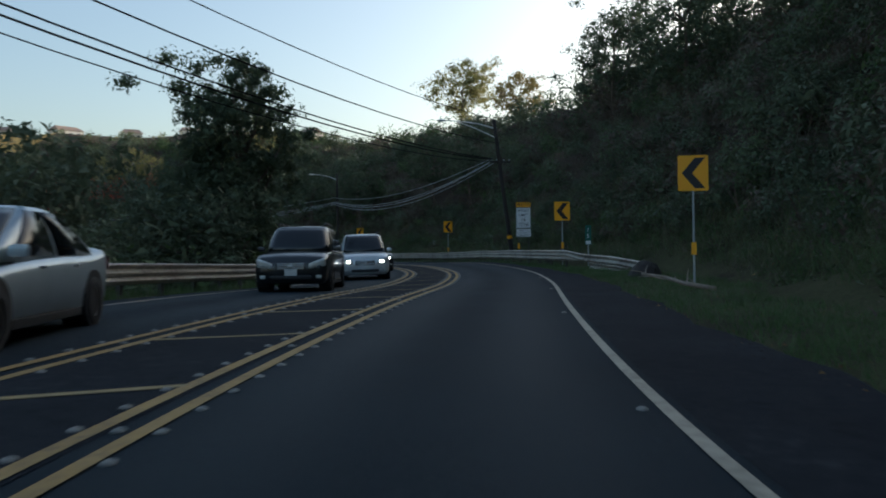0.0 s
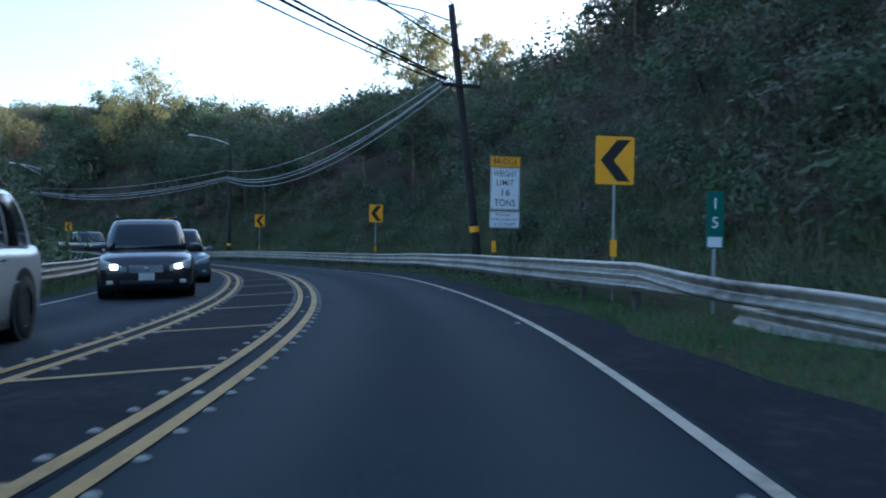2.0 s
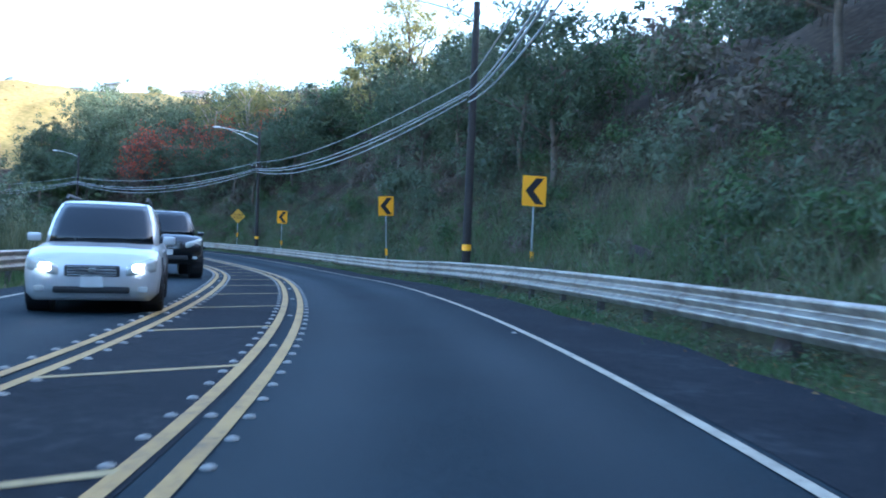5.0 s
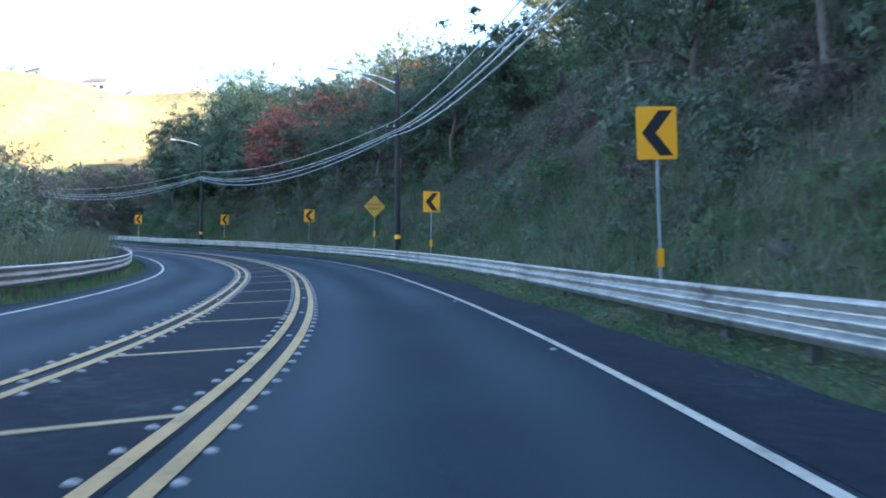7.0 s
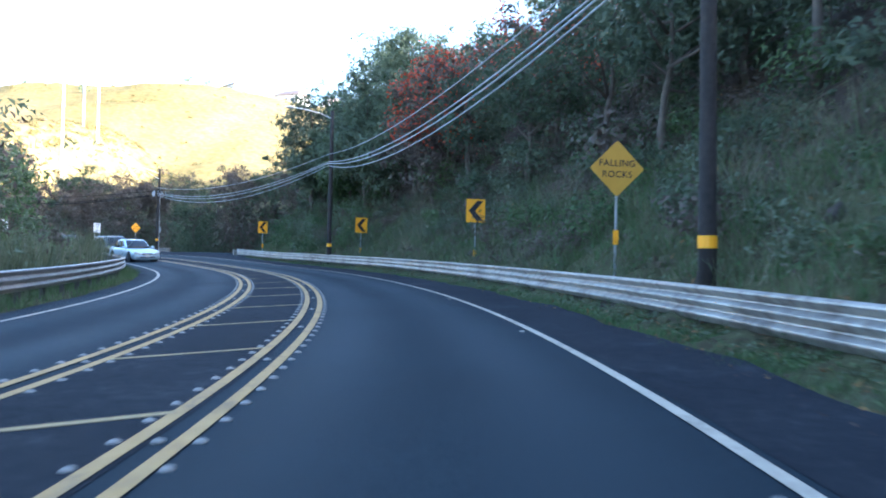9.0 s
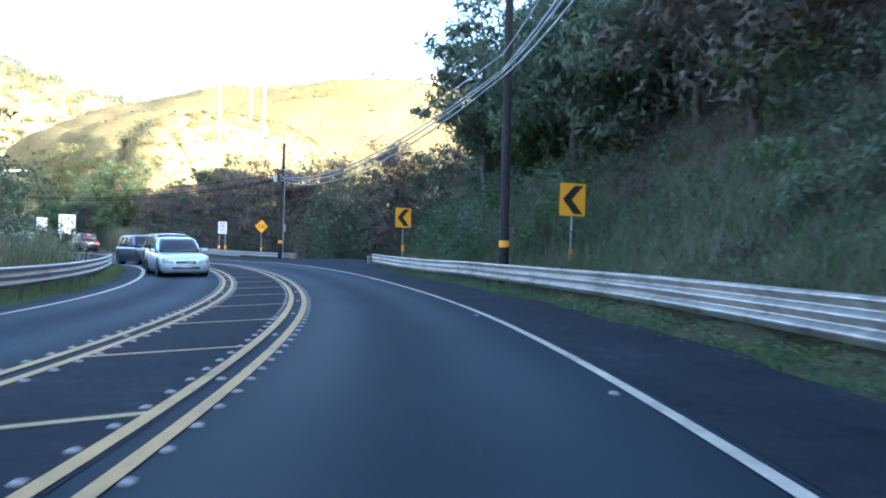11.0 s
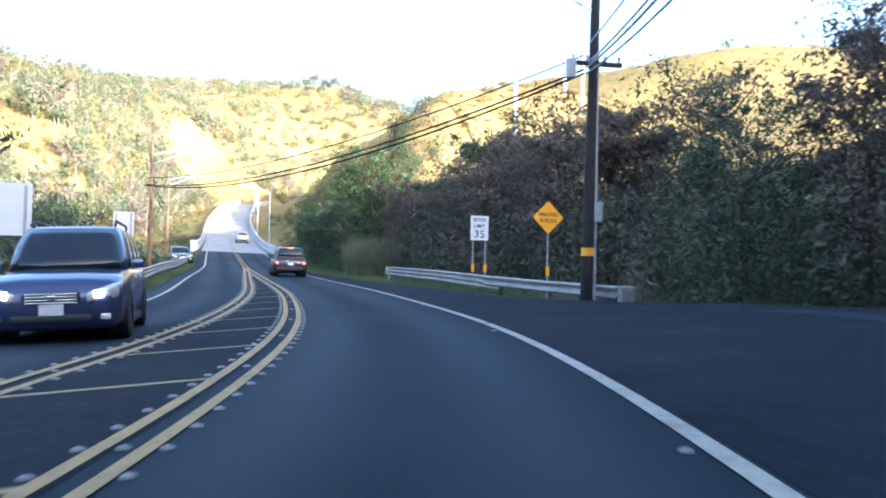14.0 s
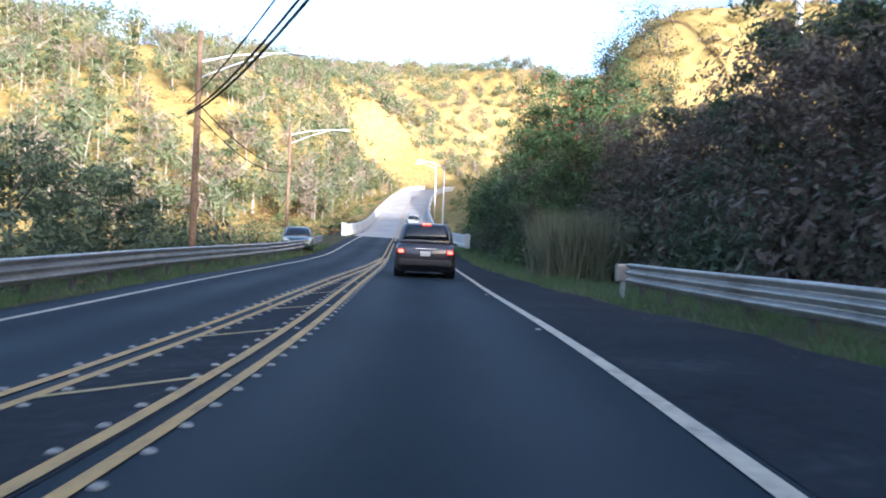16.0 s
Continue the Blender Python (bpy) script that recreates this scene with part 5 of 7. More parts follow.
for k, (s, u, h, c) in enumerate(((250, -15, 6.5, 3.0), (257, -14.5, 6.2, 3.0), (263, -15.5, 6.5, 3.0), (269, -15, 6.2, 2.8), (275, -14.5, 5.6, 2.8))):
    tree_at(s, u, h, c, 220 + k, ("bark", "leaf_dark"), 0.08, 3400, 0.09, "dense dark tree behind the guardrail")
tree_at(70, -20, 7.5, 4.0, 102, ("bark", "leaf_dark"), 0.2, 4200, 0.11, "dark broad tree on the valley side")
tree_at(56, -17, 6.5, 3.6, 103, ("bark", "leaf_scrub"), 0.2, 3800, 0.11, "grey-green tree on the valley side")
tree_at(104, -21, 8, 3.8, 104, ("bark", "leaf_scrub"), 0.2, 3600, 0.11, "grey-green tree on the valley side")
# Haze on these valley trees is put into their leaf colour.
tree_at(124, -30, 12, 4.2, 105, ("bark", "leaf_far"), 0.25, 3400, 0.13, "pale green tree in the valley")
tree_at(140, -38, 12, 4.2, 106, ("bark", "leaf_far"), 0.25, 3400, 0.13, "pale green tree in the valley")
tree_at(208, -15, 8.5, 2.8, 107, ("bark", "leaf_brown"), 0.25, 3000, 0.10, "brownish tree behind the guardrail")
tree_at(232, -15, 9.0, 3.0, 108, ("bark", "leaf_dark"), 0.2, 3400, 0.10, "dark tree behind the guardrail")
tree_at(243, -13.5, 7.5, 2.7, 109, ("bark", "leaf_dark"), 0.2, 3200, 0.10, "dark bushy tree behind the guardrail")
# hillside
# Crest trees get their sunlit tone from gold and paled leaf colours.
tree(19.0, 121, 11.0, 4.6, 111, ("bark", "leaf_gold"), 0.15, 5200, 0.14, "crest tree with low sun painted into yellow-green leaves")
tree(10.5, 126, 14.0, 5.6, 112, ("bark", "leaf_far"), 0.12, 7000, 0.15, "tall crest tree with sunlight painted into its leaves")
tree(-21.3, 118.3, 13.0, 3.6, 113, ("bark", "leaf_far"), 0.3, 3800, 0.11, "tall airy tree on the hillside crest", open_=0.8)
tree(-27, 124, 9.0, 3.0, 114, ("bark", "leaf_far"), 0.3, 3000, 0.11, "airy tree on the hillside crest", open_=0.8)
tree_at(198, 7.0, 9.0, 3.4, 115, ("bark", "leaf_brown"), 0.06, 5200, 0.10, "dark tree with red blossom on the slope", flowers=1400)
tree_at(190, 10.0, 6.8, 3.2, 116, ("bark", "leaf_brown"), 0.06, 4800, 0.10, "dark tree with red blossom on the slope", flowers=1000)
tree_at(183, 12.0, 6.4, 3.0, 117, ("bark", "leaf_scrub"), 0.06, 4200, 0.10, "tree with scattered red blossom on the slope", flowers=500)
tree_at(218.5, 8.0, 10.5, 3.8, 118, ("bark", "leaf_scrub"), 0.08, 6200, 0.11, "dark spreading tree over the hillside corner", open_=0.7)
tree_at(208, 9.0, 9.5, 3.8, 119, ("bark", "leaf_scrub"), 0.08, 5600, 0.11, "dark spreading tree over the hillside corner")
tree_at(222, 12.5, 9.5, 3.4, 120, ("bark", "leaf_scrub"), 0.08, 4600, 0.11, "dark spreading tree over the hillside corner", open_=0.75)
for k, (s, u, h, c, m) in enumerate(((203, 8.5, 8.0, 3.6, "leaf_pale"), (206, 11, 9.0, 4.0, "leaf_pale"), (210, 8, 9.5, 4.0, "leaf_pale"), (207, 17, 6.6, 3.6, "leaf_pale"), (212, 12, 10.5, 4.2, "leaf_pale"), (218, 17, 12, 4.4, "leaf_pale"), (224, 21, 13, 4.6, "leaf_pale"), (215, 24, 7.2, 4.0, "leaf_scrub"), (226, 28, 12, 4.4, "leaf_scrub"), (205, 26, 7, 3.6, "leaf_scrub"), (104, 17, 10, 3.6, "leaf_scrub"), (99, 19, 11, 4.0, "leaf_dark"), (108, 22, 9, 3.6, "leaf_scrub"), (94, 16, 10, 3.8, "leaf_dark"), (58, 13, 11, 4.2, "leaf_dark"), (64, 15, 12, 4.4, "leaf_dark"), (70, 13, 10, 3.8, "leaf_scrub"), (66, 21, 11, 4.2, "leaf_scrub"), (88, 20, 9, 3.6, "leaf_scrub"), (75, 19, 9, 3.6, "leaf_dark"), (84, 23, 9, 3.5, "leaf_scrub"), (48, 12, 10, 3.8, "leaf_dark"), (100, 24, 8, 3.2, "leaf_scrub"), (150, 12, 7, 3.0, "leaf_scrub"), (158, 15, 8, 3.2, "leaf_dark"), (172, 12, 6.2, 3.0, "leaf_dark"), (177, 10, 6.0, 3.0, "leaf_scrub"), (166, 15, 7, 3.2, "leaf_scrub"), (176, 19, 10, 3.8, "leaf_dark"), (214, 16, 9, 3.4, "leaf_dark"), (200, 14, 6.4, 3.2, "leaf_dark"))):
    tree_at(s, u, h, c, 130 + k, ("bark", m), 0.08, 4200, 0.12, "dark leafy tree among the hillside scrub")
for k, (s, u, h, c) in enumerate(((217.5, 8.6, 6.0, 2.9), (214, 8.8, 6.2, 3.0), (210.5, 9.0, 6.4, 3.0), (206.5, 9.2, 6.4, 3.0), (219.5, 12.0, 6.4, 3.0), (214.5, 12.5, 6.8, 3.2), (202.5, 10, 6.2, 3.0), (209, 13, 6.6, 3.2), (221.2, 9.6, 4.8, 2.2), (223.5, 12.4, 5.2, 2.4), (225.0, 15.5, 6.0, 3.0))):
    tree_at(s, u, h, c, 260 + k, ("bark", "leaf_green" if k % 3 == 1 else "leaf_pale"), 0.02, 7600, 0.10, "low dense bushy tree over the hillside corner")
for k, (x, y, h) in enumerate(((-2.5, 100.5, 3.2), (1.5, 98.5, 3.5), (5.5, 96.5, 3.7), (4.0, 103.0, 3.6), (9.0, 95.0, 3.8))):
    tree(x, y, h, 2.5, 280 + k, ("bark", "leaf_scrub"), 0.05, 2600, 0.10, "low bushy tree on the hillside crest")
for k, (s, u, h, c, m) in enumerate(((131, 6.5, 7.0, 2.6, "leaf_dark"), (136, 7.6, 8.0, 3.0, "leaf_scrub"), (142, 7.2, 7.5, 2.8, "leaf_dark"), (148, 7.4, 7.0, 2.7, "leaf_scrub"), (155, 9.0, 7.5, 2.8, "leaf_dark"), (171, 7.8, 8.0, 3.0, "leaf_dark"), (176, 6.8, 7.0, 2.7, "leaf_scrub"), (181, 7.4, 7.5, 2.8, "leaf_dark"), (187, 7.0, 6.8, 2.6, "leaf_dark"), (194, 7.2, 6.5, 2.5, "leaf_scrub"), (113, 8.5, 6.0, 2.5, "leaf_scrub"), (120, 9.0, 6.5, 2.6, "leaf_dark"))):
    tree_at(s, u, h, c, 320 + k, ("bark", m), 0.30, 3600, 0.085, "slender leafy tree leaning over the cut slope")
for k, (x, y, h, c) in enumerate(((-44.6, 132.6, 11.0, 2.5), (-41.9, 134.3, 9.3, 2.2), (-50.0, 134.8, 9.8, 2.3))):
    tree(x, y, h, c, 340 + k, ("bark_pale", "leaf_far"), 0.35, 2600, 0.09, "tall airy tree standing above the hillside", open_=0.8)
for k, (x, y, h, c) in enumerate(((-104.5, 148.0, 10.0, 3.2), (-101.0, 150.0, 10.3, 3.4), (-98.5, 152.0, 10.6, 3.4), (-94.5, 154.0, 10.5, 3.6))):
    tree(x, y, h, c, 350 + k, ("bark", "leaf_dark" if k % 2 else "leaf_brown"), 0.08, 4200, 0.11, "dense dark tree behind the side road")
# towards the bridge
for k, (s, u, h, c, m) in enumerate(((240, 15, 9.5, 3.4, "leaf_brown"), (245, 12.5, 8.8, 3.2, "leaf_dark"), (249, 14, 9.6, 3.4, "leaf_brown"), (256, 10.5, 9.0, 3.4, "leaf_brown"), (259, 14, 9.6, 3.6, "leaf_dark"), (266, 10, 8.5, 3.4, "leaf_brown"), (277, 11, 7.6, 3.2, "leaf_brown"), (274, 8.4, 7.0, 3.0, "leaf_brown"), (271, 12, 8.2, 3.4, "leaf_brown"), (263, 8.5, 7.2, 3.0, "leaf_brown"), (288, 8.5, 7.0, 2.8, "leaf_dark"), (293, 7, 6.2, 2.5, "leaf_brown"), (305, 6, 5.5, 2.4, "leaf_dark"), (282, 9.5, 6.6, 2.8, "leaf_brown"), (284, 13, 5.8, 2.8, "leaf_dark"))):
    tree_at(s, u, h, c, 190 + k, ("bark", m), 0.06, 5600, 0.078, "dense dark tree in the roadside thicket")
tree_at(285, 6.8, 10.8, 3.9, 151, ("bark", "leaf_green"), 0.12, 13000, 0.082, "rounded green tree with red blossom on top", flowers=330, open_=0.55)
tree_at(268, 12.4, 10.6, 4.2, 152, ("bark", "leaf_dark"), 0.40, 14000, 0.095, "flat-topped spreading green tree over the thicket", flat=0.5)
tree_at(252, 11, 8.4, 3.8, 153, ("bark", "leaf_brown"), 0.15, 11000, 0.09, "dark spreading tree over the thicket", flat=0.7)
tree_at(262, 12, 8.5, 3.6, 154, ("bark", "leaf_brown"), 0.1, 5000, 0.11, "brownish tree over the thicket")
# Pale crowns near the bridge have sunlight put into their leaf colour.
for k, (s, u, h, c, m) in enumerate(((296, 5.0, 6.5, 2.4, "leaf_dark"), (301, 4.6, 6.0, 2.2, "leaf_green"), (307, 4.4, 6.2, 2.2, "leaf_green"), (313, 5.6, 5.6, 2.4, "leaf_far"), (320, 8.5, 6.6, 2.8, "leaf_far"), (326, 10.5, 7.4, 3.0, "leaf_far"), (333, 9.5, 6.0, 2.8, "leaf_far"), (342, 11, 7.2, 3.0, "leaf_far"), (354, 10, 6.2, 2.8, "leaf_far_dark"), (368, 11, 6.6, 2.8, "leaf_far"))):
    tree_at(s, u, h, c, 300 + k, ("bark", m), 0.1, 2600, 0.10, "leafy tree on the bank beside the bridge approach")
tree_at(298, 7.5, 8.0, 2.8, 155, ("bark", "leaf_green"), 0.2, 4200, 0.09, "green tree beside the bridge approach")


def pine_kind(rng, n, size):
    """Leaves of a layered conifer of height 3 and radius 1."""
    tier = rng.integers(0, 7, n)
    h = 0.35 + tier * 0.38 + rng.normal(size=n) * 0.06
    reach = (1.05 - 0.135 * tier) * rng.uniform(0.15, 1.0, n) ** 0.6
    a = rng.uniform(0, 2 * np.pi, n)
    p = np.stack([reach * np.cos(a), reach * np.sin(a), h - 0.16 * reach], -1)
    return p, leaf_quads(rng, p, np.tile([0.0, 0.0, 1.0], (n, 1)), size) - p[:, None]


def far_trees(name, label, seed, n, area, size, mix, keep, leaves=120, leaf=0.12, tall=(0.8, 1.7), stem=0.0, pine=False):
    """Woods far off: crowns of loose leaves in one mass for each colour; stem: bare trunk below the crown, in crown radii."""
    rng = np.random.default_rng(seed)
    x, y = rng.uniform(area[0], area[1], n), rng.uniform(area[2], area[3], n)
    s, u = plan(x, y)
    z = ground_z(x, y, (s, u))
    ok = keep(x, y, z, s, u) & ((u > 8) | (u < np.where(s > 300, -15, -26)) | (s > S_END - 3))
    x, y, z = x[ok], y[ok], z[ok]
    r = rng.uniform(*size, len(x))
    t = rng.uniform(*tall, len(x))
    lift = stem * r * rng.uniform(0.5, 1.3, len(x))
    base = np.stack([x, y, z], -1)
    which = rng.choice(len(mix), len(x), p=np.array([m[1] for m in mix]) / sum(m[1] for m in mix))
    for k, (mat, _) in enumerate(mix):
        sel = which == k
        kinds = [pine_kind(rng, leaves, leaf) if pine else shrub_kind(rng, leaves, 8, leaf, core=1.2) for _ in range(7)]
        me = quads(name, placed(rng, kinds, (base + np.c_[0 * x, 0 * x, lift])[sel], r[sel], t[sel]), M[mat])
        tagged(new(name, me), label, "woods", kind="stuff")
    if stem:
        w, tip = 0.030 * r + 0.05, lift + r * t * 0.75
        lean = rng.normal(size=(len(x), 2)) * 0.08 * tip[:, None]
        top = base + np.c_[lean, tip]
        a = [base + np.stack([w * math.cos(q), w * math.sin(q), 0 * w - 0.3], -1) for q in (0.0, 2.09, 4.19)]
        tri = np.concatenate([np.stack([a[i], a[(i + 1) % 3], top], 1) for i in range(3)])
        limbs = []
        for q in range(3):
            p0 = base + np.c_[lean, tip] * rng.uniform(0.45, 0.8, (len(x), 1))
            ang = rng.uniform(0, 2 * np.pi, len(x))
            end = p0 + np.stack([np.cos(ang), np.sin(ang), 0.8 + 0 * ang], -1) * (r * rng.uniform(0.5, 0.85, len(x)))[:, None]
            limbs.append(np.stack([p0 - (0, 0, 0.10), p0 + (0, 0, 0.10), end], 1))
        me = quads(name, np.concatenate([tri] + limbs), M["bark_pale"])
        tagged(new(name, me), "pale trunks and limbs of the far woods", "woods", kind="stuff")


patch = lambda x, y: 0.6 * bumps(x * 1.5, y * 1.5, 5.0) + 0.5 * bumps(x * 0.6, y * 0.6, 1.0)
on_wooded = lambda x, y: ridge(x, y, WOODED) > ridge(x, y, GRASSY)
# Distance haze comes from these woods' paled leaf colours.
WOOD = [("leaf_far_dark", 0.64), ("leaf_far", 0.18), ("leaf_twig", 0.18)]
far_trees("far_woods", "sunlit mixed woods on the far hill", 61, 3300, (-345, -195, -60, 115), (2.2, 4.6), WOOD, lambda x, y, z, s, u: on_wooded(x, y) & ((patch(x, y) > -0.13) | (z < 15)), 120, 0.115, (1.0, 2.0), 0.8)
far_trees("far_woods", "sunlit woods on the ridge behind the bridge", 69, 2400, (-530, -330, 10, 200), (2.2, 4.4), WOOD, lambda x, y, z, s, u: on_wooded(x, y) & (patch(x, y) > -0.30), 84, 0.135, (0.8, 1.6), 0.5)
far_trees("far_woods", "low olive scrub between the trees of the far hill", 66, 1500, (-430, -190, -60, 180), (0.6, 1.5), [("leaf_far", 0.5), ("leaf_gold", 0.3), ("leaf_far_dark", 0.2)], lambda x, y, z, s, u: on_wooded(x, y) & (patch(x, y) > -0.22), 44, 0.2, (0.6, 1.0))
far_trees("far_woods", "dark layered conifers on the far hill", 67, 90, (-300, -190, -60, 100), (1.8, 2.8), [("leaf_pine", 1.0)], lambda x, y, z, s, u: on_wooded(x, y) & (patch(x, y) > -0.1) & (z < 34), 420, 0.13, (1.1, 1.6), pine=True)
far_trees("far_woods", "scattered trees along the grassy ridge", 62, 900, (-330, 60, 120, 470), (1.6, 3.4), WOOD, lambda x, y, z, s, u: ~on_wooded(x, y) & (((z > 44) & (patch(x, y) > 0.1)) | ((patch(x, y) > 0.45) & (z > 33))), 130, 0.12, (0.7, 1.4), 0.3)
far_trees("far_woods", "low pale brush on the dry grassy hill", 68, 1000, (-330, -60, 120, 360), (0.5, 1.2), [("leaf_gold", 0.75), ("leaf_far", 0.25)], lambda x, y, z, s, u: ~on_wooded(x, y) & (z > 8), 24, 0.24, (0.5, 0.9))
far_trees("valley_woods", "valley floor woods with haze painted into the leaves", 63, 800, (-260, -40, -160, 120), (2.0, 4.4), WOOD, lambda x, y, z, s, u: (z < 16) & (u < -26) & ~((s > 235) & (u > -50)), 120, 0.14, (0.8, 1.7), 0.5)
far_trees("valley_woods", "dark woods below the grassy hill", 64, 700, (-300, -100, 140, 330), (1.6, 3.2), [("leaf_far_dark", 0.6), ("leaf_far", 0.25), ("leaf_brown", 0.15)], lambda x, y, z, s, u: (z < 7) & (s > 226) & (s < 290), 150, 0.12, (0.9, 1.6), 0.3)
far_trees("near_hill_scrub", "sunlit low golden scrub on the grassy knoll", 65, 1300, (-190, -142, 126, 172), (0.4, 1.2), [("leaf_gold", 0.8), ("leaf_far", 0.14), ("leaf_twig", 0.06)], lambda x, y, z, s, u: (z > 4) & (s > 284), 70, 0.13, (0.6, 1.1))


def house(x, y, w, d, h, turn):
    z = float(ground_z(x, y)[0]) - 0.6
    root = thing("house", x, y, z, turn, "small pale house on the far ridge", "house", "houses on the ridge")
    bm = bmesh.new()
    box(bm, 0, 0, h / 2, w, d, h, 0.05)
    wall = part("wall", bm, M["house_white"], root)
    bm = bmesh.new()
    a = [bm.verts.new((sx * (w / 2 + 0.5), sy * (d / 2 + 0.5), h)) for sx, sy in ((-1, -1), (1, -1), (1, 1), (-1, 1))]
    b = [bm.verts.new((-w / 2 + 0.8, 0, h + d * 0.28)), bm.verts.new((w / 2 - 0.8, 0, h + d * 0.28))]
    for f in ((a[0], a[1], b[1], b[0]), (a[1], a[2], b[1]), (a[2], a[3], b[0], b[1]), (a[3], a[0], b[0]), (a[3], a[2], a[1], a[0])):
        bm.faces.new(f)
    part("roof", bm, M["house_roof"], root)
    for k in (-0.3, 0.0, 0.3):
        bm = bmesh.new()
        box(bm, k * w, -d / 2 - 0.02, h * 0.55, 1.4, 0.06, 1.2, 0.02)
        part("window", bm, M["window_dark"], wall)


hr = np.random.default_rng(77)
for hx, hy in ((-245, 232), (-236, 250), (-229, 262), (-222, 278), (-205, 286), (-188, 293), (-168, 300), (-148, 307), (-130, 320), (-112, 334), (-92, 342), (-68, 352), (-45, 364)):
    house(hx + hr.uniform(-4, 4), hy + hr.uniform(-4, 4), hr.uniform(7, 11), hr.uniform(6, 8), hr.uniform(2.8, 4.2), hr.uniform(-40, 60))


def weeds(name, label, seed, n, s_range, u_fun, size, mat, per=6, spread_r=0.2, tall=0.22):
    """Low broad-leaved ground cover: a few leaves round each root."""
    rng = np.random.default_rng(seed)
    s = rng.uniform(*s_range, n)
    lo, hi = u_fun(s)
    u = lo + (hi - lo) * rng.uniform(0, 1, n) ** 1.3
    p = on_road(s, u)
    p[:, 2] = ground_z(p[:, 0], p[:, 1], (s, u))
    p = np.repeat(p, per, 0)
    m = len(p)
    out = np.c_[rng.normal(size=(m, 2)) * spread_r, rng.uniform(0.0, 1.0, m) * np.repeat(rng.uniform(0.35, 1.0, n), per) * tall]
    p = p + out
    up = np.tile([0.0, 0.0, 1.0], (m, 1)) + out * 1.5 + 0.3 * rng.normal(size=(m, 3))
    tagged(new(name, quads(name, leaf_quads(rng, p, up, np.full(m, size), 0.45), M[mat])), label, "ground cover", kind="stuff")


for k, (mat, n) in enumerate((("leaf_green", 4200), ("leaf_scrub", 3800), ("leaf_brown", 3600), ("leaf_rust", 500), ("grass_tall", 1800))):
    weeds("slope_weeds", "low broad-leaved weeds covering the foot of the hillside", 240 + k, n, (46, 224), hill_in(0.0, 6.5), 0.075, mat)

for k, (mat, n) in enumerate((("leaf_green", 5200), ("leaf_scrub", 2600), ("leaf_rust", 900))):
    weeds("verge_weeds", "low leafy weeds growing under the guardrail", 250 + k, n, (82, 222), lambda s: (U_EDGE(s) + 0.3, U_HILL(s) + 0.4), 0.04, mat, 8, 0.12, 0.27)

# ------------------------------------------------------------------ rocks, gravel and fallen wood


def boulder_mesh(seed):
    rng = np.random.default_rng(seed)
    bm = bmesh.new()
    bmesh.ops.create_icosphere(bm, subdivisions=2, radius=1.0)
    cut = [(Vector(v), h) for v, h in zip(unit(rng.normal(size=(12, 3))), rng.uniform(0.42, 0.78, 12))]
    for v in bm.verts:
        for n, h in cut:
            over = v.co.dot(n) - h
            if over > 0:
                v.co -= n * over * 0.9
        v.co *= 1 + rng.uniform(-0.05, 0.05)
    return from_bm("boulder", bm, M["rock"])


rock_rng = np.random.default_rng(91)
ROCKS = [boulder_mesh(k) for k in range(5)]
for k in range(54):
    s = rock_rng.uniform(84, 222)
    u = float(U_HILL(s)) + rock_rng.uniform(-0.5, 1.8)
    r = rock_rng.uniform(0.14, 0.42) * (1.0 if k % 3 else 0.6)
    x, y, _ = on_road(s, u)
    z = float(ground_z(x, y)[0])
    ob = new("boulder", ROCKS[k % 5])
    ob.matrix_world = pose(x, y, z + r * 0.05, rock_rng.uniform(0, 360), rock_rng.uniform(0, 360), rock_rng.uniform(0, 360)) @ Matrix.Diagonal((r * 1.25, r, r * 0.85, 1))
    tagged(ob, "dark angular lava rock at the foot of the slope", "boulder", "boulders at the foot of the slope")


def scatter_gravel(name, label, seed, n, s_range, u_fun, size, mat):
    rng = np.random.default_rng(seed)
    s = rng.uniform(*s_range, n)
    lo, hi = u_fun(s)
    u = lo + (hi - lo) * rng.uniform(0, 1, n)
    p = on_road(s, u)
    p[:, 2] = np.maximum(np.where(u < U_EDGE(s), p[:, 2] + 0.006, -99), ground_z(p[:, 0], p[:, 1], (s, u)))
    r = rng.uniform(*size, n)[:, None] * rng.uniform(0.4, 1.0, (n, 1))
    a = rng.uniform(0, 2 * np.pi, n)
    c = [np.stack([np.cos(a + q), np.sin(a + q), np.full(n, -0.1)], -1) * r * rng.uniform(0.7, 1.3, (n, 1)) + p for q in (0, 2.1, 4.2)]
    top = p + np.c_[np.zeros((n, 2)), 0.55 * r]
    tri = np.concatenate([np.stack([c[0], c[1], top], 1), np.stack([c[1], c[2], top], 1), np.stack([c[2], c[0], top], 1)])
    tagged(new(name, quads(name, tri, M[mat])), label, "gravel", kind="stuff")


scatter_gravel("loose_gravel", "loose dark gravel along the shoulder's edge", 93, 6000, (44, 224), lambda s: (U_EDGE(s) - 0.45, U_EDGE(s) + 0.9), (0.008, 0.035), "rock")
scatter_gravel("leaf_litter", "scattered brown leaf litter under the guardrail", 94, 5000, (44, 224), lambda s: (U_EDGE(s) - 0.15, U_HILL(s) + 1.0), (0.012, 0.05), "leaf_rust")
scatter_gravel("loose_gravel", "loose gravel at the side road's mouth", 95, 3500, (222, 262), lambda s: (U_EDGE(s) - 0.7, U_EDGE(s) + 0.6), (0.008, 0.03), "rock")


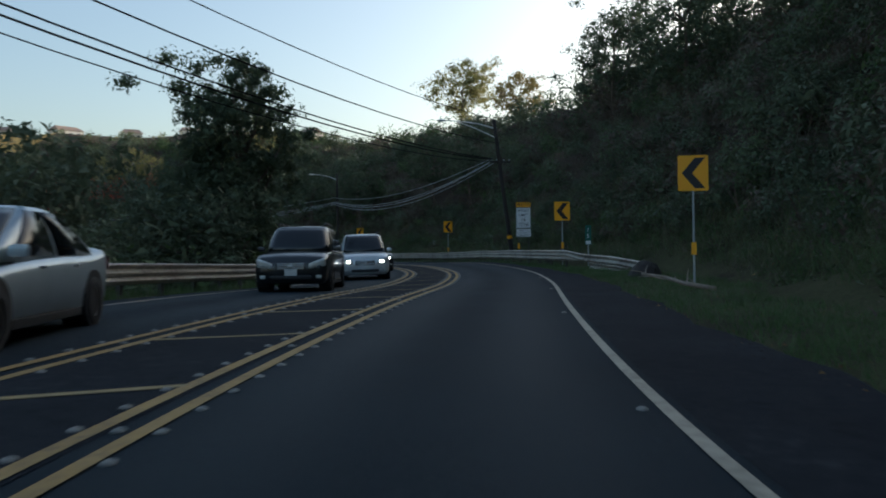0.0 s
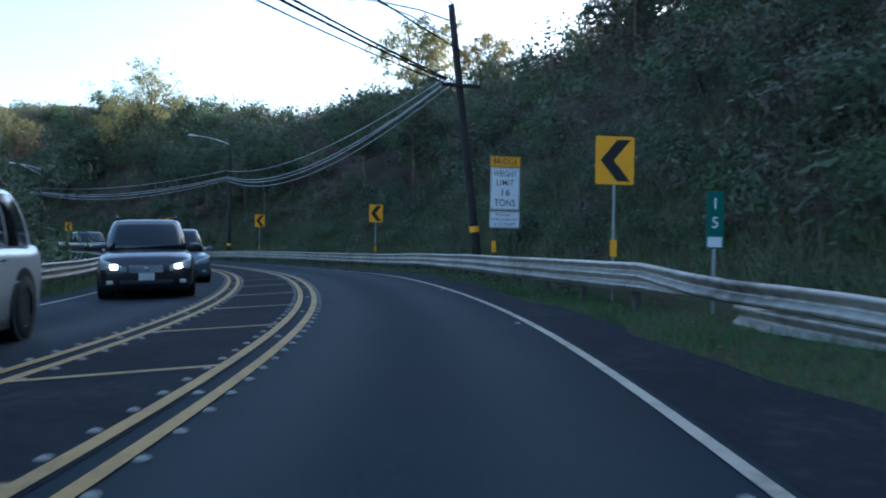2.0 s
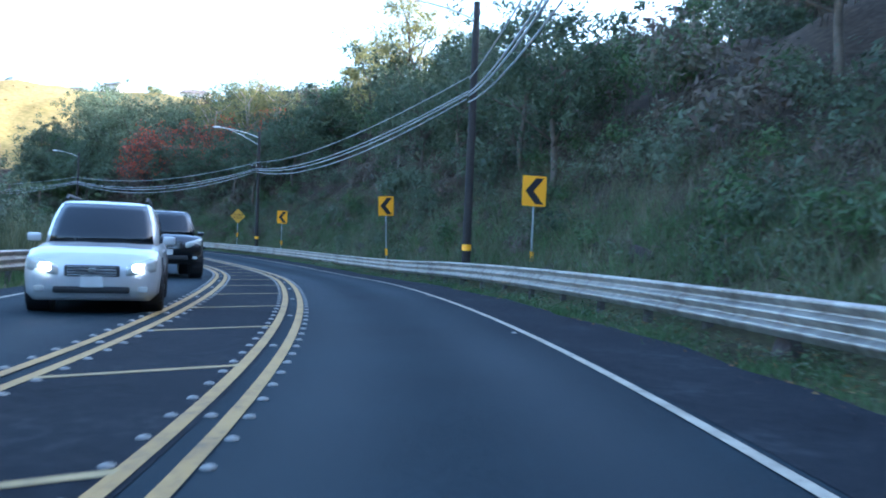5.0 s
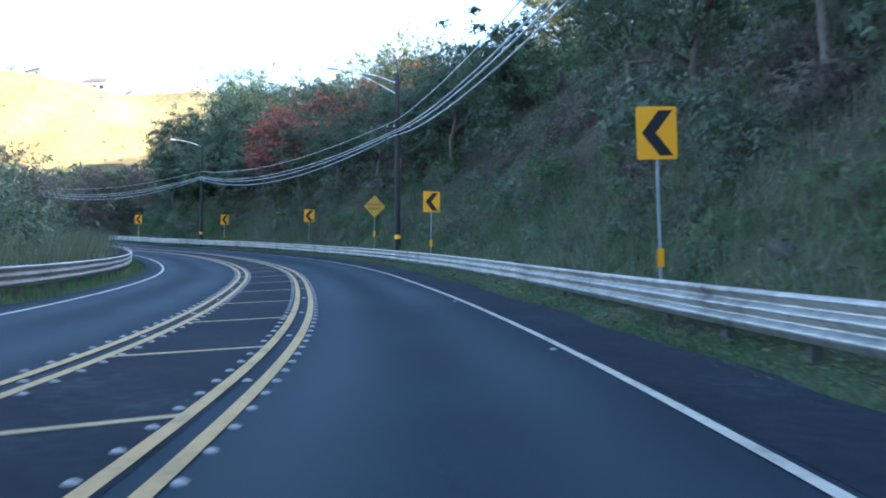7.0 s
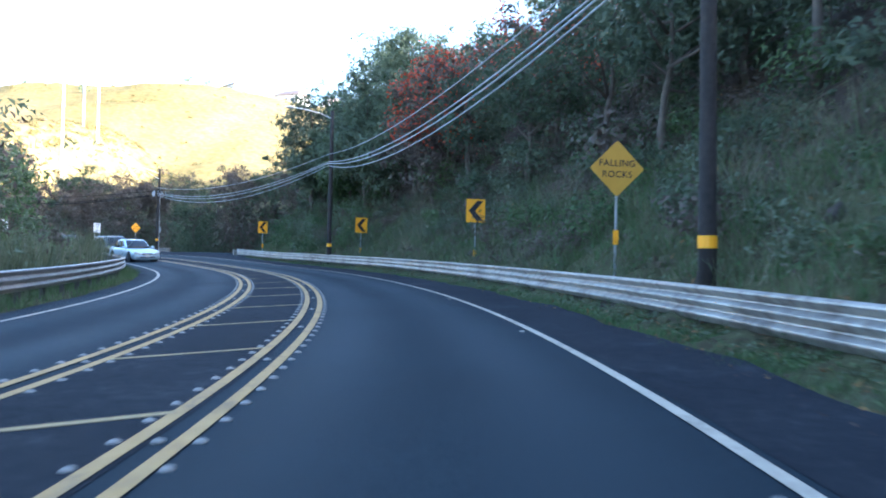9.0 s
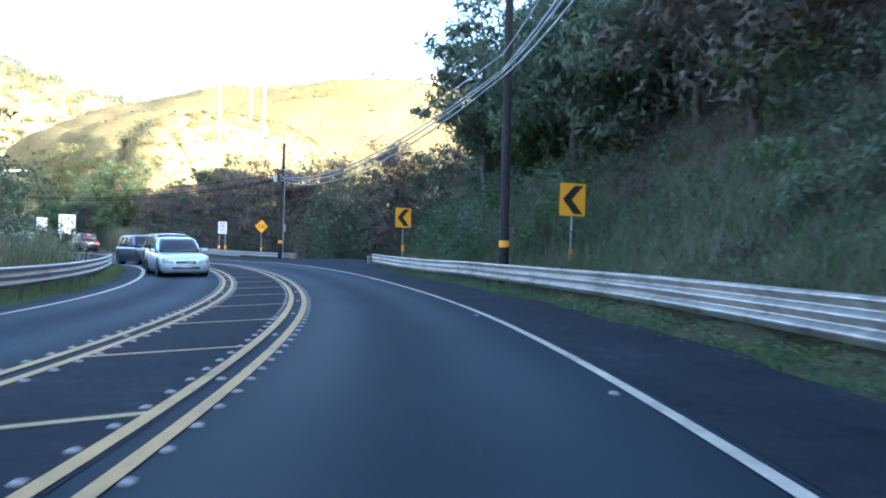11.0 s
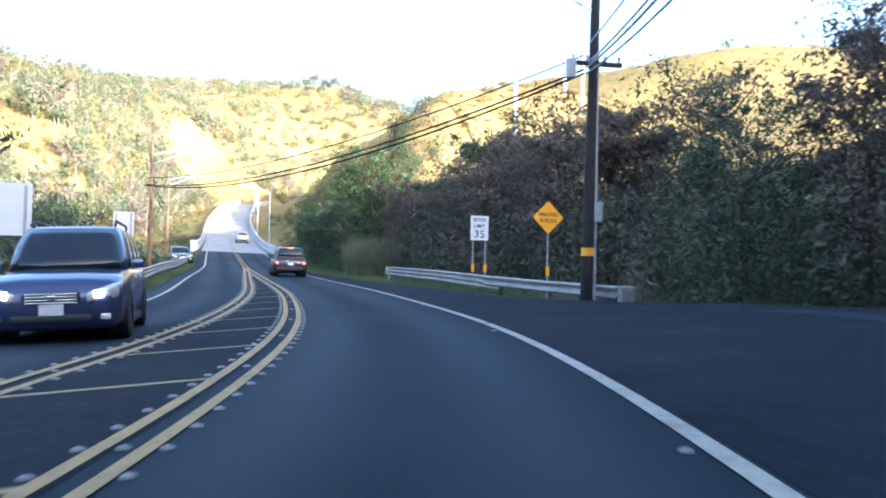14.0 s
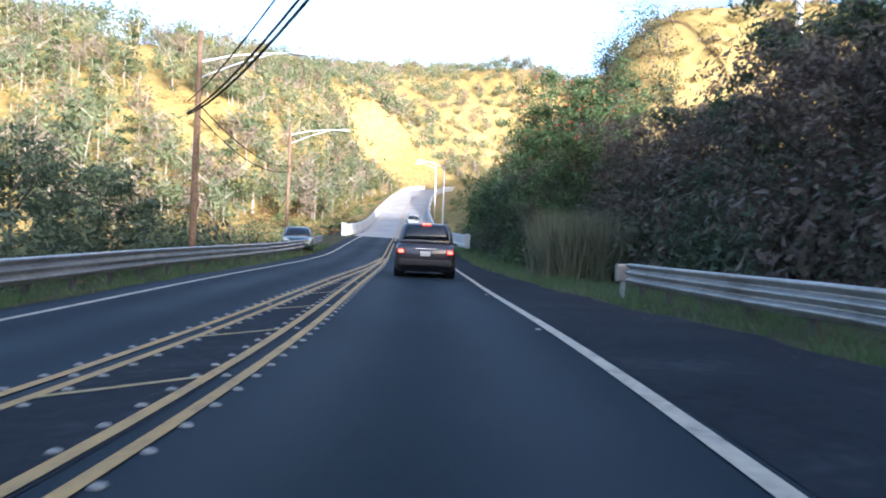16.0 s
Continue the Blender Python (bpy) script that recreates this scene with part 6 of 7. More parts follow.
def fallen_branch(s, u):
    x, y, _ = on_road(s, u)
    z = float(ground_z(x, y)[0])
    root = thing("fallen_branch", x, y, z, heading(s) - 60, "pale dead branch fallen among the weeds", "branch")
    rng = np.random.default_rng(5)
    bm = bmesh.new()
    tube(bm, [(-1.3, 0, 0.35), (-0.5, 0.1, 0.28), (0.4, -0.05, 0.16), (1.3, 0.1, 0.06)], [0.035, 0.045, 0.055, 0.06], 8)
    limb = part("limb", bm, M["dry_wood"], root, smooth=True)
    for k in range(6):
        a = Vector((-1.2 + 0.4 * k, 0.03, 0.33 - 0.05 * k))
        b = a + Vector((rng.uniform(-0.7, -0.2), rng.uniform(-0.5, 0.5), rng.uniform(0.05, 0.4)))
        bm = bmesh.new()
        tube(bm, [a, (a + b) / 2 + Vector((0, 0, 0.04)), b], [0.022, 0.014, 0.006], 6)
        part("twig", bm, M["dry_wood"], limb)


fallen_branch(63.3, 2.9)


def stump(s, u):
    x, y, _ = on_road(s, u)
    z = float(ground_z(x, y)[0])
    rng = np.random.default_rng(8)
    bm = bmesh.new()
    tube(bm, [(0, 0, -0.2), (0.0, 0, 0.12), (0.05, 0.02, 0.36), (0.08, 0.0, 0.50)], [0.62, 0.54, 0.42, 0.24], 12)
    for v in bm.verts:
        v.co.x += rng.uniform(-0.04, 0.04)
        v.co.z += rng.uniform(-0.05, 0.05)
    ob = new("tree_stump", from_bm("tree_stump", bm, M["timber"]))
    ob.matrix_world = pose(x, y, z, 0, 12, 0)
    tagged(ob, "dark weathered tree stump beside the guardrail's end", "stump")


stump(69.8, 3.3)


def litter(s, u):
    """A crumpled sheet of packaging caught in the scrub."""
    x, y, _ = on_road(s, u)
    z = float(ground_z(x, y)[0])
    rng = np.random.default_rng(12)
    bm = bmesh.new()
    g = [[bm.verts.new((0.05 * i + rng.uniform(-0.015, 0.015), rng.uniform(-0.05, 0.05), 0.06 * j + rng.uniform(-0.02, 0.02))) for i in range(5)] for j in range(7)]
    for j in range(6):
        for i in range(4):
            bm.faces.new((g[j][i], g[j][i + 1], g[j + 1][i + 1], g[j + 1][i]))
    bmesh.ops.solidify(bm, geom=bm.faces[:], thickness=0.004)
    ob = new("litter_sheet", from_bm("litter_sheet", bm, M["sign_white"]))
    ob.matrix_world = pose(x, y, z + 0.25, 10, 25, heading(s))
    tagged(ob, "crumpled white sheet caught in the scrub", "litter")


litter(112.4, 4.4)

# ------------------------------------------------------------------ bridge to the hills
def barrier(s, u, side, label):
    prof = [(0.0, -0.4), (0.0, 0.95), (0.08, 1.0), (0.24, 1.0), (0.32, 0.95), (0.32, 0.30), (0.42, 0.22), (0.42, -0.4)]
    m = len(prof)
    v = np.array([[on_road(a, b - side * w, h) for w, h in prof] for a, b in zip(s, u)]).reshape(-1, 3)
    i = np.arange(len(s) * m).reshape(len(s), m)
    f = np.concatenate([np.stack([i[:-1, :-1], i[1:, :-1], i[1:, 1:], i[:-1, 1:]], -1).reshape(-1, 4)])
    me = mesh_of("bridge_parapet", v, f, [M["concrete"]])
    root = tagged(new("bridge_parapet"), label, "parapet", "white walls of the bridge")
    part("wall", me, None, root)
    for k in (0, len(s) - 1):
        bm = bmesh.new()
        p = on_road(s[k], u[k] - side * 0.2, 0.55)
        box(bm, 0, 0, 0, 0.48, 0.6, 1.2, 0.08)
        ob = part("pier", bm, M["concrete"], root)
        ob.location = p
        ob.rotation_euler = (0, 0, radians(heading(s[k])))


sl = np.arange(318, S_END - 3, 2.0)
barrier(sl, np.interp(sl, [318, 330, 360], [-8.4, -7.9, -7.7]), -1, "white concrete wall along the bridge")
sr = np.arange(306, S_END - 3, 2.0)
barrier(sr, np.interp(sr, [306, 320, 340], [2.8, 1.5, 1.1]), 1, "white concrete wall along the bridge")


def lamp_post(s, u, top, reach):
    x, y, z = on_road(s, u)
    root = thing("street_lamp", x, y, z - 0.4, heading(s), "pale steel street lamp on the bridge", "street lamp", "lamps along the bridge")
    bm = bmesh.new()
    tube(bm, [(0, 0, 0), (0, 0, top * 0.5), (0, 0, top)], [0.11, 0.085, 0.06], 10)
    part("pole", bm, M["sign_back"], root, smooth=True)
    bm = bmesh.new()
    tube(bm, [(0, 0, top - 0.1), (reach * 0.5, 0, top + 0.5), (reach, 0, top + 0.7)], [0.04, 0.035, 0.03], 8)
    arm = part("lamp_arm", bm, M["sign_back"], root)
    bm = bmesh.new()
    sg = 1 if reach > 0 else -1
    tube(bm, [(reach, 0, top + 0.7), (reach + sg * 0.15, 0, top + 0.7), (reach + sg * 0.55, 0, top + 0.68), (reach + sg * 0.8, 0, top + 0.64)], [0.05, 0.13, 0.15, 0.04], 10)
    part("lamp_head", bm, M["sign_back"], arm, smooth=True)


for s, u in ((340, 1.9), (372, 1.8), (404, 1.8)):
    lamp_post(s, u, 8.5, -2.6)

# ------------------------------------------------------------------ vehicles
M["tyre"] = material("tyre", [(0.012, 0.012, 0.012), (0.022, 0.022, 0.022)], 0.85, scale=20, bump=0.3)
M["rim"] = material("rim", [(0.35, 0.35, 0.36), (0.5, 0.5, 0.51)], 0.35, 0.8, scale=8)
M["trim_black"] = material("trim_black", [(0.010, 0.010, 0.011), (0.018, 0.018, 0.019)], 0.6, scale=10)
M["chrome"] = material("chrome", [(0.55, 0.56, 0.57), (0.66, 0.67, 0.68)], 0.18, 0.9, scale=6)
M["car_glass"] = material("car_glass", [(0.008, 0.010, 0.012), (0.014, 0.017, 0.020)], 0.08, scale=2, spec=0.5)
M["lens_clear"] = material("lens_clear", [(0.42, 0.42, 0.39), (0.60, 0.60, 0.55)], 0.12, 0.2, scale=12, coat=0.5)
M["lens_red"] = material("lens_red", [(0.20, 0.010, 0.010), (0.28, 0.018, 0.015)], 0.2, scale=12, coat=0.5)
M["number_plate"] = material("number_plate", [(0.50, 0.50, 0.47), (0.60, 0.60, 0.57)], 0.5, scale=12)
M["lit_head"] = glowing("lit_head", (1.0, 0.93, 0.80), 9.0)
M["lit_tail"] = glowing("lit_tail", (1.0, 0.10, 0.05), 1.4)


def paint(name, c, metal=0.35, rough=0.32):
    M[name] = material(name, [tuple(v * 0.85 for v in c), c, tuple(min(1, v * 1.1) for v in c)], rough, metal, scale=2.0, big=0.4, coat=0.7)
    return M[name]


def loft(bm, rings, close=True):
    rows = [[bm.verts.new(p) for p in r] for r in rings]
    n = len(rows[0])
    for a, b in zip(rows, rows[1:]):
        for k in range(n):
            bm.faces.new((a[k], a[(k + 1) % n], b[(k + 1) % n], b[k]))
    if close:
        bm.faces.new(rows[0][::-1])
        bm.faces.new(rows[-1])
    bmesh.ops.recalc_face_normals(bm, faces=bm.faces[:])


def wheel_meshes(r, w):
    bm = bmesh.new()
    prof = [(r * 0.62, -w / 2), (r * 0.90, -w / 2), (r * 0.985, -w * 0.36), (r, 0), (r * 0.985, w * 0.36), (r * 0.90, w / 2), (r * 0.62, w / 2)]
    rows = [[bm.verts.new((x, q * math.cos(a), q * math.sin(a))) for q, x in prof] for a in np.linspace(0, 2 * math.pi, 20, endpoint=False)]
    for k in range(20):
        a, b = rows[k], rows[(k + 1) % 20]
        for j in range(len(prof) - 1):
            bm.faces.new((a[j], a[j + 1], b[j + 1], b[j]))
    tyre = from_bm("tyre", bm, M["tyre"], True)
    bm = bmesh.new()
    for k in range(5):
        m = Matrix.Rotation(k * 2 * math.pi / 5, 4, "X")
        box(bm, 0, 0, r * 0.36, w * 0.5, r * 0.16, r * 0.56, 0.01, m)
    tube(bm, [(-w * 0.3, 0, 0), (w * 0.3, 0, 0)], r * 0.15, 10)
    ring = [(r * 0.64, -w * 0.42), (r * 0.64, w * 0.42), (r * 0.57, w * 0.40), (r * 0.57, -w * 0.40)]
    rows = [[bm.verts.new((x, q * math.cos(a), q * math.sin(a))) for q, x in ring] for a in np.linspace(0, 2 * math.pi, 20, endpoint=False)]
    for k in range(20):
        a, b = rows[k], rows[(k + 1) % 20]
        for j in range(4):
            bm.faces.new((a[j], a[(j + 1) % 4], b[(j + 1) % 4], b[j]))
    rim = from_bm("rim", bm, M["rim"])
    return tyre, rim


def car(s, u, away, kind, colour, label, length, width, height, lit="", group="vehicles on the road", ride=0.20, x_y=None, name="car", category="car", turn=0.0):
    """A road vehicle. away: it drives the way of the camera; kind: suv, sedan, hatch, box or pickup."""
    if x_y is None:
        x, y, z = on_road(s, u)
    else:
        x, y = x_y
        z = float(ground_z(x, y)[0])
    h0 = heading(s) + (0 if away else 180) + turn + (8 if x_y is None and not away else 0)
    root = thing(name, x, y, z, h0, label, category, group)
    if x_y is None:
        ahead = Vector(on_road(s + 1.5, u)) - Vector(on_road(s - 1.5, u))
        tilt = math.degrees(math.asin(ahead.normalized().z)) * (1 if away else -1)
        bank = math.degrees(math.atan(at(s)[5])) * (1 if away else -1)
        root.matrix_world = Matrix.Translation((x, y, z)) @ pose(0, 0, 0, 0, 0, h0) @ pose(0, 0, 0, tilt, -bank, 0)
    L, hw, H = length, width / 2, height
    r = {"suv": 0.36, "pickup": 0.44, "box": 0.32}.get(kind, 0.315)
    belt = {"suv": 0.60, "pickup": 0.62, "box": 0.58, "sedan": 0.62, "hatch": 0.61, "wedge": 0.61}[kind] * H
    # stations from the tail (0) to the nose (1): place, half width, underside, top of the lower body
    if kind == "suv":
        st = [(0.0, 0.86, ride + 0.25, belt * 0.86), (0.025, 0.95, ride + 0.10, belt * 0.98), (0.12, 0.99, ride, belt), (0.4, 1.0, ride, belt), (0.70, 1.0, ride, belt * 0.98), (0.82, 0.99, ride, belt * 0.93), (0.94, 0.97, ride + 0.01, belt * 0.87), (0.985, 0.90, ride + 0.04, belt * 0.76), (1.0, 0.78, ride + 0.14, belt * 0.65)]
        g = (0.03, 0.09, 0.60, 0.74)
    elif kind == "box":
        st = [(0.0, 0.90, ride + 0.2, belt * 0.9), (0.02, 0.97, ride + 0.06, belt), (0.12, 1.0, ride, belt), (0.5, 1.0, ride, belt), (0.76, 1.0, ride, belt * 0.97), (0.92, 0.97, ride + 0.03, belt * 0.88), (0.985, 0.90, ride + 0.03, belt * 0.76), (1.0, 0.80, ride + 0.12, belt * 0.64)]
        g = (0.015, 0.035, 0.70, 0.80)
    elif kind == "pickup":
        st = [(0.0, 0.93, ride + 0.30, belt * 0.98), (0.015, 0.97, ride + 0.22, belt), (0.30, 1.0, ride + 0.14, belt), (0.5, 1.0, ride + 0.12, belt), (0.72, 1.0, ride + 0.12, belt), (0.88, 1.0, ride + 0.14, belt * 0.97), (0.97, 0.95, ride + 0.2, belt * 0.92), (1.0, 0.86, ride + 0.3, belt * 0.80)]
        g = (0.34, 0.38, 0.62, 0.73)
    elif kind == "wedge":
        st = [(0.0, 0.80, ride + 0.28, belt * 1.08), (0.03, 0.92, ride + 0.12, belt * 1.10), (0.14, 0.98, ride, belt * 1.04), (0.45, 1.0, ride, belt), (0.72, 1.0, ride, belt * 0.92), (0.86, 0.97, ride, belt * 0.82), (0.96, 0.90, ride + 0.05, belt * 0.68), (1.0, 0.74, ride + 0.16, belt * 0.52)]
        g = (0.05, 0.40, 0.56, 0.80)
    else:
        tail = 1.0 if kind == "sedan" else 0.98
        st = [(0.0, 0.80, ride + 0.25, belt * 0.80 * tail), (0.025, 0.92, ride + 0.10, belt * 0.95 * tail), (0.14, 0.98, ride, belt * tail), (0.4, 1.0, ride, belt), (0.66, 1.0, ride, belt * 0.96), (0.82, 0.99, ride - 0.01, belt * 0.91), (0.94, 0.96, ride - 0.02, belt * 0.83), (0.985, 0.89, ride - 0.01, belt * 0.72), (1.0, 0.76, ride + 0.06, belt * 0.60)]
        g = (0.13, 0.30, 0.54, 0.72) if kind == "sedan" else (0.03, 0.14, 0.54, 0.74)
    q = np.array(st)
    m = np.gradient(q[:, 1:], q[:, 0], axis=0)
    fine = []
    for k in range(len(q) - 1):
        h = q[k + 1, 0] - q[k, 0]
        for t in np.linspace(0, 1, 5)[:-1] if k < len(q) - 2 else np.linspace(0, 1, 5):
            v = (2 * t**3 - 3 * t**2 + 1) * q[k, 1:] + (t**3 - 2 * t**2 + t) * h * m[k] + (3 * t**2 - 2 * t**3) * q[k + 1, 1:] + (t**3 - t**2) * h * m[k + 1]
            fine.append((q[k, 0] + t * h, *v))
    rings = []
    for f, w, zb, zt in fine:
        w *= hw
        yy = (f - 0.5) * L
        mid = zb + (zt - zb) * 0.55
        half = [(w * 0.86, zb), (w * 0.97, zb + 0.10), (w, mid), (w * 0.985, zt - (zt - zb) * 0.16), (w * 0.93, zt - 0.03), (w * 0.80, zt), (w * 0.4, zt + 0.025)]
        rings.append([(a, yy, b) for a, b in half] + [(-a, yy, b) for a, b in half[::-1]])
    bm = bmesh.new()
    loft(bm, rings)
    body = part("body", bm, colour, root, smooth=True)
    for p in body.data.polygons:
        p.use_smooth = True
    # cabin
    yr0, yr1, yf1, yf0 = [(v - 0.5) * L for v in g]
    wb, wt = hw * 0.92, hw * 0.72
    zb0, zt0 = belt - 0.03, H
    def cabin_at(t):
        """Half width, tail and front of the cabin and height at t, from the belt line (0) to the roof (1)."""
        bow = math.sin(min(t, 1.0) * math.pi) * 0.035
        return wb + (wt - wb) * t + bow, yr0 + (yr1 - yr0) * t - bow, yf0 + (yf1 - yf0) * t + bow, zb0 + (zt0 - zb0) * (1 - (1 - t) ** 1.15)

    ACROSS = (0.97, 0.90, 0.75, 0.5, 0.2, -0.2, -0.5, -0.75, -0.90, -0.97)

    def front_y(y, k):
        return y - 0.15 * abs(k) ** 2.6 - 0.10 * max(0.0, abs(k) - 0.9) / 0.1

    def back_y(y, k):
        return y + 0.08 * abs(k) ** 2.6 + 0.10 * max(0.0, abs(k) - 0.9) / 0.1

    cab = []
    for t, shrink, rise in ((0.0, 0, 0), (0.25, 0, 0), (0.5, 0, 0), (0.75, 0, 0), (0.90, 0.005, 0), (0.97, 0.03, 0), (1.0, 0.09, 0.0), (1.0, 0.28, 0.022), (1.0, 0.5, 0.034)):
        w, ya, yb, zz = cabin_at(t)
        w, ya, yb, zz = w - shrink, ya + shrink * 1.3, yb - shrink * 1.3, zz + rise - 0.034
        ring = [(w, ya + (yb - ya) * q, zz) for q in (0.12, 0.3, 0.5, 0.7, 0.86)]
        ring += [(w * k, front_y(yb, k), zz) for k in ACROSS]
        ring += [(-w, ya + (yb - ya) * q, zz) for q in (0.86, 0.7, 0.5, 0.3, 0.12)]
        ring += [(-w * k, back_y(ya, k), zz) for k in ACROSS]
        cab.append(ring)
    bm = bmesh.new()
    loft(bm, cab)
    cabin = part("cabin", bm, colour, root, smooth=True)

    def pane(nm, rows, off):
        """Glass that follows the cabin: rows of points, set proud by off and closed behind."""
        bm = bmesh.new()
        nrm = Vector(off)
        front = [[bm.verts.new(Vector(q) + nrm) for q in row] for row in rows]
        rear = [[bm.verts.new(Vector(q) - nrm) for q in row] for row in rows]
        for g_, flip in ((front, False), (rear, True)):
            for a, b in zip(g_, g_[1:]):
                for k in range(len(a) - 1):
                    f = (a[k], a[k + 1], b[k + 1], b[k])
                    bm.faces.new(f[::-1] if flip else f)
        rim_f = front[0] + [r[-1] for r in front[1:]] + front[-1][-2::-1] + [r[0] for r in front[-2:0:-1]]
        rim_b = rear[0] + [r[-1] for r in rear[1:]] + rear[-1][-2::-1] + [r[0] for r in rear[-2:0:-1]]
        for k in range(len(rim_f)):
            n = (k + 1) % len(rim_f)
            bm.faces.new((rim_f[k], rim_b[k], rim_b[n], rim_f[n]))
        bmesh.ops.recalc_face_normals(bm, faces=bm.faces[:])
        return part(nm, bm, M["car_glass"], cabin, smooth=True)

    levels = (0.06, 0.25, 0.5, 0.75, 0.90)
    spans = (-0.90, -0.75, -0.5, -0.2, 0.2, 0.5, 0.75, 0.90)
    glass = lambda t: cabin_at(t)[:3] + (cabin_at(t)[3] - 0.034,)
    pane("windscreen", [[(glass(t)[0] * k, front_y(glass(t)[2], k), glass(t)[3]) for k in spans] for t in levels], (0, 0.010, 0.006))
    pane("rear_window", [[(glass(t)[0] * k * 0.94, back_y(glass(t)[1], k * 0.94), glass(t)[3]) for k in spans] for t in (0.24, 0.5, 0.75, 0.88)], (0, -0.010, 0.006))
    cuts = (0.10, 0.50, 0.87) if kind in ("sedan", "pickup", "wedge") else (0.10, 0.32, 0.60, 0.87)
    for sg in (-1, 1):
        for a, b in zip(cuts, cuts[1:]):
            rows = []
            for t in (0.08, 0.3, 0.5, 0.7, 0.87):
                w, ya, yb, zz = glass(t)
                rows.append([(sg * w, ya + (yb - ya) * (a + 0.015 + (b - a - 0.03) * q), zz) for q in (0, 0.5, 1)])
            pane("side_window", rows, (sg * 0.008, 0, 0.0))
    bm = bmesh.new()
    tube(bm, [(-wb * 0.5, front_y(yf0, 0.5) + 0.012, zb0 - 0.01), (0, yf0 + 0.02, zb0 + 0.012), (wb * 0.5, front_y(yf0, 0.5) + 0.012, zb0 - 0.005)], 0.012, 5)
    part("wiper", bm, M["trim_black"], cabin)
    # wheels, and dark discs that stand in for the shaded arch hollows
    tyre, rim = wheel_meshes(r, 0.22 if kind != "pickup" else 0.29)
    for fy in (0.185, 0.81):
        for sg in (-1, 1):
            bm = bmesh.new()
            tube(bm, [(sg * (hw - 0.30), 0, 0), (sg * (hw + 0.004), 0, 0)], r * 1.17, 18)
            arch = part("wheel_arch_shade", bm, M["trim_black"], root)
            arch.location = ((0, (fy - 0.5) * L, r + 0.03))
            wheel = part("wheel", tyre, None, root)
            wheel.location = (sg * (hw - 0.085), (fy - 0.5) * L, r)
            part("rim", rim, None, wheel)
    # Dark block below the floor, also filling in the shadow gap under the car.
    bm = bmesh.new()
    box(bm, 0, 0, ride + 0.06, hw * 1.5, L * 0.86, 0.16, 0.03)
    part("underbody_shade", bm, M["trim_black"], root)
    # nose
    nose, top = L / 2, st[-2][3]
    low = ride + 0.12

    def block(nm, cx, cy, cz, sx, sy, sz, mat, bev=0.03, par=None, lab="", sub=0.0):
        bm = bmesh.new()
        box(bm, cx, cy, cz, sx, sy, sz, bev)
        return part(nm, bm, mat, par or root, lab)

    gz = low + (top - low) * 0.66
    gh = (top - low) * (0.34 if kind not in ("pickup", "suv") else 0.38)
    grille = block("grille", 0, nose - 0.035, gz, hw * 0.80, 0.10, gh, M["trim_black"], 0.045)
    for k in (-0.34, -0.12, 0.12, 0.34):
        block("grille_bar", 0, nose + 0.012, gz + k * gh, hw * 0.70, 0.02, 0.016, M["chrome"], 0.004, grille)
    block("badge", 0, nose + 0.018, gz + gh * 0.05, 0.10, 0.02, 0.065, M["chrome"], 0.012, grille)
    block("air_intake", 0, nose - 0.03, low + (top - low) * 0.08, hw * 1.10, 0.10, (top - low) * 0.22, M["trim_black"], 0.04)
    block("front_number_plate", 0, nose + 0.012, low + (top - low) * 0.33, 0.30, 0.02, 0.15, M["number_plate"], 0.006)
    for sg in (-1, 1):
        lx = sg * hw * 0.70
        bm = bmesh.new()
        lh = gh * 0.85 if kind == "pickup" else 0.18
        box(bm, 0, 0, 0, hw * 0.46, 0.30, lh, 0.06)
        for v in bm.verts:          # swept back and up towards the wing
            out = v.co.x * sg / (hw * 0.23)
            v.co.y -= 0.10 * max(out, 0) ** 2
            v.co.z = v.co.z * (1 + 0.25 * out) + 0.055 * out
            v.co += Vector((lx, nose - 0.125, gz + 0.05))
        lamp = part("headlight", bm, M["lens_clear"], root, smooth=True)
        block("bulb", lx * 0.93, nose + 0.018, gz + 0.05, 0.12, 0.02, 0.09, M["lit_head"] if "head" in lit else M["lens_clear"], 0.012, lamp)
        block("fog_light", sg * hw * 0.74, nose - 0.045, low + (top - low) * 0.10, 0.13, 0.12, 0.08, M["lens_clear"], 0.02)
        mirror = block("door_mirror", sg * (hw + 0.07), yf0 - 0.30, belt + 0.05, 0.19, 0.10, 0.125, colour, 0.045)
        for fy in (0.30, 0.53):
            block("door_handle", sg * (hw * 0.985 + 0.004), (fy - 0.5) * L + 0.12, belt * 0.86, 0.03, 0.16, 0.03, M["chrome"] if kind != "pickup" else M["trim_black"], 0.008)
        block("sill", sg * (hw * 0.95), 0.0, ride + 0.02, 0.08, L * 0.44, 0.10, M["trim_black"], 0.02)
    # tail
    back = -L / 2
    tz = st[1][3] * 0.80
    for sg in (-1, 1):
        lamp = block("tail_light", sg * hw * 0.80, back + 0.10, tz, hw * 0.26, 0.24, 0.20, M["lens_red"], 0.05)
        if "tail" in lit:
            block("lit_lens", sg * hw * 0.80, back - 0.022, tz, hw * 0.16, 0.02, 0.09, M["lit_tail"], 0.008, lamp)
    block("rear_number_plate", 0, back - 0.012, tz - 0.06, 0.31, 0.02, 0.155, M["number_plate"], 0.006)
    block("rear_bumper", 0, back + 0.03, ride + 0.28, hw * 1.72, 0.20, 0.20, colour if kind != "suv" else M["trim_black"], 0.05)
    if kind in ("suv", "box", "hatch"):
        block("high_brake_light", 0, yr1 - 0.055, H - 0.06, 0.26, 0.05, 0.045, M["lit_tail"] if "tail" in lit else M["lens_red"], 0.01, cabin)
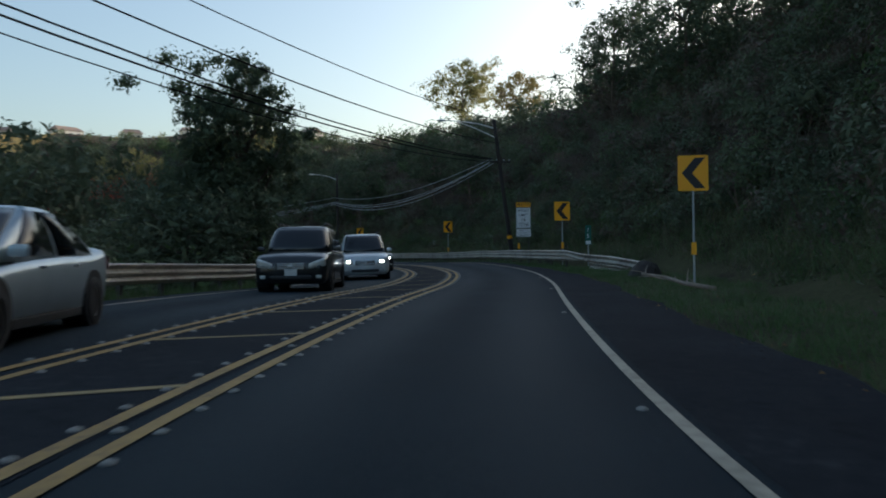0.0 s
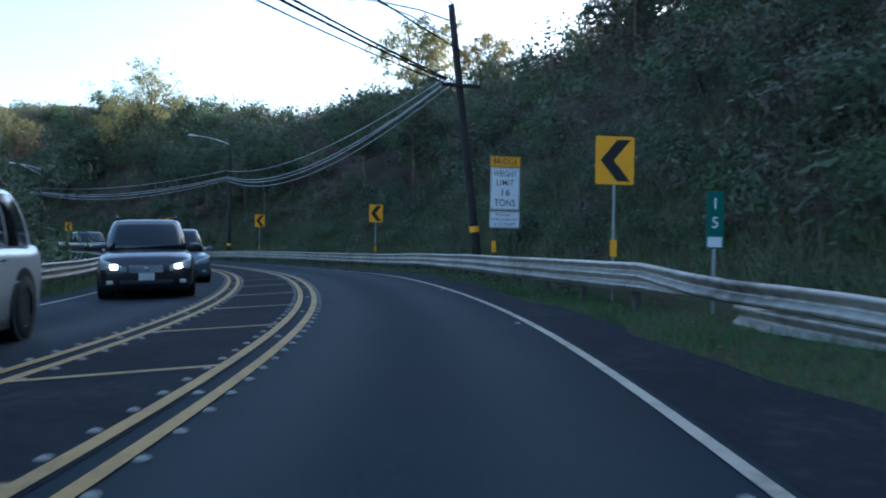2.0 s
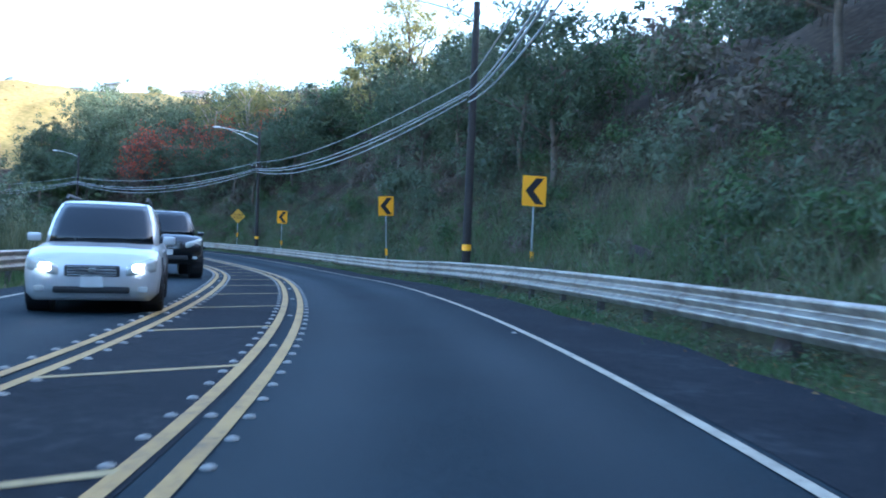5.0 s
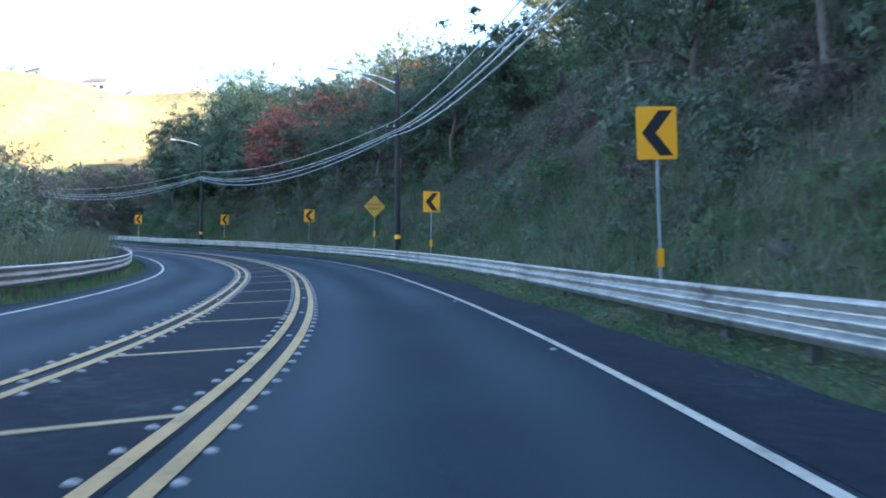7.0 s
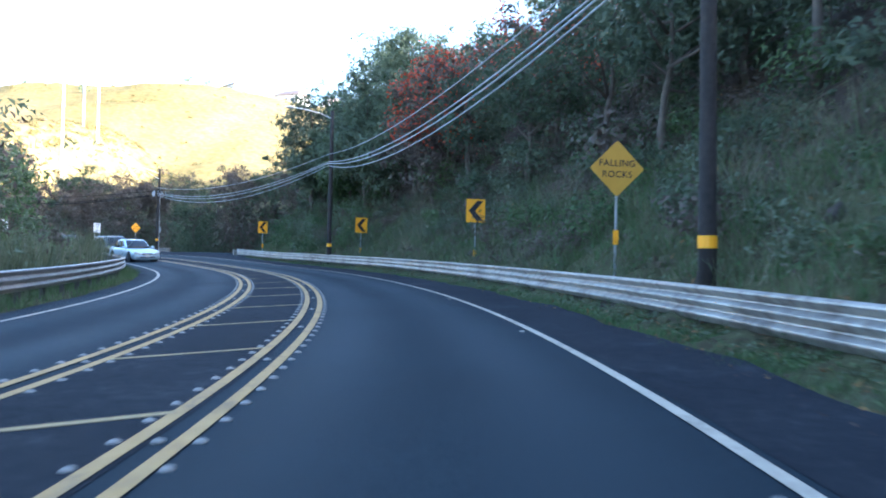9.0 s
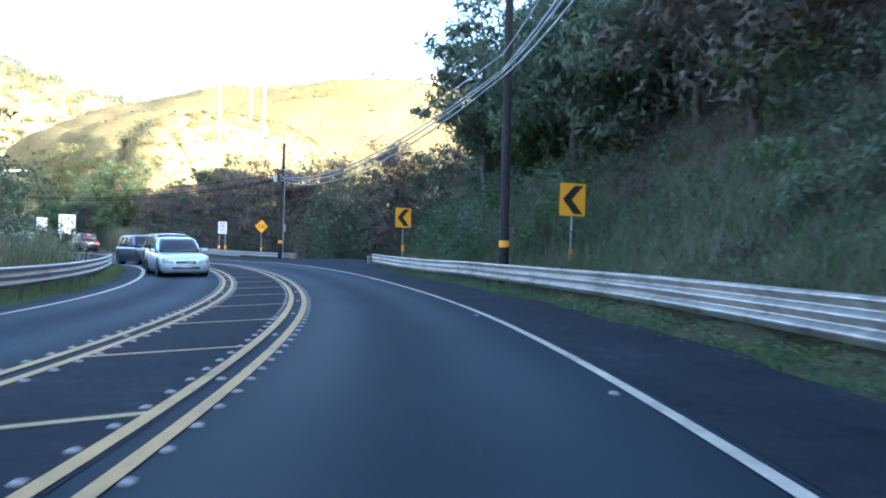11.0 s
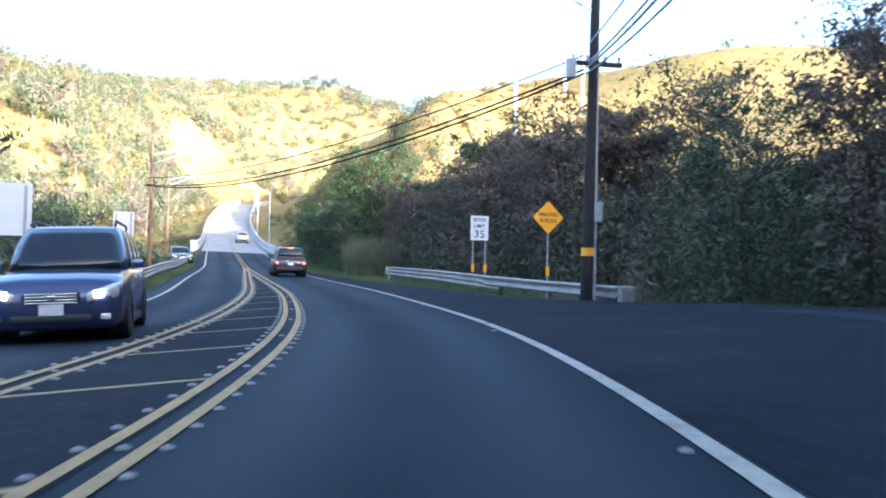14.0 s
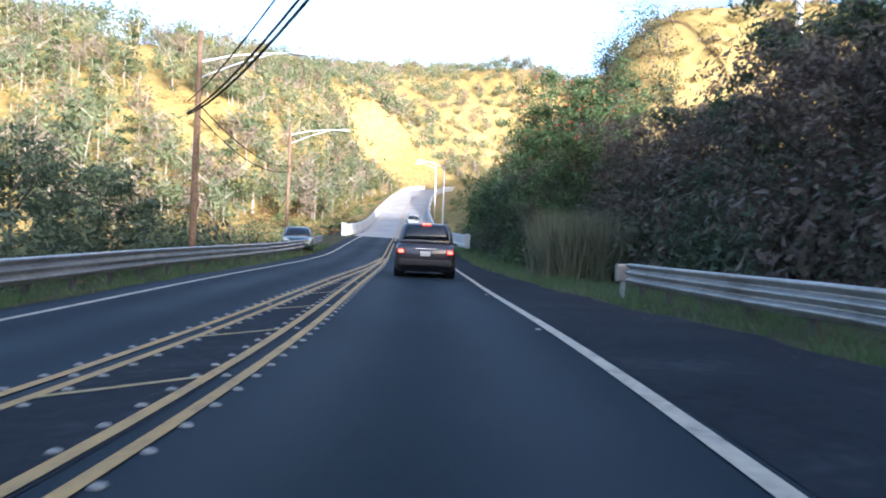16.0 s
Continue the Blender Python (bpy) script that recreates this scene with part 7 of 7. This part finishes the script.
        block("tailgate_trim", 0, back - 0.008, tz + 0.08, 0.62, 0.03, 0.05, M["chrome"], 0.01)
    if kind == "suv":
        for sg in (-1, 1):
            bm = bmesh.new()
            tube(bm, [(sg * wt * 0.93, yr1 + 0.2, H + 0.0), (sg * wt * 0.93, yr1 + 0.35, H + 0.06), (sg * wt * 0.93, yf1 - 0.4, H + 0.06), (sg * wt * 0.93, yf1 - 0.2, H - 0.01)], 0.022, 6)
            part("roof_rail", bm, M["trim_black"], root)
    if kind == "pickup":
        block("bed_liner", 0, (0.17 - 0.5) * L, belt + 0.004, hw * 1.5, L * 0.28, 0.02, M["trim_black"], 0.005)
        for sg in (-1, 1):
            block("bed_rail", sg * hw * 0.90, (0.17 - 0.5) * L, belt + 0.05, 0.12, L * 0.31, 0.10, colour, 0.03)
            for fy in (0.185, 0.81):
                block("fender_flare", sg * (hw + 0.03), (fy - 0.5) * L, r * 2.02, 0.12, r * 2.3, 0.10, M["trim_black"], 0.04)
    return root


OUT = lambda s: (U_YL(s) + U_WL(s)) / 2 - 0.25
car(269.6, -1.45, True, "suv", paint("paint_graphite", (0.046, 0.042, 0.046)), "dark brownish-grey SUV with red tail lights in the lane", 4.75, 1.90, 1.74, "tail")
car(51.2, OUT(53) - 0.15, False, "wedge", paint("paint_silver_blue", (0.36, 0.42, 0.45)), "silver-blue hybrid hatchback in the oncoming lane", 4.5, 1.76, 1.47, turn=3)
car(63.8, OUT(65), False, "suv", paint("paint_black", (0.014, 0.016, 0.018)), "black SUV in the oncoming lane", 4.55, 1.80, 1.70)
car(74.4, OUT(77), False, "suv", paint("paint_silver", (0.50, 0.52, 0.52)), "silver SUV with headlights on in the oncoming lane", 4.7, 1.83, 1.74, "head")
car(86.5, OUT(87), False, "suv", paint("paint_dark", (0.030, 0.028, 0.030)), "dark minivan with headlights on in the oncoming lane", 4.9, 1.86, 1.70, "head", name="minivan", category="minivan")
car(93.5, OUT(96), False, "box", paint("paint_slate", (0.13, 0.16, 0.19)), "slate-blue boxy hatchback in the oncoming lane", 4.25, 1.76, 1.62)
car(100.6, OUT(104), False, "sedan", paint("paint_champagne", (0.52, 0.51, 0.48)), "silver sedan with headlights on in the oncoming lane", 4.5, 1.71, 1.48, "head")
car(106.2, OUT(112)+0.25, False, "hatch", paint("paint_ink", (0.016, 0.016, 0.020)), "black hatchback in the oncoming lane", 4.45, 1.75, 1.47)
car(117.6, OUT(117.6)+0.5, False, "suv", paint("paint_pearl", (0.56, 0.56, 0.55)), "white crossover with headlights on in the oncoming lane", 4.6, 1.80, 1.68, "head")
car(130.3, OUT(131) - 0.1, False, "pickup", paint("paint_coal", (0.020, 0.021, 0.024)), "lifted black pickup truck in the oncoming lane", 5.7, 2.02, 2.02, ride=0.42, name="pickup_truck", category="pickup truck")
car(215.2, OUT(215), False, "sedan", paint("paint_sky", (0.42, 0.52, 0.58)), "pale blue sedan in the oncoming lane", 4.8, 1.80, 1.49)
car(221.6, OUT(224), False, "suv", paint("paint_night", (0.022, 0.025, 0.028)), "dark crossover in the oncoming lane", 4.6, 1.80, 1.66)
car(233.0, OUT(233), False, "suv", paint("paint_navy", (0.030, 0.042, 0.10)), "dark blue SUV with headlights on in the oncoming lane", 4.6, 1.80, 1.70, "head")
car(290.1, 0, False, "hatch", paint("paint_teal", (0.030, 0.065, 0.070)), "dark teal car parked on the grass verge", 4.3, 1.72, 1.42, x_y=tuple(float(v) for v in on_road(289.5, -8.6)[:2]), group="", turn=8)
car(349.1, -1.7, True, "suv", paint("paint_white", (0.68, 0.68, 0.66)), "white vehicle on the sunlit bridge", 4.8, 1.86, 1.75)
